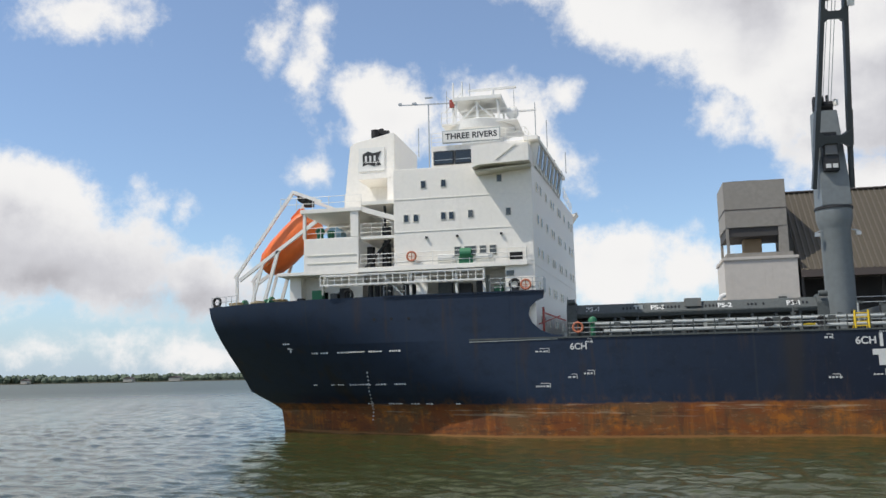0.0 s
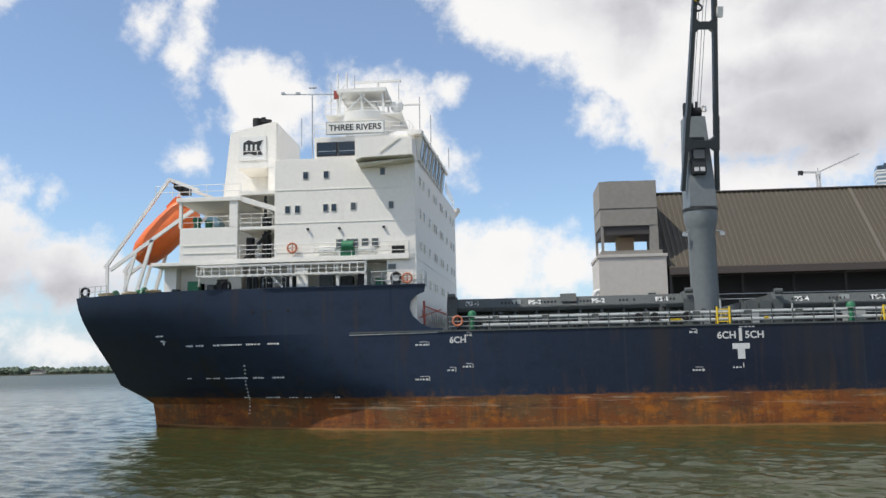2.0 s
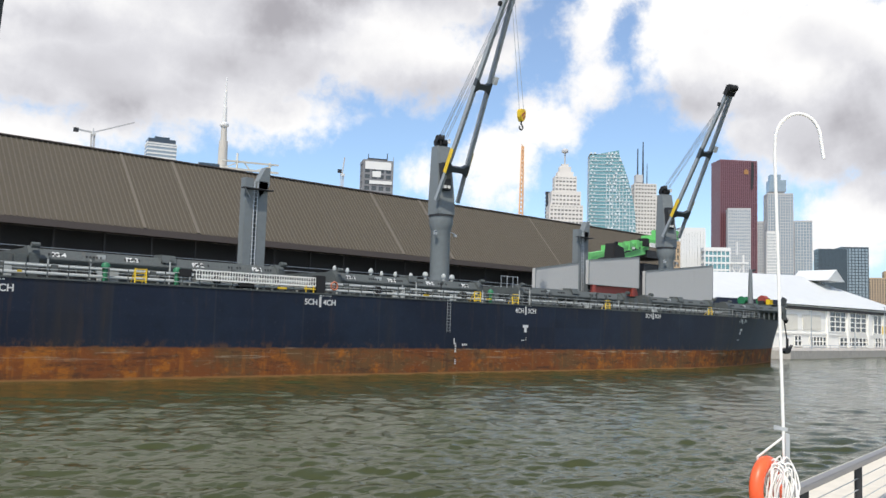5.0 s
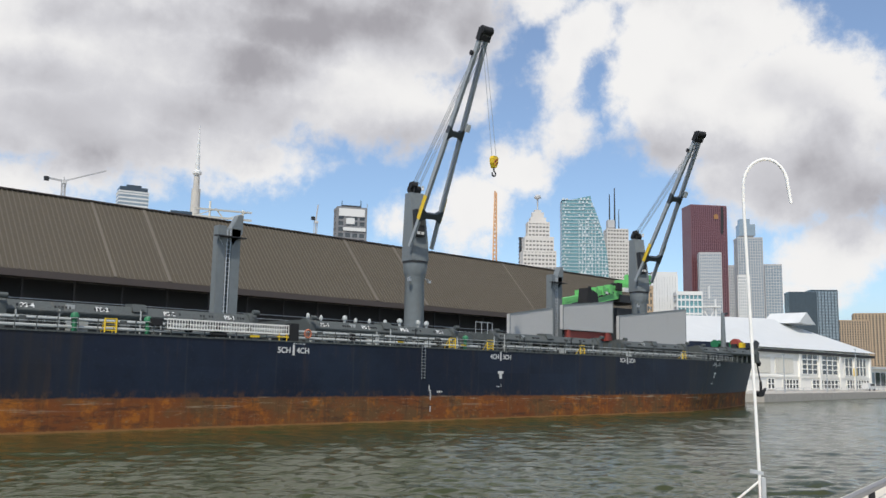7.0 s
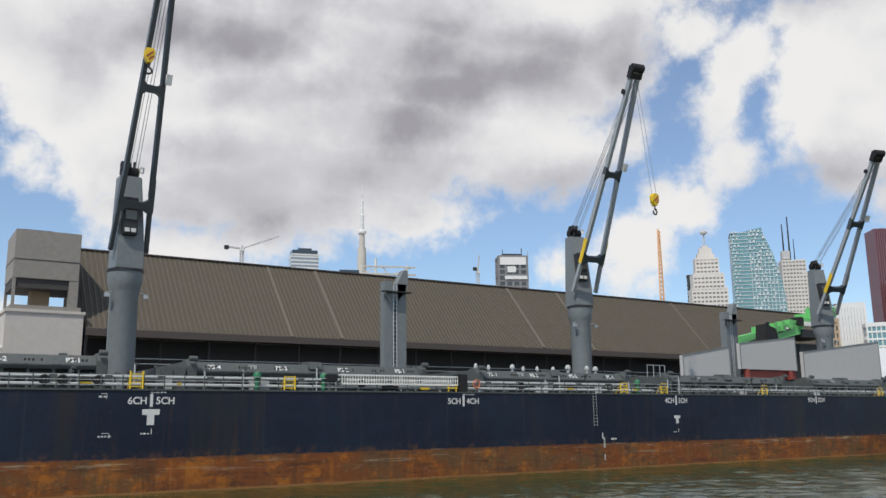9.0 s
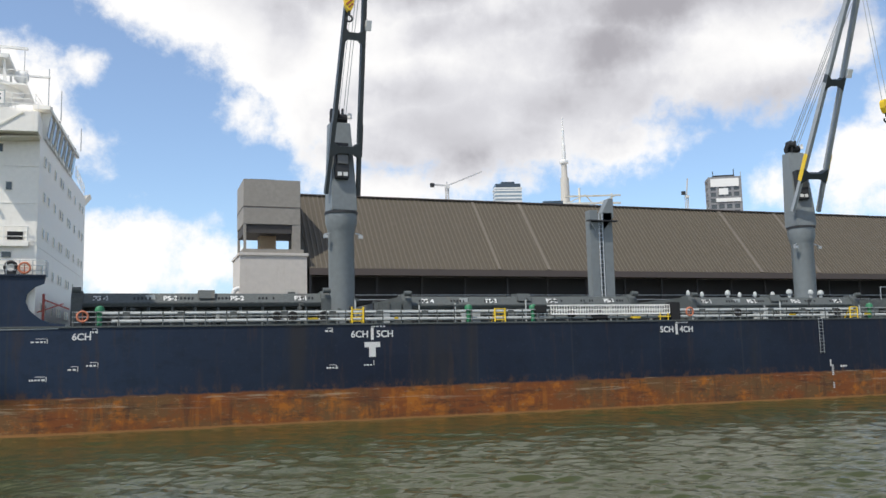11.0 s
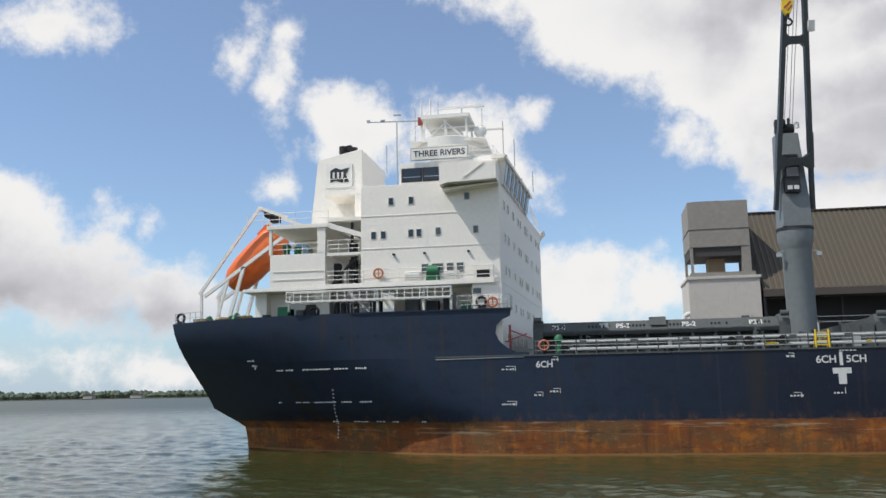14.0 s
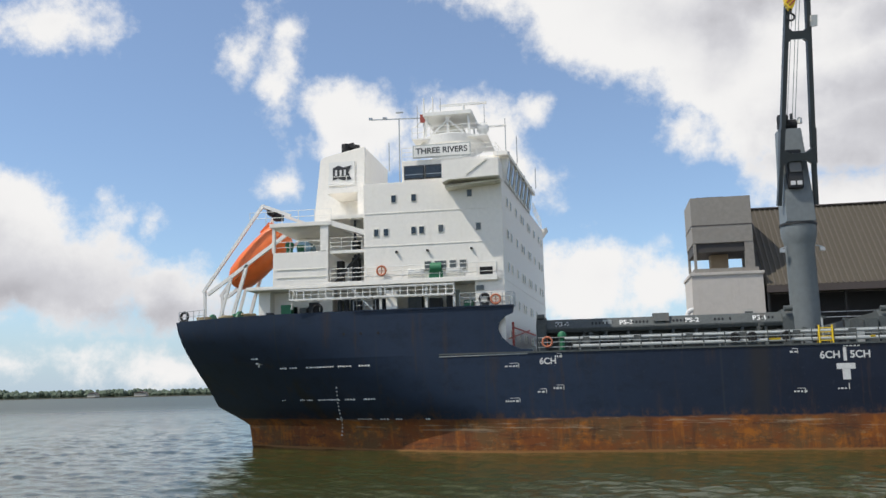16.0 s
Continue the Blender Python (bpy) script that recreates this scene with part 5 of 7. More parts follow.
# stowed accommodation ladder, aft
def gangway(x0, x1, y, z0, z1, cells, name_label):
    g = thing("accommodation_ladder", ((x0 + x1) / 2, y, z0), name_label, "gangway", "accommodation ladders")
    dz = z1 - z0
    part("side_frame", pieces((beam, (x0, y, z0), (x1, y, z0), 0.10, 0.12), (beam, (x0, y, z1), (x1, y, z1), 0.08, 0.09), (beam, (x0, y, z0 + dz * 0.5), (x1, y, z0 + dz * 0.5), 0.05, 0.05)), WHITE_TRIM, g, "white aluminium side frame")
    part("back_frame", pieces((beam, (x0, y + 0.7, z0), (x1, y + 0.7, z0), 0.10, 0.12), (beam, (x0, y + 0.7, z1), (x1, y + 0.7, z1), 0.08, 0.09)), WHITE_TRIM, g)
    me = finish("upright", pieces((beam, (0, 0, 0), (0, 0, dz), 0.06, 0.06)), WHITE_TRIM)
    tr = finish("tread", pieces((quad_box, -0.12, 0.12, 0, 0.7, -0.02, 0.02)), PIPE)
    for i in range(cells + 1):
        x = x0 + (x1 - x0) * i / cells
        shared("upright", me, g, Matrix.Translation((x, y, z0)))
        shared("tread", tr, g, Matrix.Translation((x, y, z0 + 0.08)))
    return g


lad = gangway(-24.2, -10.9, Y0 - 0.25, 11.88, 12.66, 22, "white stowed accommodation ladder along the poop side")
part("davit_arm", piece(beam, (-19.2, Y0 - 0.2, 12.7), (-17.5, Y0 + 0.3, 10.9), 0.14, 0.14), WHITE_TRIM, lad)
part("davit_arm", piece(beam, (-23.8, Y0 - 0.2, 12.7), (-24.3, Y0 + 0.6, 11.2), 0.14, 0.14), WHITE_TRIM, lad)
lad2 = gangway(32.6, 44.2, Y0 + 0.1, 7.86, 8.62, 46, "white stowed gangway on the main deck edge")
part("end_box", piece(quad_box, 44.35, 45.25, Y0 + 0.0, Y0 + 0.9, 7.26, 8.85), BLACK, lad2, "black end platform", bevel=0.04)
part("end_box", piece(quad_box, 31.2, 32.2, Y0 + 0.1, Y0 + 0.8, 8.0, 8.6), BLACK, lad2, bevel=0.04)
part("roller", pieces((rod, (36.6, Y0 + 0.3, 7.55), (38.0, Y0 + 0.3, 7.55), 0.22, 0.22, 10)), BLACK, lad2)
part("yellow_guard", pieces((quad_box, 40.3, 41.2, Y0 + 0.05, Y0 + 0.25, 7.45, 7.62)), YELLOW, lad2)
part("yellow_guard", pieces((beam, (43.2, Y0 + 0.05, 7.25), (43.2, Y0 + 0.05, 7.9), 0.08, 0.08), (beam, (44.0, Y0 + 0.05, 7.25), (44.0, Y0 + 0.05, 7.9), 0.08, 0.08), (beam, (43.0, Y0 + 0.05, 7.6), (44.2, Y0 + 0.05, 7.6), 0.08, 0.1)), YELLOW, lad2)

# life rings
def life_ring(x, y, z, r=0.36):
    ring = thing("life_ring", (x, y, z - r), "orange life ring in a bracket on the rail", "life ring", "life rings")
    part("ring", piece(torus, (x, y, z), (0, 1, 0), r, 0.075, 22, 8), FADED_ORANGE, ring, smooth=60)
    part("bracket", pieces((beam, (x - r, y + 0.08, z), (x + r, y + 0.08, z), 0.05, 0.05), (beam, (x, y + 0.08, z - r - 0.1), (x, y + 0.08, z + r), 0.05, 0.05)), FADED_ORANGE, ring)


for x, y, z in ((-16.7, Y0 + 0.05, 13.95), (-7.7, Y0 + 0.02, 11.35), (-3.9, Y0 + 0.2, 7.95), (46.3, Y0 + 0.1, 8.0)):
    life_ring(x, y, z, 0.36)
rafts = thing("life_raft", (-13.6, Y0 + 0.4, 13.22), "white life raft canisters in a cradle", "life raft", "life rafts")
part("canister", pieces((rod, (-14.6, Y0 + 0.5, 13.75), (-13.3, Y0 + 0.5, 13.75), 0.3, 0.3, 14)), WHITE_TRIM, rafts, smooth=40)
part("cradle", pieces((quad_box, -14.6, -13.2, Y0 + 0.2, Y0 + 0.7, 13.23, 13.5)), CREAM, rafts)
copy_thing(rafts, pose(-10.55, Y0 + 0.4, 13.22))
cran = thing("provision_winch", (-12.4, Y0 + 0.4, 13.22), "green provision winch on the side deck", "winch")
part("drum", pieces((rod, (-12.8, Y0 + 0.4, 14.0), (-11.9, Y0 + 0.4, 14.0), 0.45, 0.45, 14)), GREEN, cran, smooth=40)
part("stand", pieces((quad_box, -12.9, -11.8, Y0 + 0.15, Y0 + 0.65, 13.23, 13.75)), GREEN, cran)
part("deck_opening", pieces((quad_box, -8.9, -7.9, HY - 0.04, HY, 13.35, 13.95)), BLACK, house, "dark opening in the wall")
for x in (-15.5, -13.0, -9.5):
    part("wall_lamp", piece(quad_box, x - 0.09, x + 0.09, HY - 0.2, HY, 15.35, 15.5), DARK, house)
part("red_davit", pieces((rod, (-6.5, Y0 + 0.8, 7.2), (-6.5, Y0 + 0.8, 9.6), 0.09, 0.09), (beam, (-6.5, Y0 + 0.8, 9.2), (-4.8, Y0 + 0.8, 8.5), 0.1, 0.1), (beam, (-6.9, Y0 + 0.8, 8.3), (-5.2, Y0 + 0.8, 8.9), 0.08, 0.08)), RED, ship, "red hose davit in the cut-out")

# ---- hatches along the deck ----
def hatch(x0, x1, top, tags):
    h = thing("cargo_hatch", ((x0 + x1) / 2, 74, DECK), "grey steel hatch coaming and covers with stencilled tags", "cargo hatch", "cargo hatches")
    part("coaming", piece(quad_box, x0 + 0.5, x1 - 0.5, 70.9, 86.6, DECK + 0.03, top - 0.9), GREY, h, "dark grey hatch coaming")
    cov = bmesh.new()
    slab(cov, [(69.4, top - 1.05), (69.25, top - 0.75), (69.8, top), (70.4, top + 0.05), (87.2, top + 0.05), (88.2, top - 1.05)], x0, x1, "x")
    part("cover", cov, GREY, h, "grey hatch cover edge", bevel=0.04)
    br = finish("bracket", pieces((beam, (0, 69.5, DECK + 0.03), (0, 69.5, top - 1.05), 0.10, 0.22), (beam, (0, 69.5, top - 1.15), (0, 70.9, DECK + 0.9), 0.07, 0.12)), GREY)
    n = round((x1 - x0) / 1.75)
    for i in range(n + 1):
        shared("bracket", br, h, Matrix.Translation((x0 + 0.2 + (x1 - x0 - 0.4) * i / n, 0, 0)))
    cl = finish("cleat", pieces((quad_box, -0.06, 0.06, 69.36, 69.5, 0, 0.32)), DARK)
    for i in range(int((x1 - x0) / 3.1)):
        for j in range(5):
            if (i + j) % 7:
                shared("cleat", cl, h, Matrix.Translation((x0 + 1.2 + i * 3.1 + j * 0.28, 0.08, top - 0.62)))
    part("vent_grille", pieces((quad_box, x0 + 5.1, x0 + 5.8, 69.45, 69.6, top - 0.65, top - 0.15)), PIPE, h)
    for i, tag in enumerate(tags):
        lettering("hatch_tag", tag, 0.6, pose(x0 + (x1 - x0) * (0.1 + 0.26 * i), 69.49, top - 0.4, 54, 0, 0), h)
    part("joint_hump", pieces((slab, [(69.3, top - 0.4), (69.6, top + 0.25), (71, top + 0.3), (71, top - 0.4)], (x0 + x1) / 2 - 0.6, (x0 + x1) / 2 + 0.6, "x")), GREY, h)
    for s in (x0 - 0.1, x1 - 0.7):
        part("end_gear", pieces((slab, [(69.1, DECK + 0.1), (69.1, top - 0.4), (69.7, top + 0.2), (70.6, top + 0.15), (70.8, DECK + 0.1)], s, s + 0.8, "x")), GREY, h, bevel=0.05)
        part("end_wheel", pieces((rod, (s + 0.1, 69.0, top + 0.2), (s + 0.7, 69.0, top + 0.2), 0.22, 0.22, 12)), GREY, h)
    return h


def deck_clutter():
    """Small fittings along the side deck: boxes, bitts, rollers, hose racks and lamp posts."""
    rng = random.Random(21)
    for i in range(150):
        x = rng.uniform(-3, 117)
        y = rng.choice((Y0 + 1.9, Y0 + 2.4, Y0 + 2.8))
        kind = rng.random()
        if kind < 0.35:
            w, h = rng.uniform(0.25, 0.8), rng.uniform(0.3, 1.2)
            solo("deck_box", piece(quad_box, x - w / 2, x + w / 2, y - 0.2, y + 0.2, DECK + 0.03, DECK + h), rng.choice((GREY, DARK, PIPE, GREY)), "small steel locker on the side deck", "locker", "deck lockers", bevel=0.03)
        elif kind < 0.7:
            h = rng.uniform(1.0, 2.2)
            o = thing("sounding_pipe", (x, y, DECK), "thin upright pipe with a bent head on deck", "pipe", "upright deck pipes")
            part("riser", piece(rod, (x, y, DECK), (x, y, DECK + h), 0.07, 0.07), rng.choice((PIPE, GREY, DARK)), o)
            part("head", piece(beam, (x - 0.05, y, DECK + h), (x + 0.3, y, DECK + h - 0.1), 0.14, 0.16), GREY, o)
        else:
            o = thing("mooring_bitt", (x, y, DECK), "pair of stubby steel mooring posts on a base", "bitts", "mooring bitts")
            part("base", piece(quad_box, x - 0.6, x + 0.6, y - 0.25, y + 0.25, DECK + 0.03, DECK + 0.15), GREY, o)
            for s in (-0.35, 0.35):
                part("post", piece(lathe, (x + s, y, DECK + 0.14), [(0.16, 0), (0.16, 0.5), (0.21, 0.52), (0.21, 0.6)], 10), DARK, o)


deck_clutter()
TAGS = ("PS-4", "PS-3", "PS-2", "PS-1")
hatch(-4.8, 14.4, 9.85, TAGS)
hatch(20.6, 42.8, 9.6, TAGS)
hatch(48.6, 68.6, 9.5, TAGS)
hatch(74.6, 95.8, 9.5, ())
hatch(100.6, 117.4, 9.5, ())
hatch(121.4, 140.0, 9.4, ())


# deck edge rails, pipes and their stands
rails_thing = thing("deck_edge_rail", (50, Y0 + 0.3, DECK), "grey deck edge railing with three rails", "railing")
for h in (0.36, 0.72, 1.08):
    part("rail", pieces((beam, (-4.6, Y0 + 0.22, DECK + h), (118, Y0 + 0.22, DECK + h), 0.05, 0.05)), PIPE, rails_thing)
st = finish("stanchion", pieces((beam, (0, Y0 + 0.22, DECK), (0, Y0 + 0.22, DECK + 1.1), 0.06, 0.08)), GREY)
for i in range(82):
    shared("stanchion", st, rails_thing, Matrix.Translation((-4.5 + i * 1.5, 0, 0)))
fore_rail = [(118 + i * 3.0, MID - breadth(118 + i * 3.0, 7.2) + 0.2, DECK) for i in range(10)]
railing(rails_thing, fore_rail, 1.1, 3, 1.5, material=PIPE)
pipes = thing("deck_pipeline", (40, Y0 + 1.2, DECK), "pair of pale grey pipelines along the deck side", "pipeline")
part("pipe", pieces((rod, (-2.0, Y0 + 1.0, 7.62), (70, Y0 + 1.0, 7.62), 0.13, 0.13, 10)), PIPE, pipes, "pale grey pipe", smooth=40)
part("pipe", pieces((rod, (-3.0, Y0 + 1.4, 8.2), (66, Y0 + 1.4, 8.2), 0.11, 0.11, 10)), PIPE, pipes, "pale grey pipe", smooth=40)
part("pipe", pieces((rod, (74, Y0 + 1.1, 7.8), (116, Y0 + 1.1, 7.8), 0.10, 0.10, 10)), PIPE, pipes, smooth=40)
ps = finish("pipe_stand", pieces((beam, (0, Y0 + 1.2, DECK), (0, Y0 + 1.2, 8.3), 0.14, 0.5, (0, 1, 0))), GREY)
for i in range(31):
    shared("pipe_stand", ps, pipes, Matrix.Translation((-1.0 + i * 3.8, 0, 0)))
for x in (9.8, 11.0, 13.4, 34.8, 37.5, 52.0, 63.5):
    part("valve", pieces((torus, (x, Y0 + 0.75, 7.9), (0.2, 1, 0), 0.28, 0.1, 14, 6), (rod, (x, Y0 + 0.8, 7.5), (x, Y0 + 0.8, 8.1), 0.12)), BLACK, pipes, "black valve with a hand wheel")


def yellow_ladder(x, h=1.3, w=0.9):
    y = thing("deck_ladder", (x, Y0 + 0.25, DECK), "yellow painted steel ladder frame at the rail", "ladder", "deck ladders")
    for s in (0, w):
        part("stile", piece(beam, (x + s, Y0 + 0.12, DECK), (x + s, Y0 + 0.12, DECK + h), 0.1, 0.1), YELLOW, y)
    for i in range(4):
        part("rung", piece(beam, (x, Y0 + 0.12, DECK + 0.25 + i * 0.3), (x + w, Y0 + 0.12, DECK + 0.25 + i * 0.3), 0.06, 0.07), YELLOW, y)
    for s in (0, w):
        part("strut", piece(beam, (x + s, Y0 + 0.12, DECK + h), (x + s, Y0 + 0.9, DECK), 0.06, 0.06), YELLOW, y)


for x, h in ((15.5, 1.35), (27.5, 1.2), (64.4, 1.1), (70.3, 0.9), (87.0, 0.8), (110.8, 0.8)):
    yellow_ladder(x, h)
for x, w in ((12.0, 0.9), (19.0, 0.3), (57.5, 0.7), (66.5, 0.7)):
    solo("yellow_guard", piece(quad_box, x, x + w, Y0 + 0.32, Y0 + 0.5, DECK + 0.35, DECK + 0.55), YELLOW, "small yellow guard plate on the deck edge", "guard", "guard plates", bevel=0.02)


def vent(x, y, z, r, cap, tone):
    v = thing("deck_ventilator", (x, y, z), "mushroom ventilator with a round cap on the deck", "ventilator", "deck ventilators")
    part("trunk", piece(lathe, (x, y, z), [(r * 0.55, 0), (r * 0.55, cap)], 12), tone, v, smooth=40)
    part("cap", piece(lathe, (x, y, z + cap), [(r, -0.05), (r, 0.15), (r * 0.75, 0.32), (r * 0.2, 0.4)], 14), tone, v, smooth=40)


for x in (-2.8, 25.4, 31.2, 67.4):
    vent(x, Y0 + 0.7, DECK, 0.33, 1.15, GREEN)
for x, y, h, r in ((54.2, 71.0, 0.8, 0.42), (56.0, 71.5, 0.5, 0.3), (57.6, 71.2, 0.55, 0.3), (59.4, 70.8, 0.5, 0.34), (61.8, 71.2, 1.05, 0.5), (64.3, 71.0, 0.95, 0.42), (66.0, 71.5, 0.95, 0.5), (51.6, 71.5, 0.6, 0.3), (49.8, 71.2, 0.8, 0.3)):
    vent(x, y, 9.5, r * 0.62, h * 0.5, PIPE)
for x in (18.9, 19.9, 45.0, 46.2, 70.5, 97.4, 99.4):
    part("winch_house", piece(quad_box, x - 0.5, x + 0.5, 69.0, 71.0, DECK + 0.03, DECK + 1.9), GREY, ship, bevel=0.08)
gate = bmesh.new()
tube(gate, [(72.4, 70.0, 9.3), (72.4, 70.0, 10.6), (75.2, 70.0, 10.6), (75.2, 70.0, 9.3)], 0.05)
tube(gate, [(73.4, 70.0, 9.3), (73.4, 70.0, 10.6)], 0.05)
tube(gate, [(74.4, 70.0, 9.3), (74.4, 70.0, 10.6)], 0.05)
part("platform_rail", gate, RAIL, ship)

# jib rest posts amidships
def rest_post(x0, x1, top):
    p = thing("jib_rest_post", ((x0 + x1) / 2, MID, DECK), "tall grey twin post with a caged ladder between", "mast", "jib rest posts")
    w = (x1 - x0) * 0.36
    part("post", piece(quad_box, x0, x0 + w, MID - 0.5, MID + 0.5, DECK, top - 0.4), CRANE_GREY, p, bevel=0.04)
    part("post", piece(quad_box, x1 - w * 1.15, x1, MID - 0.5, MID + 0.5, DECK, top - 0.6), CRANE_GREY, p, bevel=0.04)
    part("head", pieces((slab, [(x1 - w * 1.2, top - 2.6), (x1 + 0.2, top - 1.0), (x1 + 0.2, top + 0.9), (x1 - 0.3, top + 0.9), (x1 - w * 1.2, top - 0.6)], MID - 0.5, MID + 0.5, "y")), CRANE_GREY, p, bevel=0.03)
    rg = finish("rung", piece(beam, (x0 + w, MID - 0.3, 0), (x1 - w * 1.15, MID - 0.3, 0), 0.06, 0.08), RAIL)
    for i in range(22):
        shared("rung", rg, p, Matrix.Translation((0, 0, DECK + 1 + i * 0.45)))
    part("cage", pieces((beam, (x0 + w + 0.1, MID - 0.5, DECK), (x0 + w + 0.1, MID - 0.5, top - 0.8), 0.05, 0.1), (beam, (x1 - w * 1.15 - 0.1, MID - 0.5, DECK), (x1 - w * 1.15 - 0.1, MID - 0.5, top - 0.8), 0.05, 0.1)), RAIL, p)
    part("platform", pieces((quad_box, x0 - 0.5, x1 + 0.3, MID - 1.2, MID - 0.5, top - 1.6, top - 1.5)), DARK, p)
    part("platform_stay", piece(beam, (x0 - 0.4, MID - 1.1, top - 1.5), (x0 + 0.6, MID - 0.5, top - 2.5), 0.08, 0.08), RAIL, p)
    return p


rest_post(43.4, 46.0, 19.5)
rest_post(96.4, 98.8, 19.3)

# opened hatch covers standing on end
def standing_cover(x0, x1, y, z0, z1, z2):
    h = thing("hatch_panel", ((x0 + x1) / 2, y, z0), "plain light grey hatch panel standing upright on deck", "hatch panel", "standing hatch panels")
    part("plate", piece(slab, [(x0, z0), (x1, z0), (x1, z2), (x0, z1)], y, y + 0.5, "y"), PANEL_GREY, h, bevel=0.04)
    part("rim", pieces((beam, (x0, y - 0.03, z1), (x1, y - 0.03, z2), 0.08, 0.1), (beam, (x0 + 0.05, y - 0.03, z0), (x0 + 0.05, y - 0.03, z1), 0.08, 0.1), (beam, (x1 - 0.05, y - 0.03, z0), (x1 - 0.05, y - 0.03, z2), 0.08, 0.1)), CRANE_GREY, h)
    for x in (x0 + 1.0, x1 - 1.6):
        part("foot", piece(quad_box, x, x + 0.6, y, y + 0.5, 9.45, z0), RED, h)
    return h


standing_cover(79.6, 88.0, 71.2, 9.6, 12.0, 13.3)
standing_cover(90.0, 101.2, 71.2, 10.6, 13.8, 15.0)
standing_cover(102.4, 120.1, 71.0, 9.55, 13.1, 15.1)
part("red_trough", pieces((slab, [(91.5, 9.5), (101.6, 9.5), (100.9, 11.6), (99.6, 11.2), (98.8, 10.6), (92.0, 10.5)], 71.6, 72.2, "y")), RED, ship, "dull red inner hatch edge")
grab = thing("cargo_grab", (101.9, 76, 9.5), "black steel cargo grab beside the hatch panels", "grab")
part("shell", pieces((slab, [(100.9, 10.0), (103.5, 10.0), (103.9, 13.0), (103.2, 16.6), (101.0, 17.2), (100.4, 13.0)], 75.2, 77.0, "y")), BLACK, grab, bevel=0.1)
part("arm", pieces((beam, (101.2, 76, 10.5), (102.4, 76, 17.5), 0.25, 0.4), (beam, (103.2, 76, 10.5), (102.2, 76, 17.5), 0.25, 0.4)), DARK, grab)

# green loading machine on the quay behind
ld = thing("material_handler", (136, 97, 1.55), "bright green harbour material handler with a lattice boom", "harbour crane")
part("boom", pieces((beam, (119.5, 95, 16.9), (137.0, 95, 20.2), 1.4, 2.0), (beam, (120, 94.4, 17.4), (136, 94.4, 21.4), 0.3, 0.5)), LOADER_GREEN, ld, "long bright green boom")
part("house", pieces((quad_box, 139.6, 146.0, 94, 98, 21.3, 23.0), (quad_box, 143.0, 147.2, 94.3, 98, 22.6, 24.4), (quad_box, 137.0, 139.8, 94.4, 97, 20.6, 21.9)), LOADER_GREEN, ld, "green machinery house", bevel=0.15)
for k in range(6):
    part("boom_bracket", piece(quad_box, 124.0 + 2.2 * k, 124.8 + 2.2 * k, 94.0, 95.4, 18.0 + 0.42 * k, 19.7 + 0.42 * k), LOADER_GREEN, ld)
part("hose_reel", pieces((rod, (141.5, 93.6, 22.2), (141.5, 94.0, 22.2), 0.8, 0.8, 14), (beam, (138.5, 93.8, 23.4), (146.5, 93.8, 24.8), 0.15, 0.2), (beam, (139, 93.8, 21.0), (139, 93.8, 24.2), 0.15, 0.2)), DARK, ld)
part("cab", pieces((quad_box, 134.9, 136.2, 93.6, 95.4, 20.4, 21.9)), BLACK, ld, "black glazed cab", bevel=0.1)
part("chassis", pieces((quad_box, 136, 144, 94, 100, 18.4, 19.8), (quad_box, 136.5, 143, 95, 99, 1.55, 17.4)), DARK, ld)
for dims in ((137.0, 141.0, 93.8, 94.2, 20.4, 21.2), (131.0, 132.2, 94, 94.4, 19.6, 20.0), (141.5, 143.5, 93.8, 94.2, 18.6, 20.3)):
    part("white_gear", piece(quad_box, *dims), WHITE_TRIM, ld)
part("panel_gap", pieces((beam, (139.8, 93.9, 20.2), (140.6, 93.9, 24.0), 0.1, 0.35), (beam, (143.4, 93.9, 20.2), (143.6, 93.9, 23.8), 0.1, 0.25), (beam, (121.5, 94.1, 17.0), (134.0, 94.1, 20.0), 0.1, 0.3)), DARK, ld)

# forecastle gear
mast = thing("fore_mast", (146.0, MID, 9.9), "small foremast post with lights over the forecastle", "mast")
part("post", pieces((lathe, (146.0, MID, 9.9), [(0.5, 0), (0.4, 3.0), (0.3, 6.5)], 12)), CRANE_GREY, mast, smooth=40)
part("lamp_bracket", pieces((beam, (146.0, MID, 16.0), (147.6, MID, 16.4), 0.3, 0.3)), DARK, mast)
mooring_winch(149.0, 78.0, 9.98, 1.3)
mooring_winch(146.0, 80.0, 9.98, 1.3)
fw = thing("anchor_windlass", (145.5, 76.0, 9.98), "orange-red anchor windlass drum on the forecastle", "windlass")
part("drum", pieces((rod, (144.8, 76.0, 10.9), (146.0, 76.0, 10.9), 0.75, 0.75, 18)), RED, fw, smooth=40)
part("frame", pieces((quad_box, 144.5, 146.4, 75.5, 76.5, 9.98, 10.7)), DARK, fw)
yb = thing("yellow_cover", (142, 73.5, 7.25), "bright yellow equipment covers at the forecastle break", "cover")
part("box", pieces((quad_box, 140.6, 142.0, 72.7, 73.6, 7.25, 8.6)), YELLOW, yb, bevel=0.05)
part("box", pieces((quad_box, 144.2, 145.4, 74.2, 74.9, 9.98, 10.9)), YELLOW, yb, bevel=0.05)
part("fore_house", pieces((quad_box, 143.0, 146.0, 73.4, 84.1, 7.23, 9.9)), GREY, ship, "grey forecastle break", bevel=0.05)
anc = thing("ship_anchor", (154.1, 76.6, 2.6), "black stockless anchor hanging from the bow on its chain", "anchor")
part("chain", pieces((rod, (155.3, 77.2, 8.2), (156.3, 77.0, 3.6), 0.12, 0.12, 6)), BLACK, anc)
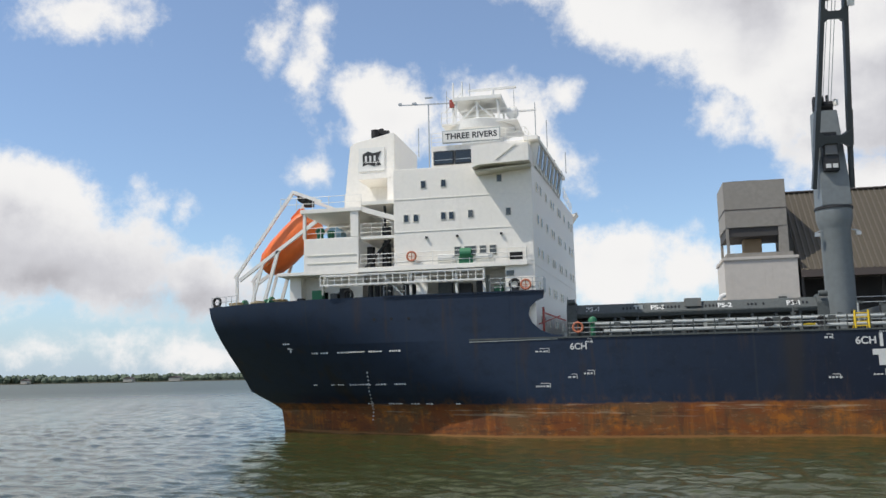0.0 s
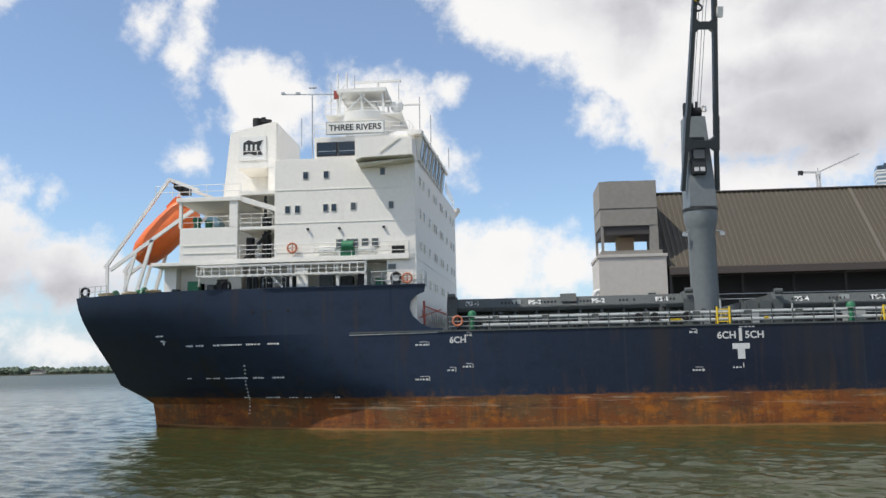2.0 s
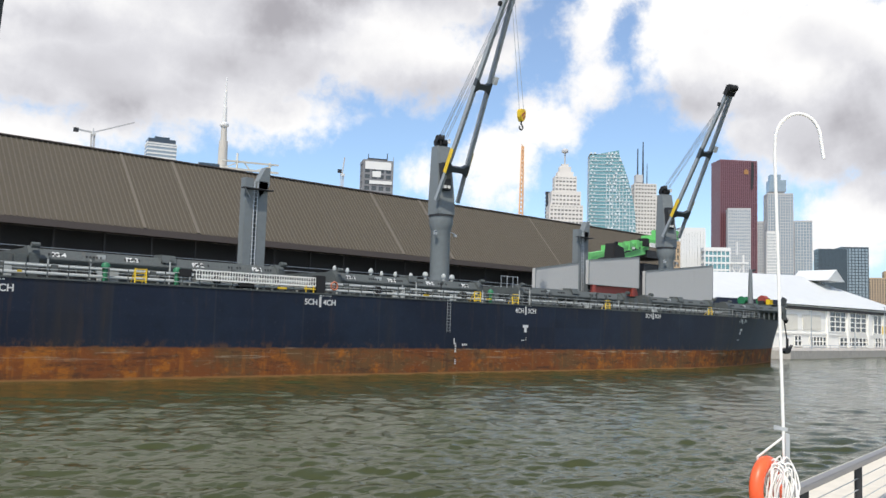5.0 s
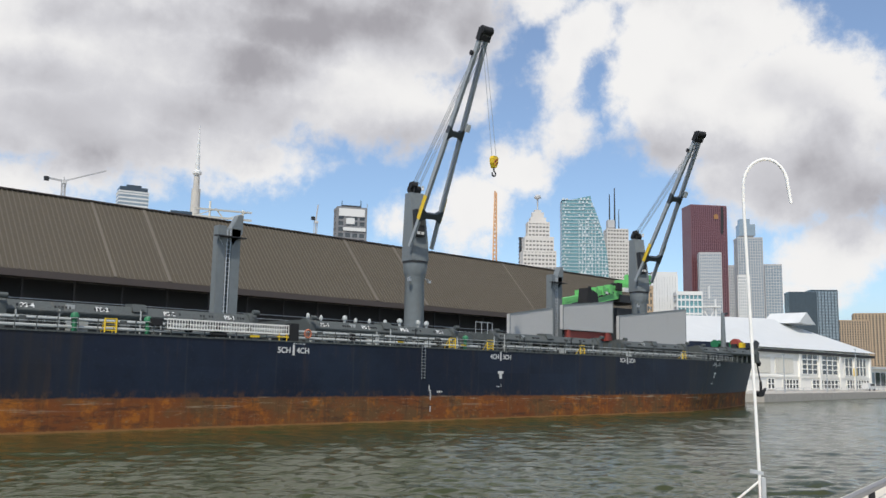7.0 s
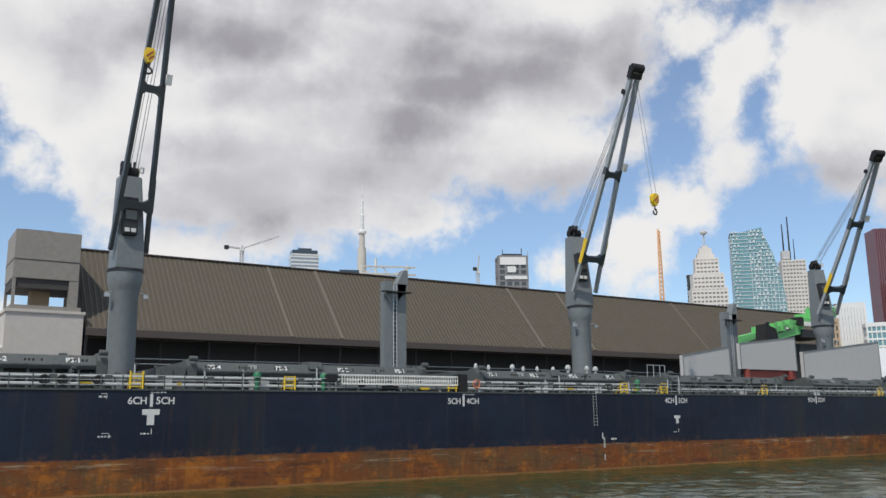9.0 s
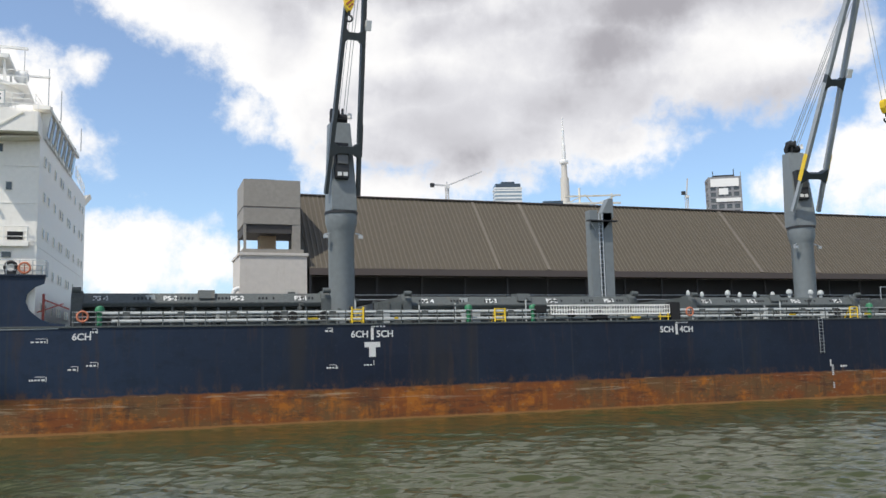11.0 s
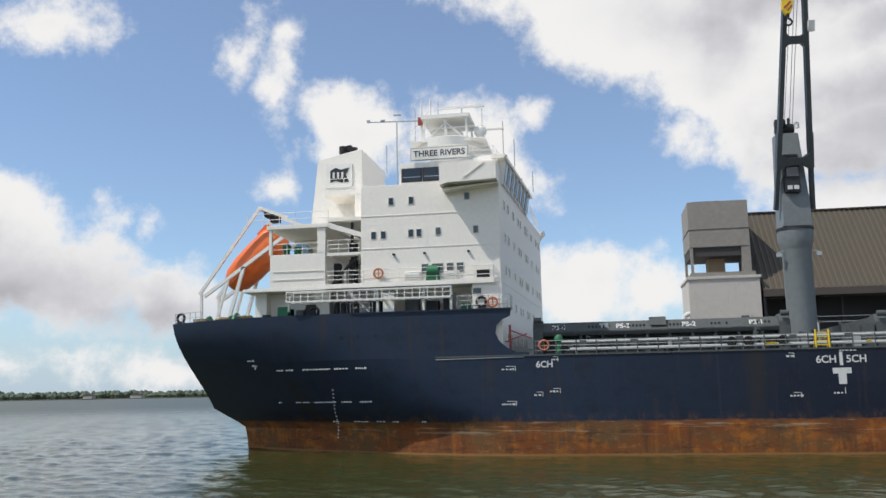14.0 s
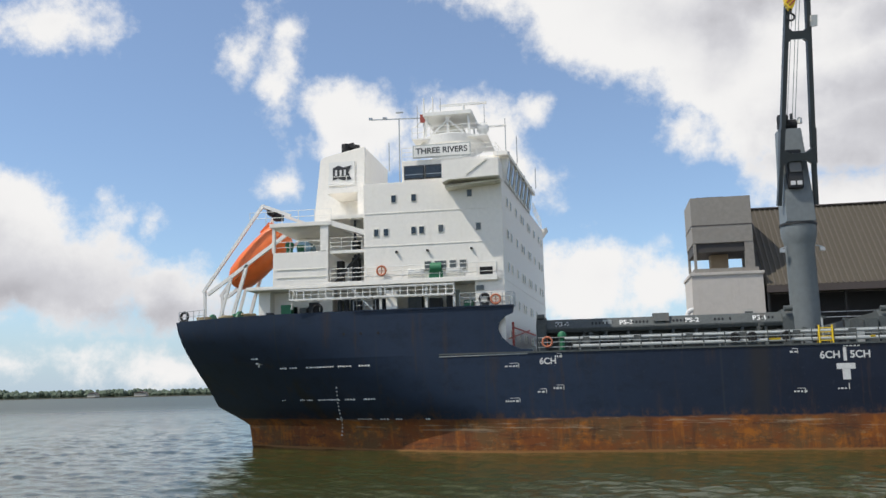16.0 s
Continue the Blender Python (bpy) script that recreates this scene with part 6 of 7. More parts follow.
part("hawse_pipe", pieces((beam, (154.1, 77.0, 8.9), (155.9, 76.9, 7.2), 0.6, 0.8)), BLACK, anc, bevel=0.1)
part("shank", pieces((beam, (156.3, 77.0, 4.2), (156.3, 77.0, 1.9), 0.35, 0.4)), BLACK, anc)
part("flukes", pieces((slab, [(154.9, 1.5), (155.9, 1.3), (156.9, 1.5), (158.1, 3.0), (157.3, 2.5), (156.3, 2.2), (155.3, 2.4), (154.4, 2.0)], 76.7, 77.3, "y")), BLACK, anc, bevel=0.05)

# crane hooks
hook_block((69.6, 64.8, 28.1), TIP2, CR2)
h1 = jib1(16.9, 1.0, 0.0)
hook_block((h1.x + 0.25, h1.y - 0.7, h1.z), jib1(28.6, 0.3, -0.5), CR1)

# ---- hull markings ----
YM = Y0 - 0.012


def side_y(x, z):
    """Just outside the near side of the hull."""
    return MID - breadth(x, z) - 0.015


def flat_mark(x, z, w, h):
    y = side_y(x, z)
    return part("hull_mark", piece(quad_box, x - w / 2, x + w / 2, y - 0.008, y + 0.012, z - h / 2, z + h / 2), MARK, ship)


def mark_word(text, x, z, size=0.72):
    lettering("hull_letters", text, size, pose(x, side_y(x, z) - 0.004, z, 90, 0, 0), ship)


def small_writing(x, z, w, h=0.17):
    h *= 0.68
    """Lines too small to read: a row of short bars."""
    random.seed(int(x * 31 + z * 7))
    at_x = x
    while at_x < x + w - 0.12:
        step = random.uniform(0.14, 0.34)
        hh = h * random.uniform(0.7, 1.15)
        flat_mark(at_x + step / 2, z, step * 0.66, hh)
        at_x += step


def bracket_mark(x, z, w, up=1):
    flat_mark(x + w / 2, z, 0.05, 0.4)


mark_word("6CH", -3.9, 6.5, 0.66)
for a, b, x, z in (("6CH", "5CH", 17.05, 6.4), ("5CH", "4CH", 44.75, 6.42), ("4CH", "3CH", 72.35, 6.55), ("3CH", "2CH", 97.0, 6.7), ("2CH", "1CH", 121.8, 6.7)):
    mark_word(a, x - 1.0, z)
    mark_word(b, x + 1.02, z)
    flat_mark(x, z + 0.05, 0.22, 0.95)
    small_writing(x - 0.1, z + 0.62, 1.2, 0.14)
for x, z, w in ((17.05, 5.6, 1.25), (72.35, 4.85, 0.9), (121.8, 5.35, 0.9)):
    flat_mark(x, z, w, w * 0.33)
    flat_mark(x, z - w * 0.45, w * 0.42, w * 0.6)
    bracket_mark(x + 0.05, z - 1.4, 0.1)
    small_writing(x - 0.7, z - 1.55, 0.6)
for x, z, w in ((13.3, 6.7, 0.6), (13.4, 3.9, 0.8), (-3.4, 6.85, 0.5), (-3.6, 4.5, 0.8), (-4.8, 4.25, 0.7), (-7.2, 6.2, 1.1), (-7.2, 3.6, 1.1)):
    small_writing(x, z, w, 0.19)
    flat_mark(x + w, z + 0.05, 0.045, 0.34)
    flat_mark(x + w * 0.65, z + 0.22, w * 0.6, 0.04)
for x, w in ((-25.9, 0.6), (-25.0, 0.8), (-23.4, 2.6), (-20.5, 1.1), (-18.7, 1.1)):
    small_writing(x, 6.55, w, 0.19)
for x, w in ((-26.8, 0.5), (-24.9, 0.6), (-24.2, 0.7), (-23.0, 2.2), (-20.4, 1.0), (-18.7, 1.1)):
    small_writing(x, 3.95, w, 0.19)
for x, w in ((-21.8, 0.6), (-19.7, 1.2), (-17.6, 0.7), (-16.2, 0.6), (-13.6, 0.5)):
    small_writing(x, 2.35, w, 0.16)
flat_mark(-27.9, 7.0, 0.12, 0.62)
flat_mark(-27.9, 7.0, 0.55, 0.14)
small_writing(-28.6, 7.4, 0.6)
for i in range(14):
    flat_mark(-20.95 - 0.045 * i, 4.9 - i * 0.30, 0.13, 0.10)
for i in range(9):
    flat_mark(61.7, 2.0 + i * 0.17 if i < 6 else 1.2 - 0.2 * (i - 6), 0.2, 0.1)
small_writing(62.6, 2.75, 0.9, 0.3)
flat_mark(61.5, 3.1, 0.12, 0.6)
pl = thing("pilot_ladder", (60.6, Y0 - 0.1, 4.0), "rope pilot ladder hanging down the ship's side", "ladder")
for s in (-0.22, 0.22):
    part("side_rope", piece(rod, (60.6 + s, Y0 - 0.07, 4.0), (60.6 + s, Y0 - 0.07, 7.6), 0.02), RAIL, pl)
stp = finish("ladder_step", piece(quad_box, -0.26, 0.26, Y0 - 0.12, Y0 - 0.02, -0.02, 0.02), RAIL)
for i in range(11):
    shared("ladder_step", stp, pl, Matrix.Translation((60.6, 0, 4.15 + i * 0.31)))
part("weld_line", pieces((beam, (-12.2, Y0 - 0.02, 7.05), (-5.4, Y0 - 0.02, 7.12), 0.05, 0.06)), PIPE, ship)
part("scupper", pieces((rod, (-19.8, side_y(-19.8, 9) - 0.02, 9.05), (-19.8, side_y(-19.8, 9) + 0.1, 9.05), 0.12), (rod, (-18.4, side_y(-18.4, 9) - 0.02, 9.05), (-18.4, side_y(-18.4, 9) + 0.1, 9.05), 0.12), (rod, (-17.0, side_y(-17, 9) - 0.02, 9.05), (-17.0, side_y(-17, 9) + 0.1, 9.05), 0.12)), BLACK, ship)

# ---- far shore ----
random.seed(5)
wood = bmesh.new()
for i in range(1500):
    u = random.random()
    x = -2250 + 1660 * u
    y = 1165 + 190 * u + random.uniform(0, 90)
    high = (22 - 9 * u) * random.uniform(0.65, 1.15) * (0.8 + 0.35 * noise.noise((x * 0.012, 0, 3)))
    r = random.uniform(3.5, 7.5)
    base = 1.2 + max(0, high - 2 * r)
    n = 7
    rows = [[wood.verts.new((x + r * s * random.uniform(0.75, 1.2) * math.cos(2 * math.pi * k / n), y + r * s * math.sin(2 * math.pi * k / n), base + (high + 1.2 - base) * h)) for k in range(n)] for s, h in ((0.75, 0.0), (1.0, 0.45), (0.55, 0.85))]
    tip = wood.verts.new((x, y, high + 1.2))
    for a, b in zip(rows, rows[1:]):
        for k in range(n):
            wood.faces.new((a[k], a[(k + 1) % n], b[(k + 1) % n], b[k]))
    for k in range(n):
        wood.faces.new((rows[-1][k], rows[-1][(k + 1) % n], tip))
solo("far_trees", wood, LEAF, "low line of dark green trees on the far shore", "trees", kind="stuff")
for i, (x, w) in enumerate(((-1120, 22), (-1085, 14), (-1390, 18), (-820, 16), (-740, 20), (-1000, 12))):
    y = 1160 + 190 * (x + 2250) / 1660 - 8
    b = thing("shore_house", (x, y, 1.2), "small pale house by the water on the far shore", "house", "shore houses")
    part("wall", piece(quad_box, x - w / 2, x + w / 2, y - 5, y + 5, 1.2, 6.2), TOWER_STONE, b)
    part("roof", piece(slab, [(x - w / 2 - 1, 6.2), (x + w / 2 + 1, 6.2), (x, 9.2)], y - 6, y + 6, "y"), SHED_TRIM, b)

# ---- the city ----
TOWER_DARK = surface("raw_concrete_frame", (0.20, 0.20, 0.205), 0.8, vary=0.15, grain=0.2)

def facing(x, y, twist=0.0):
    """A frame at (x, y) whose front looks back at the promenade, turned by twist degrees."""
    return Matrix.Translation((x, y, 0)) @ Matrix.Rotation(-math.atan2(x, y) + radians(twist), 4, "Z")


def put(ob, m):
    ob.data.transform(m)
    ob.data.update()
    return ob


def office_tower(label, x0, x1, y, top, wall, pane, storey=4.0, bays=8, twist=12, deep=0.7, band=0.35, mull=0.5, crown=0.0, base=1.55, group="city towers"):
    """A tower with a glazed core, a spandrel band at every storey and upright piers on its two seen sides."""
    xc = (x0 + x1) / 2
    far = math.hypot(xc, y)
    full = far * (math.atan2(x1, y) - math.atan2(x0, y))
    tw = radians(abs(twist))
    w = full / (math.cos(tw) + deep * math.sin(tw))
    d = w * deep
    m = facing(xc, y, twist)
    t = thing("office_tower", (xc, y, base), label, "skyscraper", group)
    put(part("core", piece(quad_box, -w / 2, w / 2, -d / 2, d / 2, base, top), pane, t), m)
    n = int((top - base) / storey)
    me = finish("floor_band", pieces((quad_box, -w / 2 - 0.3, w / 2 + 0.3, -d / 2 - 0.3, d / 2 + 0.3, 0, storey * band)), wall)
    for i in range(max(0, n - 46), n + 1):
        shared("floor_band", me, t, Matrix.Translation((0, 0, base + i * storey)) @ m)
    pw = w / bays * mull * 0.5
    if mull:
        pm = finish("pier", pieces((quad_box, -pw, pw, -0.45, 0.2, base, top)), wall)
        for i in range(bays + 1):
            shared("pier", pm, t, m @ Matrix.Translation((-w / 2 + w * i / bays, -d / 2, 0)))
            s = 1 if twist > 0 else -1
            shared("pier", pm, t, m @ Matrix.Translation((-s * w / 2, -d / 2 + d * i / bays, 0)) @ Matrix.Rotation(radians(90), 4, "Z"))
    put(part("parapet", pieces((quad_box, -w / 2 - 0.4, w / 2 + 0.4, -d / 2 - 0.4, d / 2 + 0.4, top, top + 1.6 + crown)), wall, t), m)
    return t, m, w, d


# stepped pale stone tower with a crown and a round beacon
office_tower("pale stone stepped tower, lower wing", 571, 621, 500, 112, TOWER_PALE, PANE_HAZE, 3.6, 9, 10, band=0.55, mull=0.3)
office_tower("pale stone stepped tower, middle step", 581, 625, 506, 126, TOWER_PALE, PANE_HAZE, 3.6, 8, 10, band=0.55, mull=0.3)
t, m, w, d = office_tower("pale stone stepped tower with a round beacon on top", 591, 624, 510, 141, TOWER_PALE, PANE_HAZE, 3.6, 6, 10, band=0.55, mull=0.3)
put(part("crown", pieces((quad_box, -w * 0.38, w * 0.38, -d * 0.36, d * 0.36, 141, 147), (quad_box, -w * 0.28, w * 0.28, -d * 0.24, d * 0.24, 147, 152), (quad_box, -w * 0.16, w * 0.16, -d * 0.2, d * 0.2, 152, 154.5)), TOWER_PALE, t), m)
put(part("beacon", pieces((rod, (0, 0, 154), (0, 0, 165), 0.7), (lathe, (0, 0, 164.5), [(0.5, 0), (2.9, 1.0), (3.2, 2.6), (2.4, 4.2), (0.4, 5.0)], 14)), TOWER_GREY, t), m)
office_tower("dark slim tower between pale ones", 616, 630, 540, 132, DARK, DARK_GLASS, 3.6, 3, 5, mull=0.0)

# curved teal glass tower
ct = thing("curved_glass_tower", (665, 500, 1.55), "teal glass residential tower with a sweeping curved edge", "skyscraper", "city towers")
m = facing(665, 500, 6)
far = math.hypot(665, 500)
wl, wr = -far * (math.atan2(665, 500) - math.atan2(629.5, 500)), far * (math.atan2(702, 500) - math.atan2(665, 500))
edge = lambda z: wr - (wr - wl) * 0.42 * max(0.0, (z - 96) / 78) ** 2.0
outline = [(wl, 1.55), (wr, 1.55)] + [(edge(96 + 8 * i), 96 + 8 * i) for i in range(10)] + [(edge(170), 173.5), (wl, 168)]
put(part("core", piece(slab, outline, -11, 11, "y"), TEAL_GLASS, ct), m)
split = wl + (wr - wl) * 0.36
random.seed(8)
for i in range(52):
    z = 6 + i * 3.2
    if z < 60:
        continue
    r = edge(z) if z > 96 else wr
    put(part("floor_band", pieces((quad_box, wl - 0.3, r + 0.25, -11.35, 11.3, z, z + 0.55)), TOWER_MIST, ct), m)
    x = split + 1.4 * (i % 2)
    while x + 1.6 < r - 0.6:
        if random.random() < 0.6:
            put(part("balcony", piece(quad_box, x, x + random.uniform(0.8, 2.2), -11.75, -11.2, z + 0.2, z + 2.2), TOWER_MIST, ct), m)
        x += 3.4
    for k in range(1 + i % 2):
        put(part("balcony", piece(quad_box, wl + 0.6 + k * 3.3 + 0.9 * (i % 3), wl + 2.2 + k * 3.3 + 0.9 * (i % 3), -11.6, -11.2, z + 0.3, z + 1.9), TOWER_MIST, ct), m)
random.seed(8)
for i in range(9):
    x = split + (wr - split) * i / 9
    top_z = 168 - 62 * (i / 9) ** 1.6
    put(part("pier", pieces((quad_box, x, x + 0.45, -11.95, -11.2, 1.55, min(top_z, 150))), TOWER_MIST, ct), m)

t, m, w, d = office_tower("pale ribbed concrete tower with roof masts", 703, 745, 505, 149, TOWER_PALE, PANE_HAZE, 3.6, 7, 14, band=0.55, mull=0.3)
put(part("roof_mast", pieces((rod, (-w * 0.3, 0, 150), (-w * 0.3, 0, 187), 0.9, 0.5), (rod, (-w * 0.05, 0, 150), (-w * 0.05, 0, 194), 1.0, 0.5), (rod, (w * 0.15, 0, 150), (w * 0.15, 0, 172), 0.6, 0.3)), DARK, t), m)
put(part("roof_plant", pieces((quad_box, -w * 0.42, -w * 0.1, -d * 0.3, d * 0.3, 152, 160)), TOWER_GREY, t), m)
office_tower("pale ribbed tower, lower step", 703, 757, 503, 137, TOWER_PALE, PANE_HAZE, 3.6, 9, 14, band=0.55, mull=0.3)
office_tower("grey concrete tower behind the ribbed one", 748, 796, 560, 150, TOWER_GREY, TOWER_GREY, 4.0, 8, 10, band=0.4)
t, m, w, d = office_tower("tall maroon granite office tower", 841, 939, 500, 196, MAROON, MAROON_GLASS, 4.0, 18, 24, deep=0.6, band=0.12, mull=0.55)
put(part("roof_notch", pieces((slab, [(-1.5, 165), (1.0, 165), (2.4, 184), (1.6, 196), (-0.8, 196)], -d / 2 - 0.9, -d / 2 - 0.4, "y")), DARK, t), m @ Matrix.Translation((w * 0.36, 0, 0)))
put(part("sign", pieces((slab, [(-2.5, 182), (2.5, 182), (2.5, 186), (0, 188), (-2.5, 186)], -d / 2 - 1.0, -d / 2 - 0.5, "y")), surface("dull_gold_sign", (0.34, 0.17, 0.06), 0.5), t), m @ Matrix.Translation((w * 0.2, 0, 0)))
office_tower("pale grey glass tower with fine grid", 838, 889, 480, 138, TOWER_GREY, BLUE_GLASS, 3.4, 12, 8, band=0.3, mull=0.4)
office_tower("blue-grey slim residential tower", 990, 1014, 530, 142, TOWER_GREY, BLUE_GLASS, 3.4, 5, 8)
t, m, w, d = office_tower("tall blue-grey glass tower with stepped top", 957, 1030, 500, 172, TOWER_GREY, BLUE_GLASS, 3.5, 10, 14, band=0.25, mull=0.3)
put(part("upper_step", pieces((quad_box, -w * 0.42, w * 0.25, -d * 0.4, d * 0.4, 176, 190), (quad_box, -w * 0.36, w * 0.05, -d * 0.3, d * 0.3, 190, 197)), BLUE_GLASS, t), m)
office_tower("white ribbed slab tower downtown", 905, 935, 470, 118, TOWER_WHITE, BLUE_GLASS, 3.4, 6, 8)
office_tower("plain blue-grey slab tower", 1030, 1082, 500, 146, TOWER_GREY, BLUE_GLASS, 3.6, 6, 10, band=0.2, mull=0.2)
office_tower("low dark glass office block", 1042, 1135, 480, 112, DARK_GLASS, DARK_GLASS, 4.0, 8, 14, band=0.2, mull=0.2)
office_tower("dark glass office block with a set-back top", 1126, 1228, 490, 122, DARK_GLASS, BLUE_GLASS, 4.0, 8, 18, band=0.2, mull=0.2)
office_tower("grey glass tower with dark bands", 1470, 1640, 500, 192, TOWER_GREY, DARK_GLASS, 3.6, 10, 10)
office_tower("tan masonry block behind the terminal", 1290, 1420, 520, 92, BRICK_FAR, DARK_GLASS, 3.6, 12, 10)
office_tower("brown masonry block behind the terminal", 1400, 1620, 540, 112, BRICK_FAR, PANE_GREY, 3.6, 14, 6)
office_tower("teal glass block with white frame", 329, 352, 200, 40, TOWER_WHITE, TEAL_GLASS, 3.0, 6, 10, band=0.25, mull=0.2)
t, m, w, d = office_tower("white ribbed office block near water", 334, 356, 215, 50, TOWER_WHITE, PANE_GREY, 3.0, 9, 8, band=0.15, mull=0.9)
office_tower("tan stone block beside the ribbed one", 318, 331, 212, 42, BRICK_FAR, PANE_GREY, 3.0, 5, 10)
office_tower("blue-grey slab behind the deck crane", 306, 320, 230, 45, BLUE_GLASS, BLUE_GLASS, 3.2, 4, 10, mull=0.0)
sig = thing("white_signal_mast", (359, 200, 1.55), "white braced ship-like mast with platforms", "mast")
m = facing(359, 200)
put(part("lattice", pieces((quad_box, -3.6, -2.8, -1, 1, 1.55, 42), (quad_box, 2.2, 3.0, -1, 1, 1.55, 40), (quad_box, -4, 4, -1.5, 1.5, 30, 30.8), (quad_box, -4.4, 4.8, -1.5, 1.5, 36, 36.8), (quad_box, -3, 5.5, -1.5, 1.5, 25, 25.8), (beam, (-3, 0, 25), (2.6, 0, 36), 0.6, 0.6), (beam, (2.6, 0, 25), (-3, 0, 36), 0.6, 0.6)), TOWER_WHITE, sig), m)
put(part("pole", pieces((rod, (0, 0, 40), (0, 0, 46), 0.4)), TOWER_WHITE, sig), m)

# condominium under construction, seen over the shed roof
t, m, w, d = office_tower("unfinished grey concrete tower wrapped in scaffolding", 295, 318, 400, 97, TOWER_DARK, PANE_GREY, 3.4, 4, 10, band=0.3, mull=0.3)
put(part("wrap_panel", pieces((quad_box, -w * 0.46, w * 0.46, -d / 2 - 0.8, -d / 2 - 0.4, 93, 97.5), (quad_box, -w * 0.2, w * 0.1, -d / 2 - 0.9, -d / 2 - 0.5, 88.5, 92), (quad_box, -w * 0.3, w * 0.5, -d / 2 - 0.9, -d / 2 - 0.5, 84.5, 86.5)), TOWER_WHITE, t), m)
put(part("core_top", pieces((quad_box, -w * 0.34, w * 0.36, -d * 0.3, d * 0.3, 97, 100), (rod, (-w * 0.3, 0, 100), (-w * 0.3, 0, 103), 0.2), (rod, (w * 0.38, 0, 97), (w * 0.38, 0, 104), 0.25)), DARK, t), m)
put(part("scaffold", pieces((beam, (-w * 0.62, -d / 2, 75), (-w * 0.62, -d / 2, 84), 0.3, 0.3), (beam, (-w * 0.56, -d / 2, 75), (-w * 0.56, -d / 2, 82), 0.3, 0.3), (beam, (w * 0.54, -d / 2, 70), (w * 0.54, -d / 2, 101), 0.3, 0.3)), RAIL, t), m)
t, m, w, d = office_tower("pale glass office tower with a dark top", 376, 412, 900, 189, TOWER_WHITE, BLUE_GLASS, 4.2, 8, 8, band=0.4, mull=0.0)
put(part("dark_top", pieces((quad_box, -w * 0.48, w * 0.46, -d * 0.48, d * 0.48, 190, 195), (quad_box, -w * 0.25, w * 0.25, -d * 0.4, d * 0.4, 195, 197.5)), DARK_GLASS, t), m)
office_tower("flat dark block behind the shed ridge", 253, 268, 520, 103, DARK_GLASS, DARK_GLASS, 4.0, 4, 6, mull=0.0)

# tall concrete broadcasting tower
cn = thing("broadcast_tower", (780, 1500, 1.55), "slender pale concrete broadcasting tower with a white antenna", "tower")
part("shaft", piece(lathe, (780, 1500, 1.55), [(22, 0), (13, 130), (9.5, 260), (8.2, 340)], 12), TOWER_STONE, cn, smooth=40)
part("upper_shaft", piece(lathe, (780, 1500, 341), [(6.0, 0), (5.2, 30)], 12), TOWER_STONE, cn)
part("sky_pod", piece(lathe, (780, 1500, 368), [(5.2, 0), (8.6, 3), (8.6, 7), (5, 10)], 16), TOWER_WHITE, cn, smooth=40)
part("antenna", piece(lathe, (780, 1500, 378), [(4.2, 0), (3.8, 30), (2.6, 32), (2.4, 60), (1.2, 62), (0.8, 88)], 10), TOWER_WHITE, cn, "white stepped antenna")
part("main_pod", piece(lathe, (780, 1500, 262), [(9, 0), (24, 6), (25, 14), (20, 20), (10, 26)], 24), TOWER_WHITE, cn, smooth=40)


def tower_crane(x, y, low, high, a, b, material, label):
    """Lattice mast with a long jib to b and a short counter jib to a."""
    c = thing("tower_crane", (x, y, low), label, "tower crane", "tower cranes")
    s = y * 0.0016
    mast_bm = bmesh.new()
    for i, j in ((-1, -1), (1, -1), (1, 1), (-1, 1)):
        beam(mast_bm, (x + i * s, y + j * s, 1.55), (x + i * s, y + j * s, high), s * 0.5, s * 0.5)
    k = low
    while k < high - 2 * s:
        beam(mast_bm, (x - s, y - s, k), (x + s, y - s, k + 2 * s), s * 0.35, s * 0.35)
        k += 2 * s
    part("mast", mast_bm, material, c)
    if b:
        jb = bmesh.new()
        beam(jb, (x, y, high), (x + b[0], y, high + b[1]), s * 0.9, s * 0.9)
        beam(jb, (x, y, high), (x + a[0], y, high + a[1]), s * 1.1, s * 1.2)
        rod(jb, (x, y, high), (x, y, high + 3 * s), s * 0.4)
        part("jib", jb, material, c)
        part("counterweight", piece(quad_box, x + a[0] - 2 * s, x + a[0] + s, y - s, y + s, high + a[1] - 2 * s, high + a[1] + s), DARK, c)
        part("cab", piece(quad_box, x - 1.5 * s, x + 1.5 * s, y - 2 * s, y, high - 2 * s, high), TOWER_WHITE, c)
    return c


tower_crane(249.6, 700, 120, 150, (-13, 0.5), (33, 14), TOWER_GREY, "grey tower crane over the city")
tower_crane(353, 500, 90, 109, (-2, 2), (1.5, 12), TOWER_GREY, "small distant tower crane with a raised jib")
oc = thing("lattice_boom", (647, 600, 1.55), "tall orange lattice boom of a far crane", "crane")
ob_bm = bmesh.new()
for i in (-1, 1):
    beam(ob_bm, (646.5 + i * 5.0, 600, 1.55), (647.5 + i * 1.2, 600, 190), 1.1, 1.1)
for i in range(26):
    z = 80 + i * 4.3
    half = 5.0 - 3.8 * (z / 190)
    beam(ob_bm, (647 - half, 600, z), (647 + half, 600, z + 4.3), 0.5, 0.5)
    beam(ob_bm, (647 + half, 600, z), (647 - half, 600, z + 4.3), 0.5, 0.5)
part("boom", ob_bm, ORANGE_STEEL, oc)
low = thing("low_block", (667, 640, 1.55), "low pale building behind the shed roof", "building")
part("wall", piece(quad_box, 640, 692, 640, 660, 1.55, 117), TOWER_STONE, low)
for i in range(9):
    part("window", piece(quad_box, 642 + i * 5.4, 645.5 + i * 5.4, 639.6, 640, 108, 113), PANE_GREY, low)
conv = thing("roof_conveyor", (59.3, 114, 26.3), "cream steel conveyor gantry on the shed ridge", "conveyor")
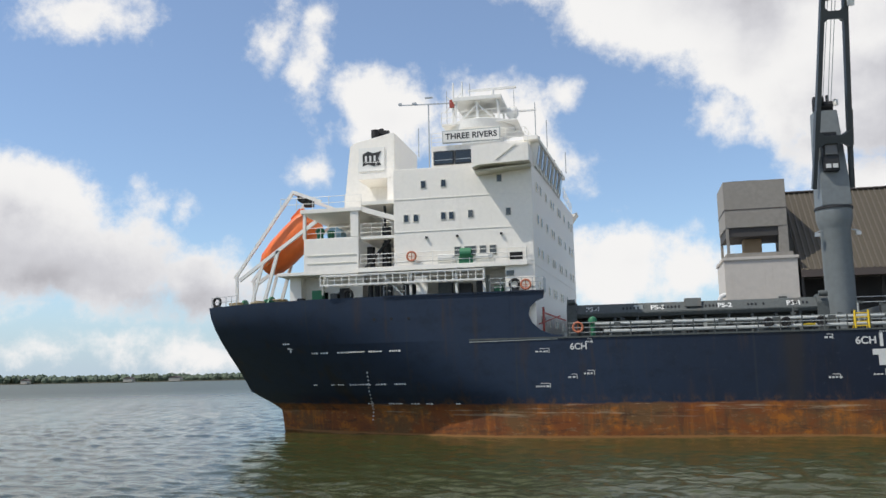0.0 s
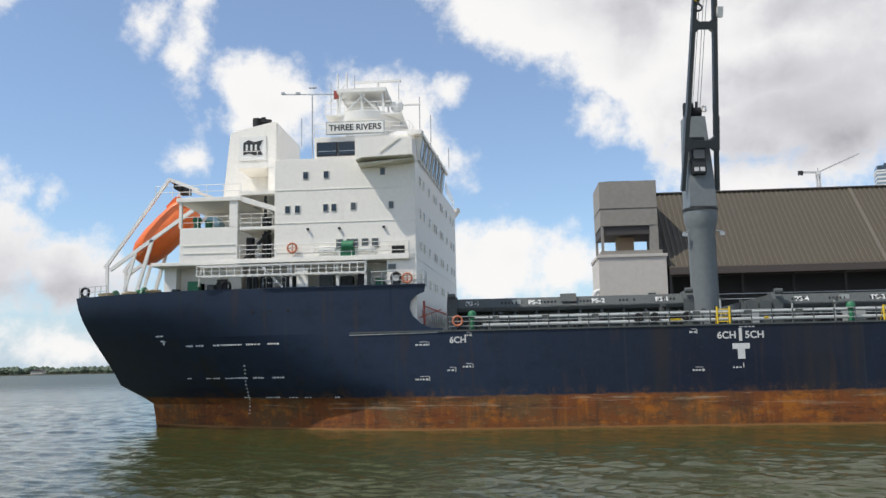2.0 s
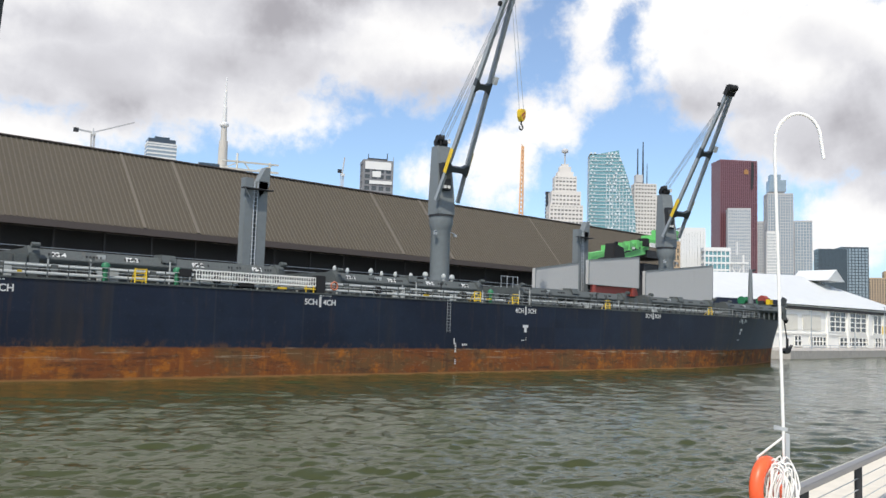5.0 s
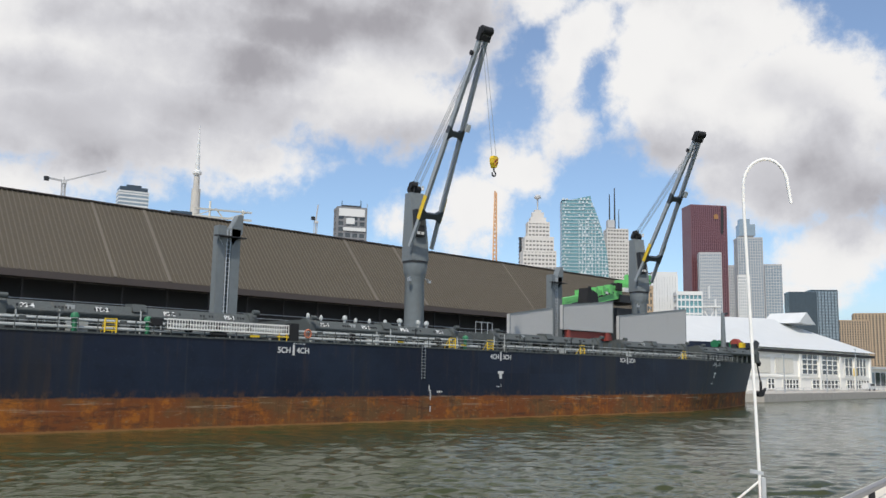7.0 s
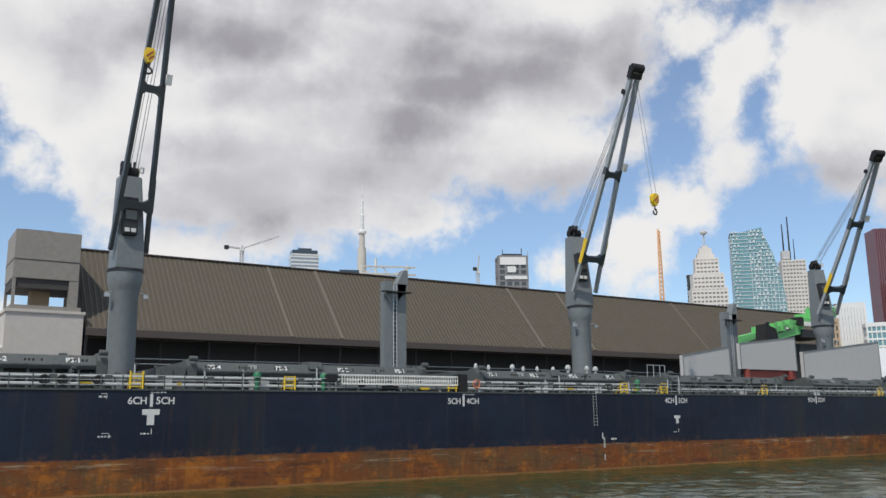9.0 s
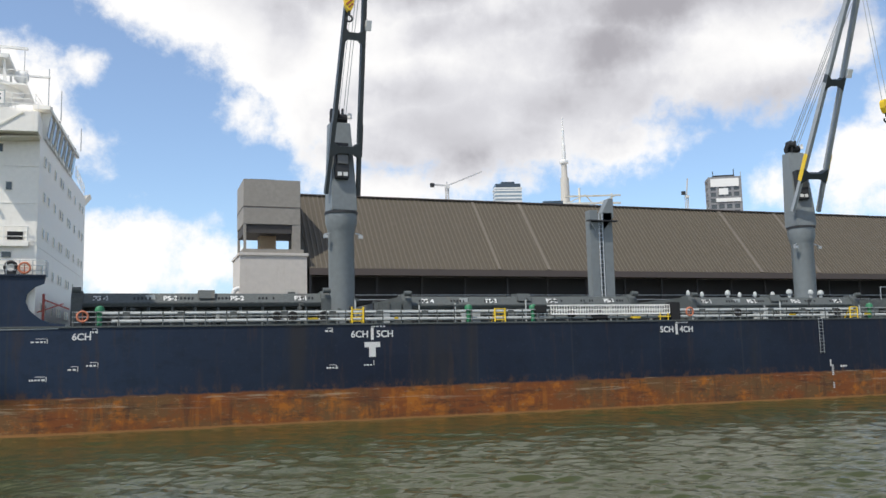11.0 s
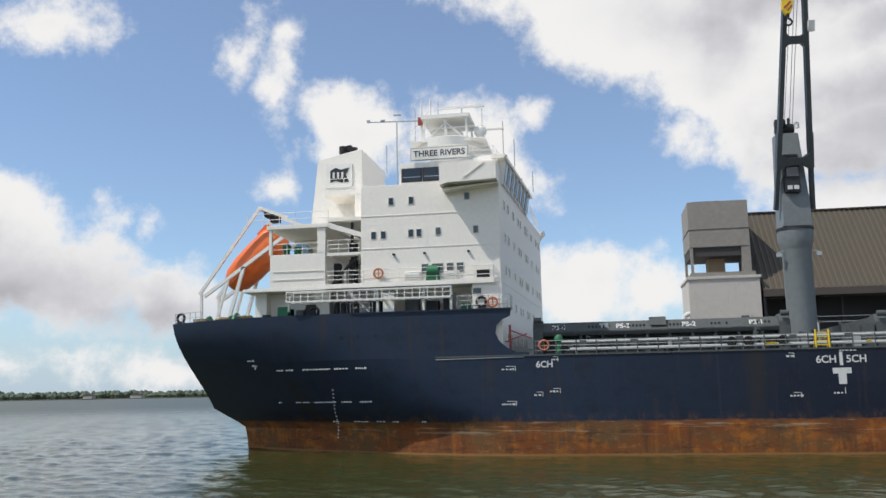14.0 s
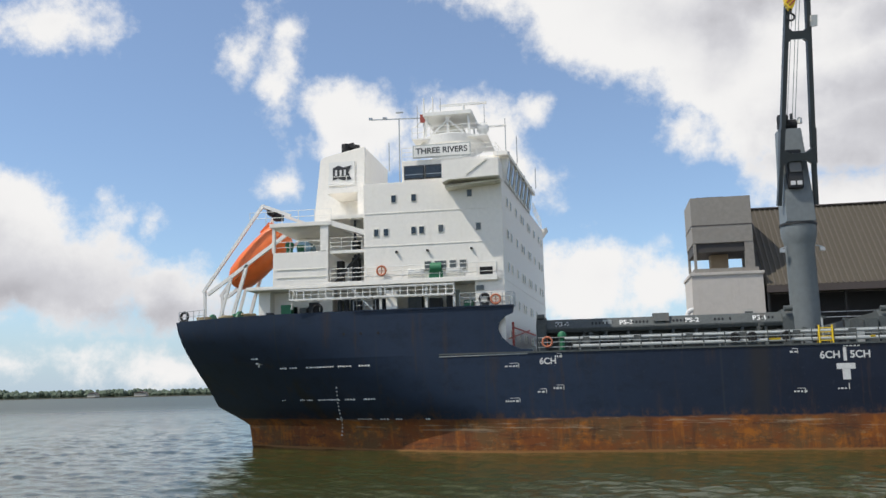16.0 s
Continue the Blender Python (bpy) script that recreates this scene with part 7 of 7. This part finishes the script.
part("truss", pieces((beam, (59.3, 114.3, 27.6), (68.8, 114.3, 28.2), 0.25, 0.25), (beam, (59.3, 114.3, 26.5), (68.8, 114.3, 27.0), 0.3, 0.3), (beam, (59.3, 114.3, 26.4), (62.8, 114.3, 28.0), 0.15, 0.15), (beam, (64.3, 114.3, 26.4), (62.8, 114.3, 28.0), 0.15, 0.15), (beam, (64.3, 114.3, 26.6), (68.3, 114.3, 28.2), 0.15, 0.15)), CREAM, conv)
part("leg", piece(beam, (61.8, 114.3, 26.2), (61.8, 114.3, 29.0), 0.25, 0.25), CREAM, conv)
part("leg", piece(beam, (67.3, 114.3, 26.2), (67.3, 114.3, 28.4), 0.25, 0.25), CREAM, conv)

# ---- terminal across the basin ----
term = thing("harbour_terminal", (250, 112, 1.55), "white harbour terminal with a broad pale hipped roof", "terminal")
TX0, TX1, TY = 186.0, 300.0, 110.0
part("wall", pieces((quad_box, TX0, TX1, TY, TY + 34, 1.55, 13.2)), TERMINAL_WHITE, term, "white rendered wall")
rf2 = bmesh.new()
ev = [rf2.verts.new(p) for p in ((TX0 - 4, TY - 1.2, 13.0), (TX1 + 2, TY - 1.2, 13.5), (TX1 + 4, TY + 38, 13.6), (TX0 - 6, TY + 38, 12.9))]
rg = [rf2.verts.new(p) for p in ((TX0 + 26, TY + 17, 21.6), (TX1 - 34, TY + 17, 23.6))]
for f in ((ev[0], ev[1], rg[1], rg[0]), (ev[1], ev[2], rg[1]), (ev[2], ev[3], rg[0], rg[1]), (ev[3], ev[0], rg[0])):
    rf2.faces.new(f)
rf2.faces.new(ev[::-1])
part("roof", rf2, TERMINAL_ROOF, term, "pale hipped metal roof")
part("roof_lantern", pieces((slab, [(266, 22.0), (278, 22.0), (272, 25.6)], TY + 8, TY + 20, "y")), TERMINAL_ROOF, term, "small gabled roof lantern")
# the eave's shadow on the wall, drawn as a dark strip
part("eave_shade_strip", pieces((quad_box, TX0 - 4, TX1 + 3, TY - 0.6, TY - 0.1, 11.9, 12.7)), SHED_DARK, term, "dark strip painted in for the shadow below the eave")


def big_window(x0, x1, z0, z1, cols, rows):
    w = part("window", pieces((quad_box, x0, x1, TY - 0.12, TY + 0.05, z0, z1)), DARK_GLASS, term, "dark gridded window")
    for i in range(cols + 1):
        x = x0 + (x1 - x0) * i / cols
        part("mullion", piece(quad_box, x - 0.16, x + 0.16, TY - 0.3, TY - 0.1, z0, z1), TERMINAL_WHITE, w)
    for i in range(rows + 1):
        z = z0 + (z1 - z0) * i / rows
        part("transom", piece(quad_box, x0, x1, TY - 0.28, TY - 0.1, z - 0.13, z + 0.13), TERMINAL_WHITE, w)


big_window(248.5, 259.0, 6.2, 11.9, 3, 4)
big_window(262.0, 273.5, 6.2, 11.9, 3, 4)
big_window(279.0, 285.0, 6.0, 11.6, 2, 2)
big_window(288.0, 296.0, 6.0, 11.6, 3, 2)
big_window(236.0, 246.0, 2.0, 4.6, 5, 2)
big_window(227.0, 231.0, 2.0, 4.8, 2, 2)
big_window(255.0, 276.0, 2.0, 4.6, 8, 2)
big_window(280.0, 298.0, 2.0, 4.8, 8, 2)
part("string_course", pieces((quad_box, TX0, TX1, TY - 0.3, TY, 5.2, 5.6)), TERMINAL_WHITE, term)
for x in (218.0, 232.0):
    part("wall_panel", piece(quad_box, x, x + 11, TY - 0.15, TY, 6.4, 10.6), CREAM, term)
for x in (247.0, 260.5, 275.0, 286.5, 299.2):
    part("pilaster", piece(quad_box, x - 0.6, x + 0.6, TY - 0.5, TY, 1.55, 12.8), TERMINAL_WHITE, term)
part("yellow_sign", piece(quad_box, 285.2, 288.0, TY - 0.4, TY - 0.1, 6.0, 8.4), YELLOW, term)
ann = thing("glazed_annexe", (330, 116, 1.55), "low white glazed annexe beside the terminal", "building")
part("wall", piece(quad_box, 303, 372, 112, 130, 1.55, 8.6), TERMINAL_WHITE, ann)
part("roof", piece(quad_box, 301, 374, 110.5, 131, 8.6, 9.3), TERMINAL_ROOF, ann)
for i in range(14):
    part("window", piece(quad_box, 305 + i * 4.8, 308.6 + i * 4.8, 111.8, 112.05, 3.0, 7.4), DARK_GLASS if i % 3 else BLUE_GLASS, ann)
frail = thing("quay_fence", (250, 98, 1.55), "thin railing along the far quay edge", "railing")
railing(frail, [(190, 90.0, 1.55), (290, 99.5, 1.55), (420, 112.0, 1.55)], 1.1, 2, 6.0, 0.05, RAIL)
for x, y, h in ((205, 95, 9), (262, 100, 12), (238, 98.5, 7), (318, 104, 9)):
    lp = thing("street_lamp", (x, y, 1.55), "slim grey lamp post on the far quay", "lamp post", "lamp posts")
    part("post", piece(rod, (x, y, 1.55), (x, y, 1.55 + h), 0.14, 0.09), RAIL, lp)
    part("head", piece(quad_box, x - 0.6, x + 0.2, y - 0.15, y + 0.15, 1.5 + h, 1.7 + h), RAIL, lp)
van = thing("parked_van", (282, 104, 1.55), "white van parked on the far quay", "van")
part("body", piece(slab, [(279.2, 2.0), (285.2, 2.0), (285.2, 3.0), (284.2, 3.9), (279.2, 4.0)], 103.2, 105.1, "y"), TOWER_WHITE, van, bevel=0.12)
part("window", piece(slab, [(281.0, 3.05), (284.7, 3.05), (284.1, 3.75), (281.0, 3.75)], 103.15, 103.22, "y"), PANE, van)
for x in (280.3, 284.1):
    part("wheel", piece(rod, (x, 103.1, 1.93), (x, 103.4, 1.93), 0.38, 0.38, 12), BLACK, van)


def tree(x, y, z, high, seed):
    random.seed(seed)
    t = thing("tree", (x, y, z), "small green leafy street tree on the far quay", "tree", "quay trees")
    part("trunk", pieces((rod, (x, y, z), (x, y, z + high * 0.5), 0.22, 0.12), (rod, (x, y, z + high * 0.4), (x + 0.9, y, z + high * 0.7), 0.1, 0.04), (rod, (x, y, z + high * 0.4), (x - 0.8, y + 0.4, z + high * 0.75), 0.1, 0.04)), WOODY, t)
    cr = bmesh.new()
    for i in range(420):
        a, b, r = random.uniform(0, 6.28), random.uniform(-1, 1), random.random() ** 0.4
        p = Vector((x + high * 0.30 * r * math.cos(a) * math.sqrt(1 - b * b), y + high * 0.30 * r * math.sin(a) * math.sqrt(1 - b * b), z + high * 0.66 + high * 0.32 * r * b))
        q = Euler([random.uniform(0, 3) for _ in range(3)]).to_matrix()
        cr.faces.new([cr.verts.new(p + q @ Vector(c)) for c in ((-0.35, 0, 0), (0, -0.2, 0.06), (0.35, 0, 0), (0, 0.2, 0.06))])
    part("crown", cr, surface("leaf_green", (0.09, 0.16, 0.03), 0.7, vary=0.4, grain=1.0) if seed == 1 else bpy.data.materials["leaf_green"], t)


for i, (x, y, h) in enumerate(((318, 105, 6), (326, 106, 7), (335, 107, 6), (350, 109, 8), (365, 110, 7))):
    tree(x, y, 1.55, h, i + 1)

# ---- the promenade at hand ----
PZ = 1.72
EDGE = lambda x: 5.75 + (x - 11.5) * 0.1717
OUTER = lambda x: 8.25 + (x - 16.7) * 0.1717
pier = bmesh.new()
slab(pier, [(-60, OUTER(-60)), (90, OUTER(90)), (90, -80), (-60, -80)], -2.5, PZ, "z")
solo("promenade", pier, PAVE, "pale stone paved promenade at the water's edge", "promenade", kind="structure")
kerb = bmesh.new()
beam(kerb, (-60, OUTER(-60) - 0.15, PZ + 0.02), (90, OUTER(90) - 0.15, PZ + 0.02), 0.3, 0.08)
solo("kerb", kerb, PAVE, "concrete edge kerb of the promenade", "kerb", kind="structure")
fence = thing("promenade_railing", (15, EDGE(15), PZ), "grey steel promenade railing with thin wires", "railing")
def fence_at(x, h):
    return (x, EDGE(x) - 0.22, PZ + h)
part("handrail", piece(beam, fence_at(-50, 0.98), fence_at(85, 0.98), 0.16, 0.09), surface("dull_grey_rail", (0.24, 0.235, 0.23), 0.5, 0.3), fence, "dull grey flat handrail", bevel=0.015)
for h in (0.2, 0.38, 0.56, 0.74):
    part("wire", piece(rod, fence_at(-50, h), fence_at(85, h), 0.008, 0.008, 5), RAIL, fence)
pst = finish("post", piece(beam, (0, 0, 0), (0, 0, 0.95), 0.07, 0.10), DARK)
for i in range(45):
    x = -48.2 + i * 3.0
    shared("post", pst, fence, Matrix.Translation(fence_at(x, 0)))

sta = thing("lifebuoy_station", (10.35, 5.2, PZ), "lifebuoy station: white hooked pole, orange ring, coiled rope", "lifebuoy")
px_, py_ = 10.415, 5.13
vr = Vector((0.45, -0.89, 0))
lean = vr * -0.14
hookline = [(px_, py_, PZ), (px_ + lean.x, py_ + lean.y, 7.05)]
for i in range(1, 13):
    a = math.pi * i / 12
    c = Vector((px_, py_, 7.18)) + lean + vr * (0.27 * (1 - math.cos(a))) + Vector((0, 0, 0.36 * math.sin(a)))
    hookline.append(tuple(c))
hookline.append(tuple(Vector((px_, py_, 6.95)) + lean + vr * 0.57))
pole = bmesh.new()
tube(pole, hookline, 0.020, 8)
part("hook_pole", pole, WHITE_TRIM, sta, "long white boat hook pole with a curved end", smooth=60)
part("bracket", pieces((beam, (px_, py_, 3.6), tuple(Vector((px_, py_, 3.62)) - vr * 0.16), 0.05, 0.04), (beam, (px_ - 0.02, py_, PZ), (px_ - 0.02, py_, 3.55), 0.06, 0.05)), RAIL, sta)
rc = Vector((px_, py_, 2.88)) - vr * 0.25
rn = (vr * 0.93 + Vector((-0.89, -0.45, 0)) * 0.36).normalized()
part("ring", piece(torus, rc, rn, 0.30, 0.085, 32, 12), RING_ORANGE, sta, "bright orange lifebuoy ring", smooth=60)
tl = Vector((px_, py_, 3.55))
part("lanyard", pieces((rod, tl, rc + Vector((0, 0, 0.36)) - vr * 0.1, 0.014, 0.014, 6), (rod, rc + Vector((0, 0, 0.36)) - vr * 0.1, rc + Vector((0, 0, -0.2)) - vr * 0.02, 0.012, 0.012, 6)), ROPE, sta, "white grab line")
random.seed(21)
coil = bmesh.new()
for i in range(16):
    cx = rc + vr * (0.18 + random.uniform(-0.07, 0.09)) + Vector((-0.89, -0.45, 0)) * random.uniform(0.05, 0.16)
    hw, hh, zz = random.uniform(0.06, 0.13), random.uniform(0.24, 0.36), random.uniform(-0.1, 0.1)
    pts = []
    for k in range(17):
        a = 2 * math.pi * k / 16
        pts.append(cx + vr * (hw * math.cos(a) + 0.02 * math.sin(3 * a + i)) + Vector((0, 0, hh * math.sin(a) + zz)) + Vector((-0.89, -0.45, 0)) * 0.025 * math.cos(2 * a + i))
    tube(coil, pts, 0.011, 5)
part("rope_coil", coil, ROPE, sta, "tangled coil of white throwing rope")

# ---- pieces of the shed roof ----
slope = Vector((0, RIDGE_Y - EAVE_Y + 0.3, RIDGE_Z - EAVE_Z + 0.2))
rib = finish("roof_rib", piece(beam, (0, EAVE_Y - 0.3, EAVE_Z - 0.17), (0, RIDGE_Y - 0.1, RIDGE_Z - 0.08), 0.16, 0.16, (1, 0, 0)), ROOF_RIB)
count = int((SX1 - SX0) / 0.62)
for i in range(count):
    shared("roof_rib", rib, roof, Matrix.Translation((SX0 + 0.3 + i * 0.62, 0, 0)))
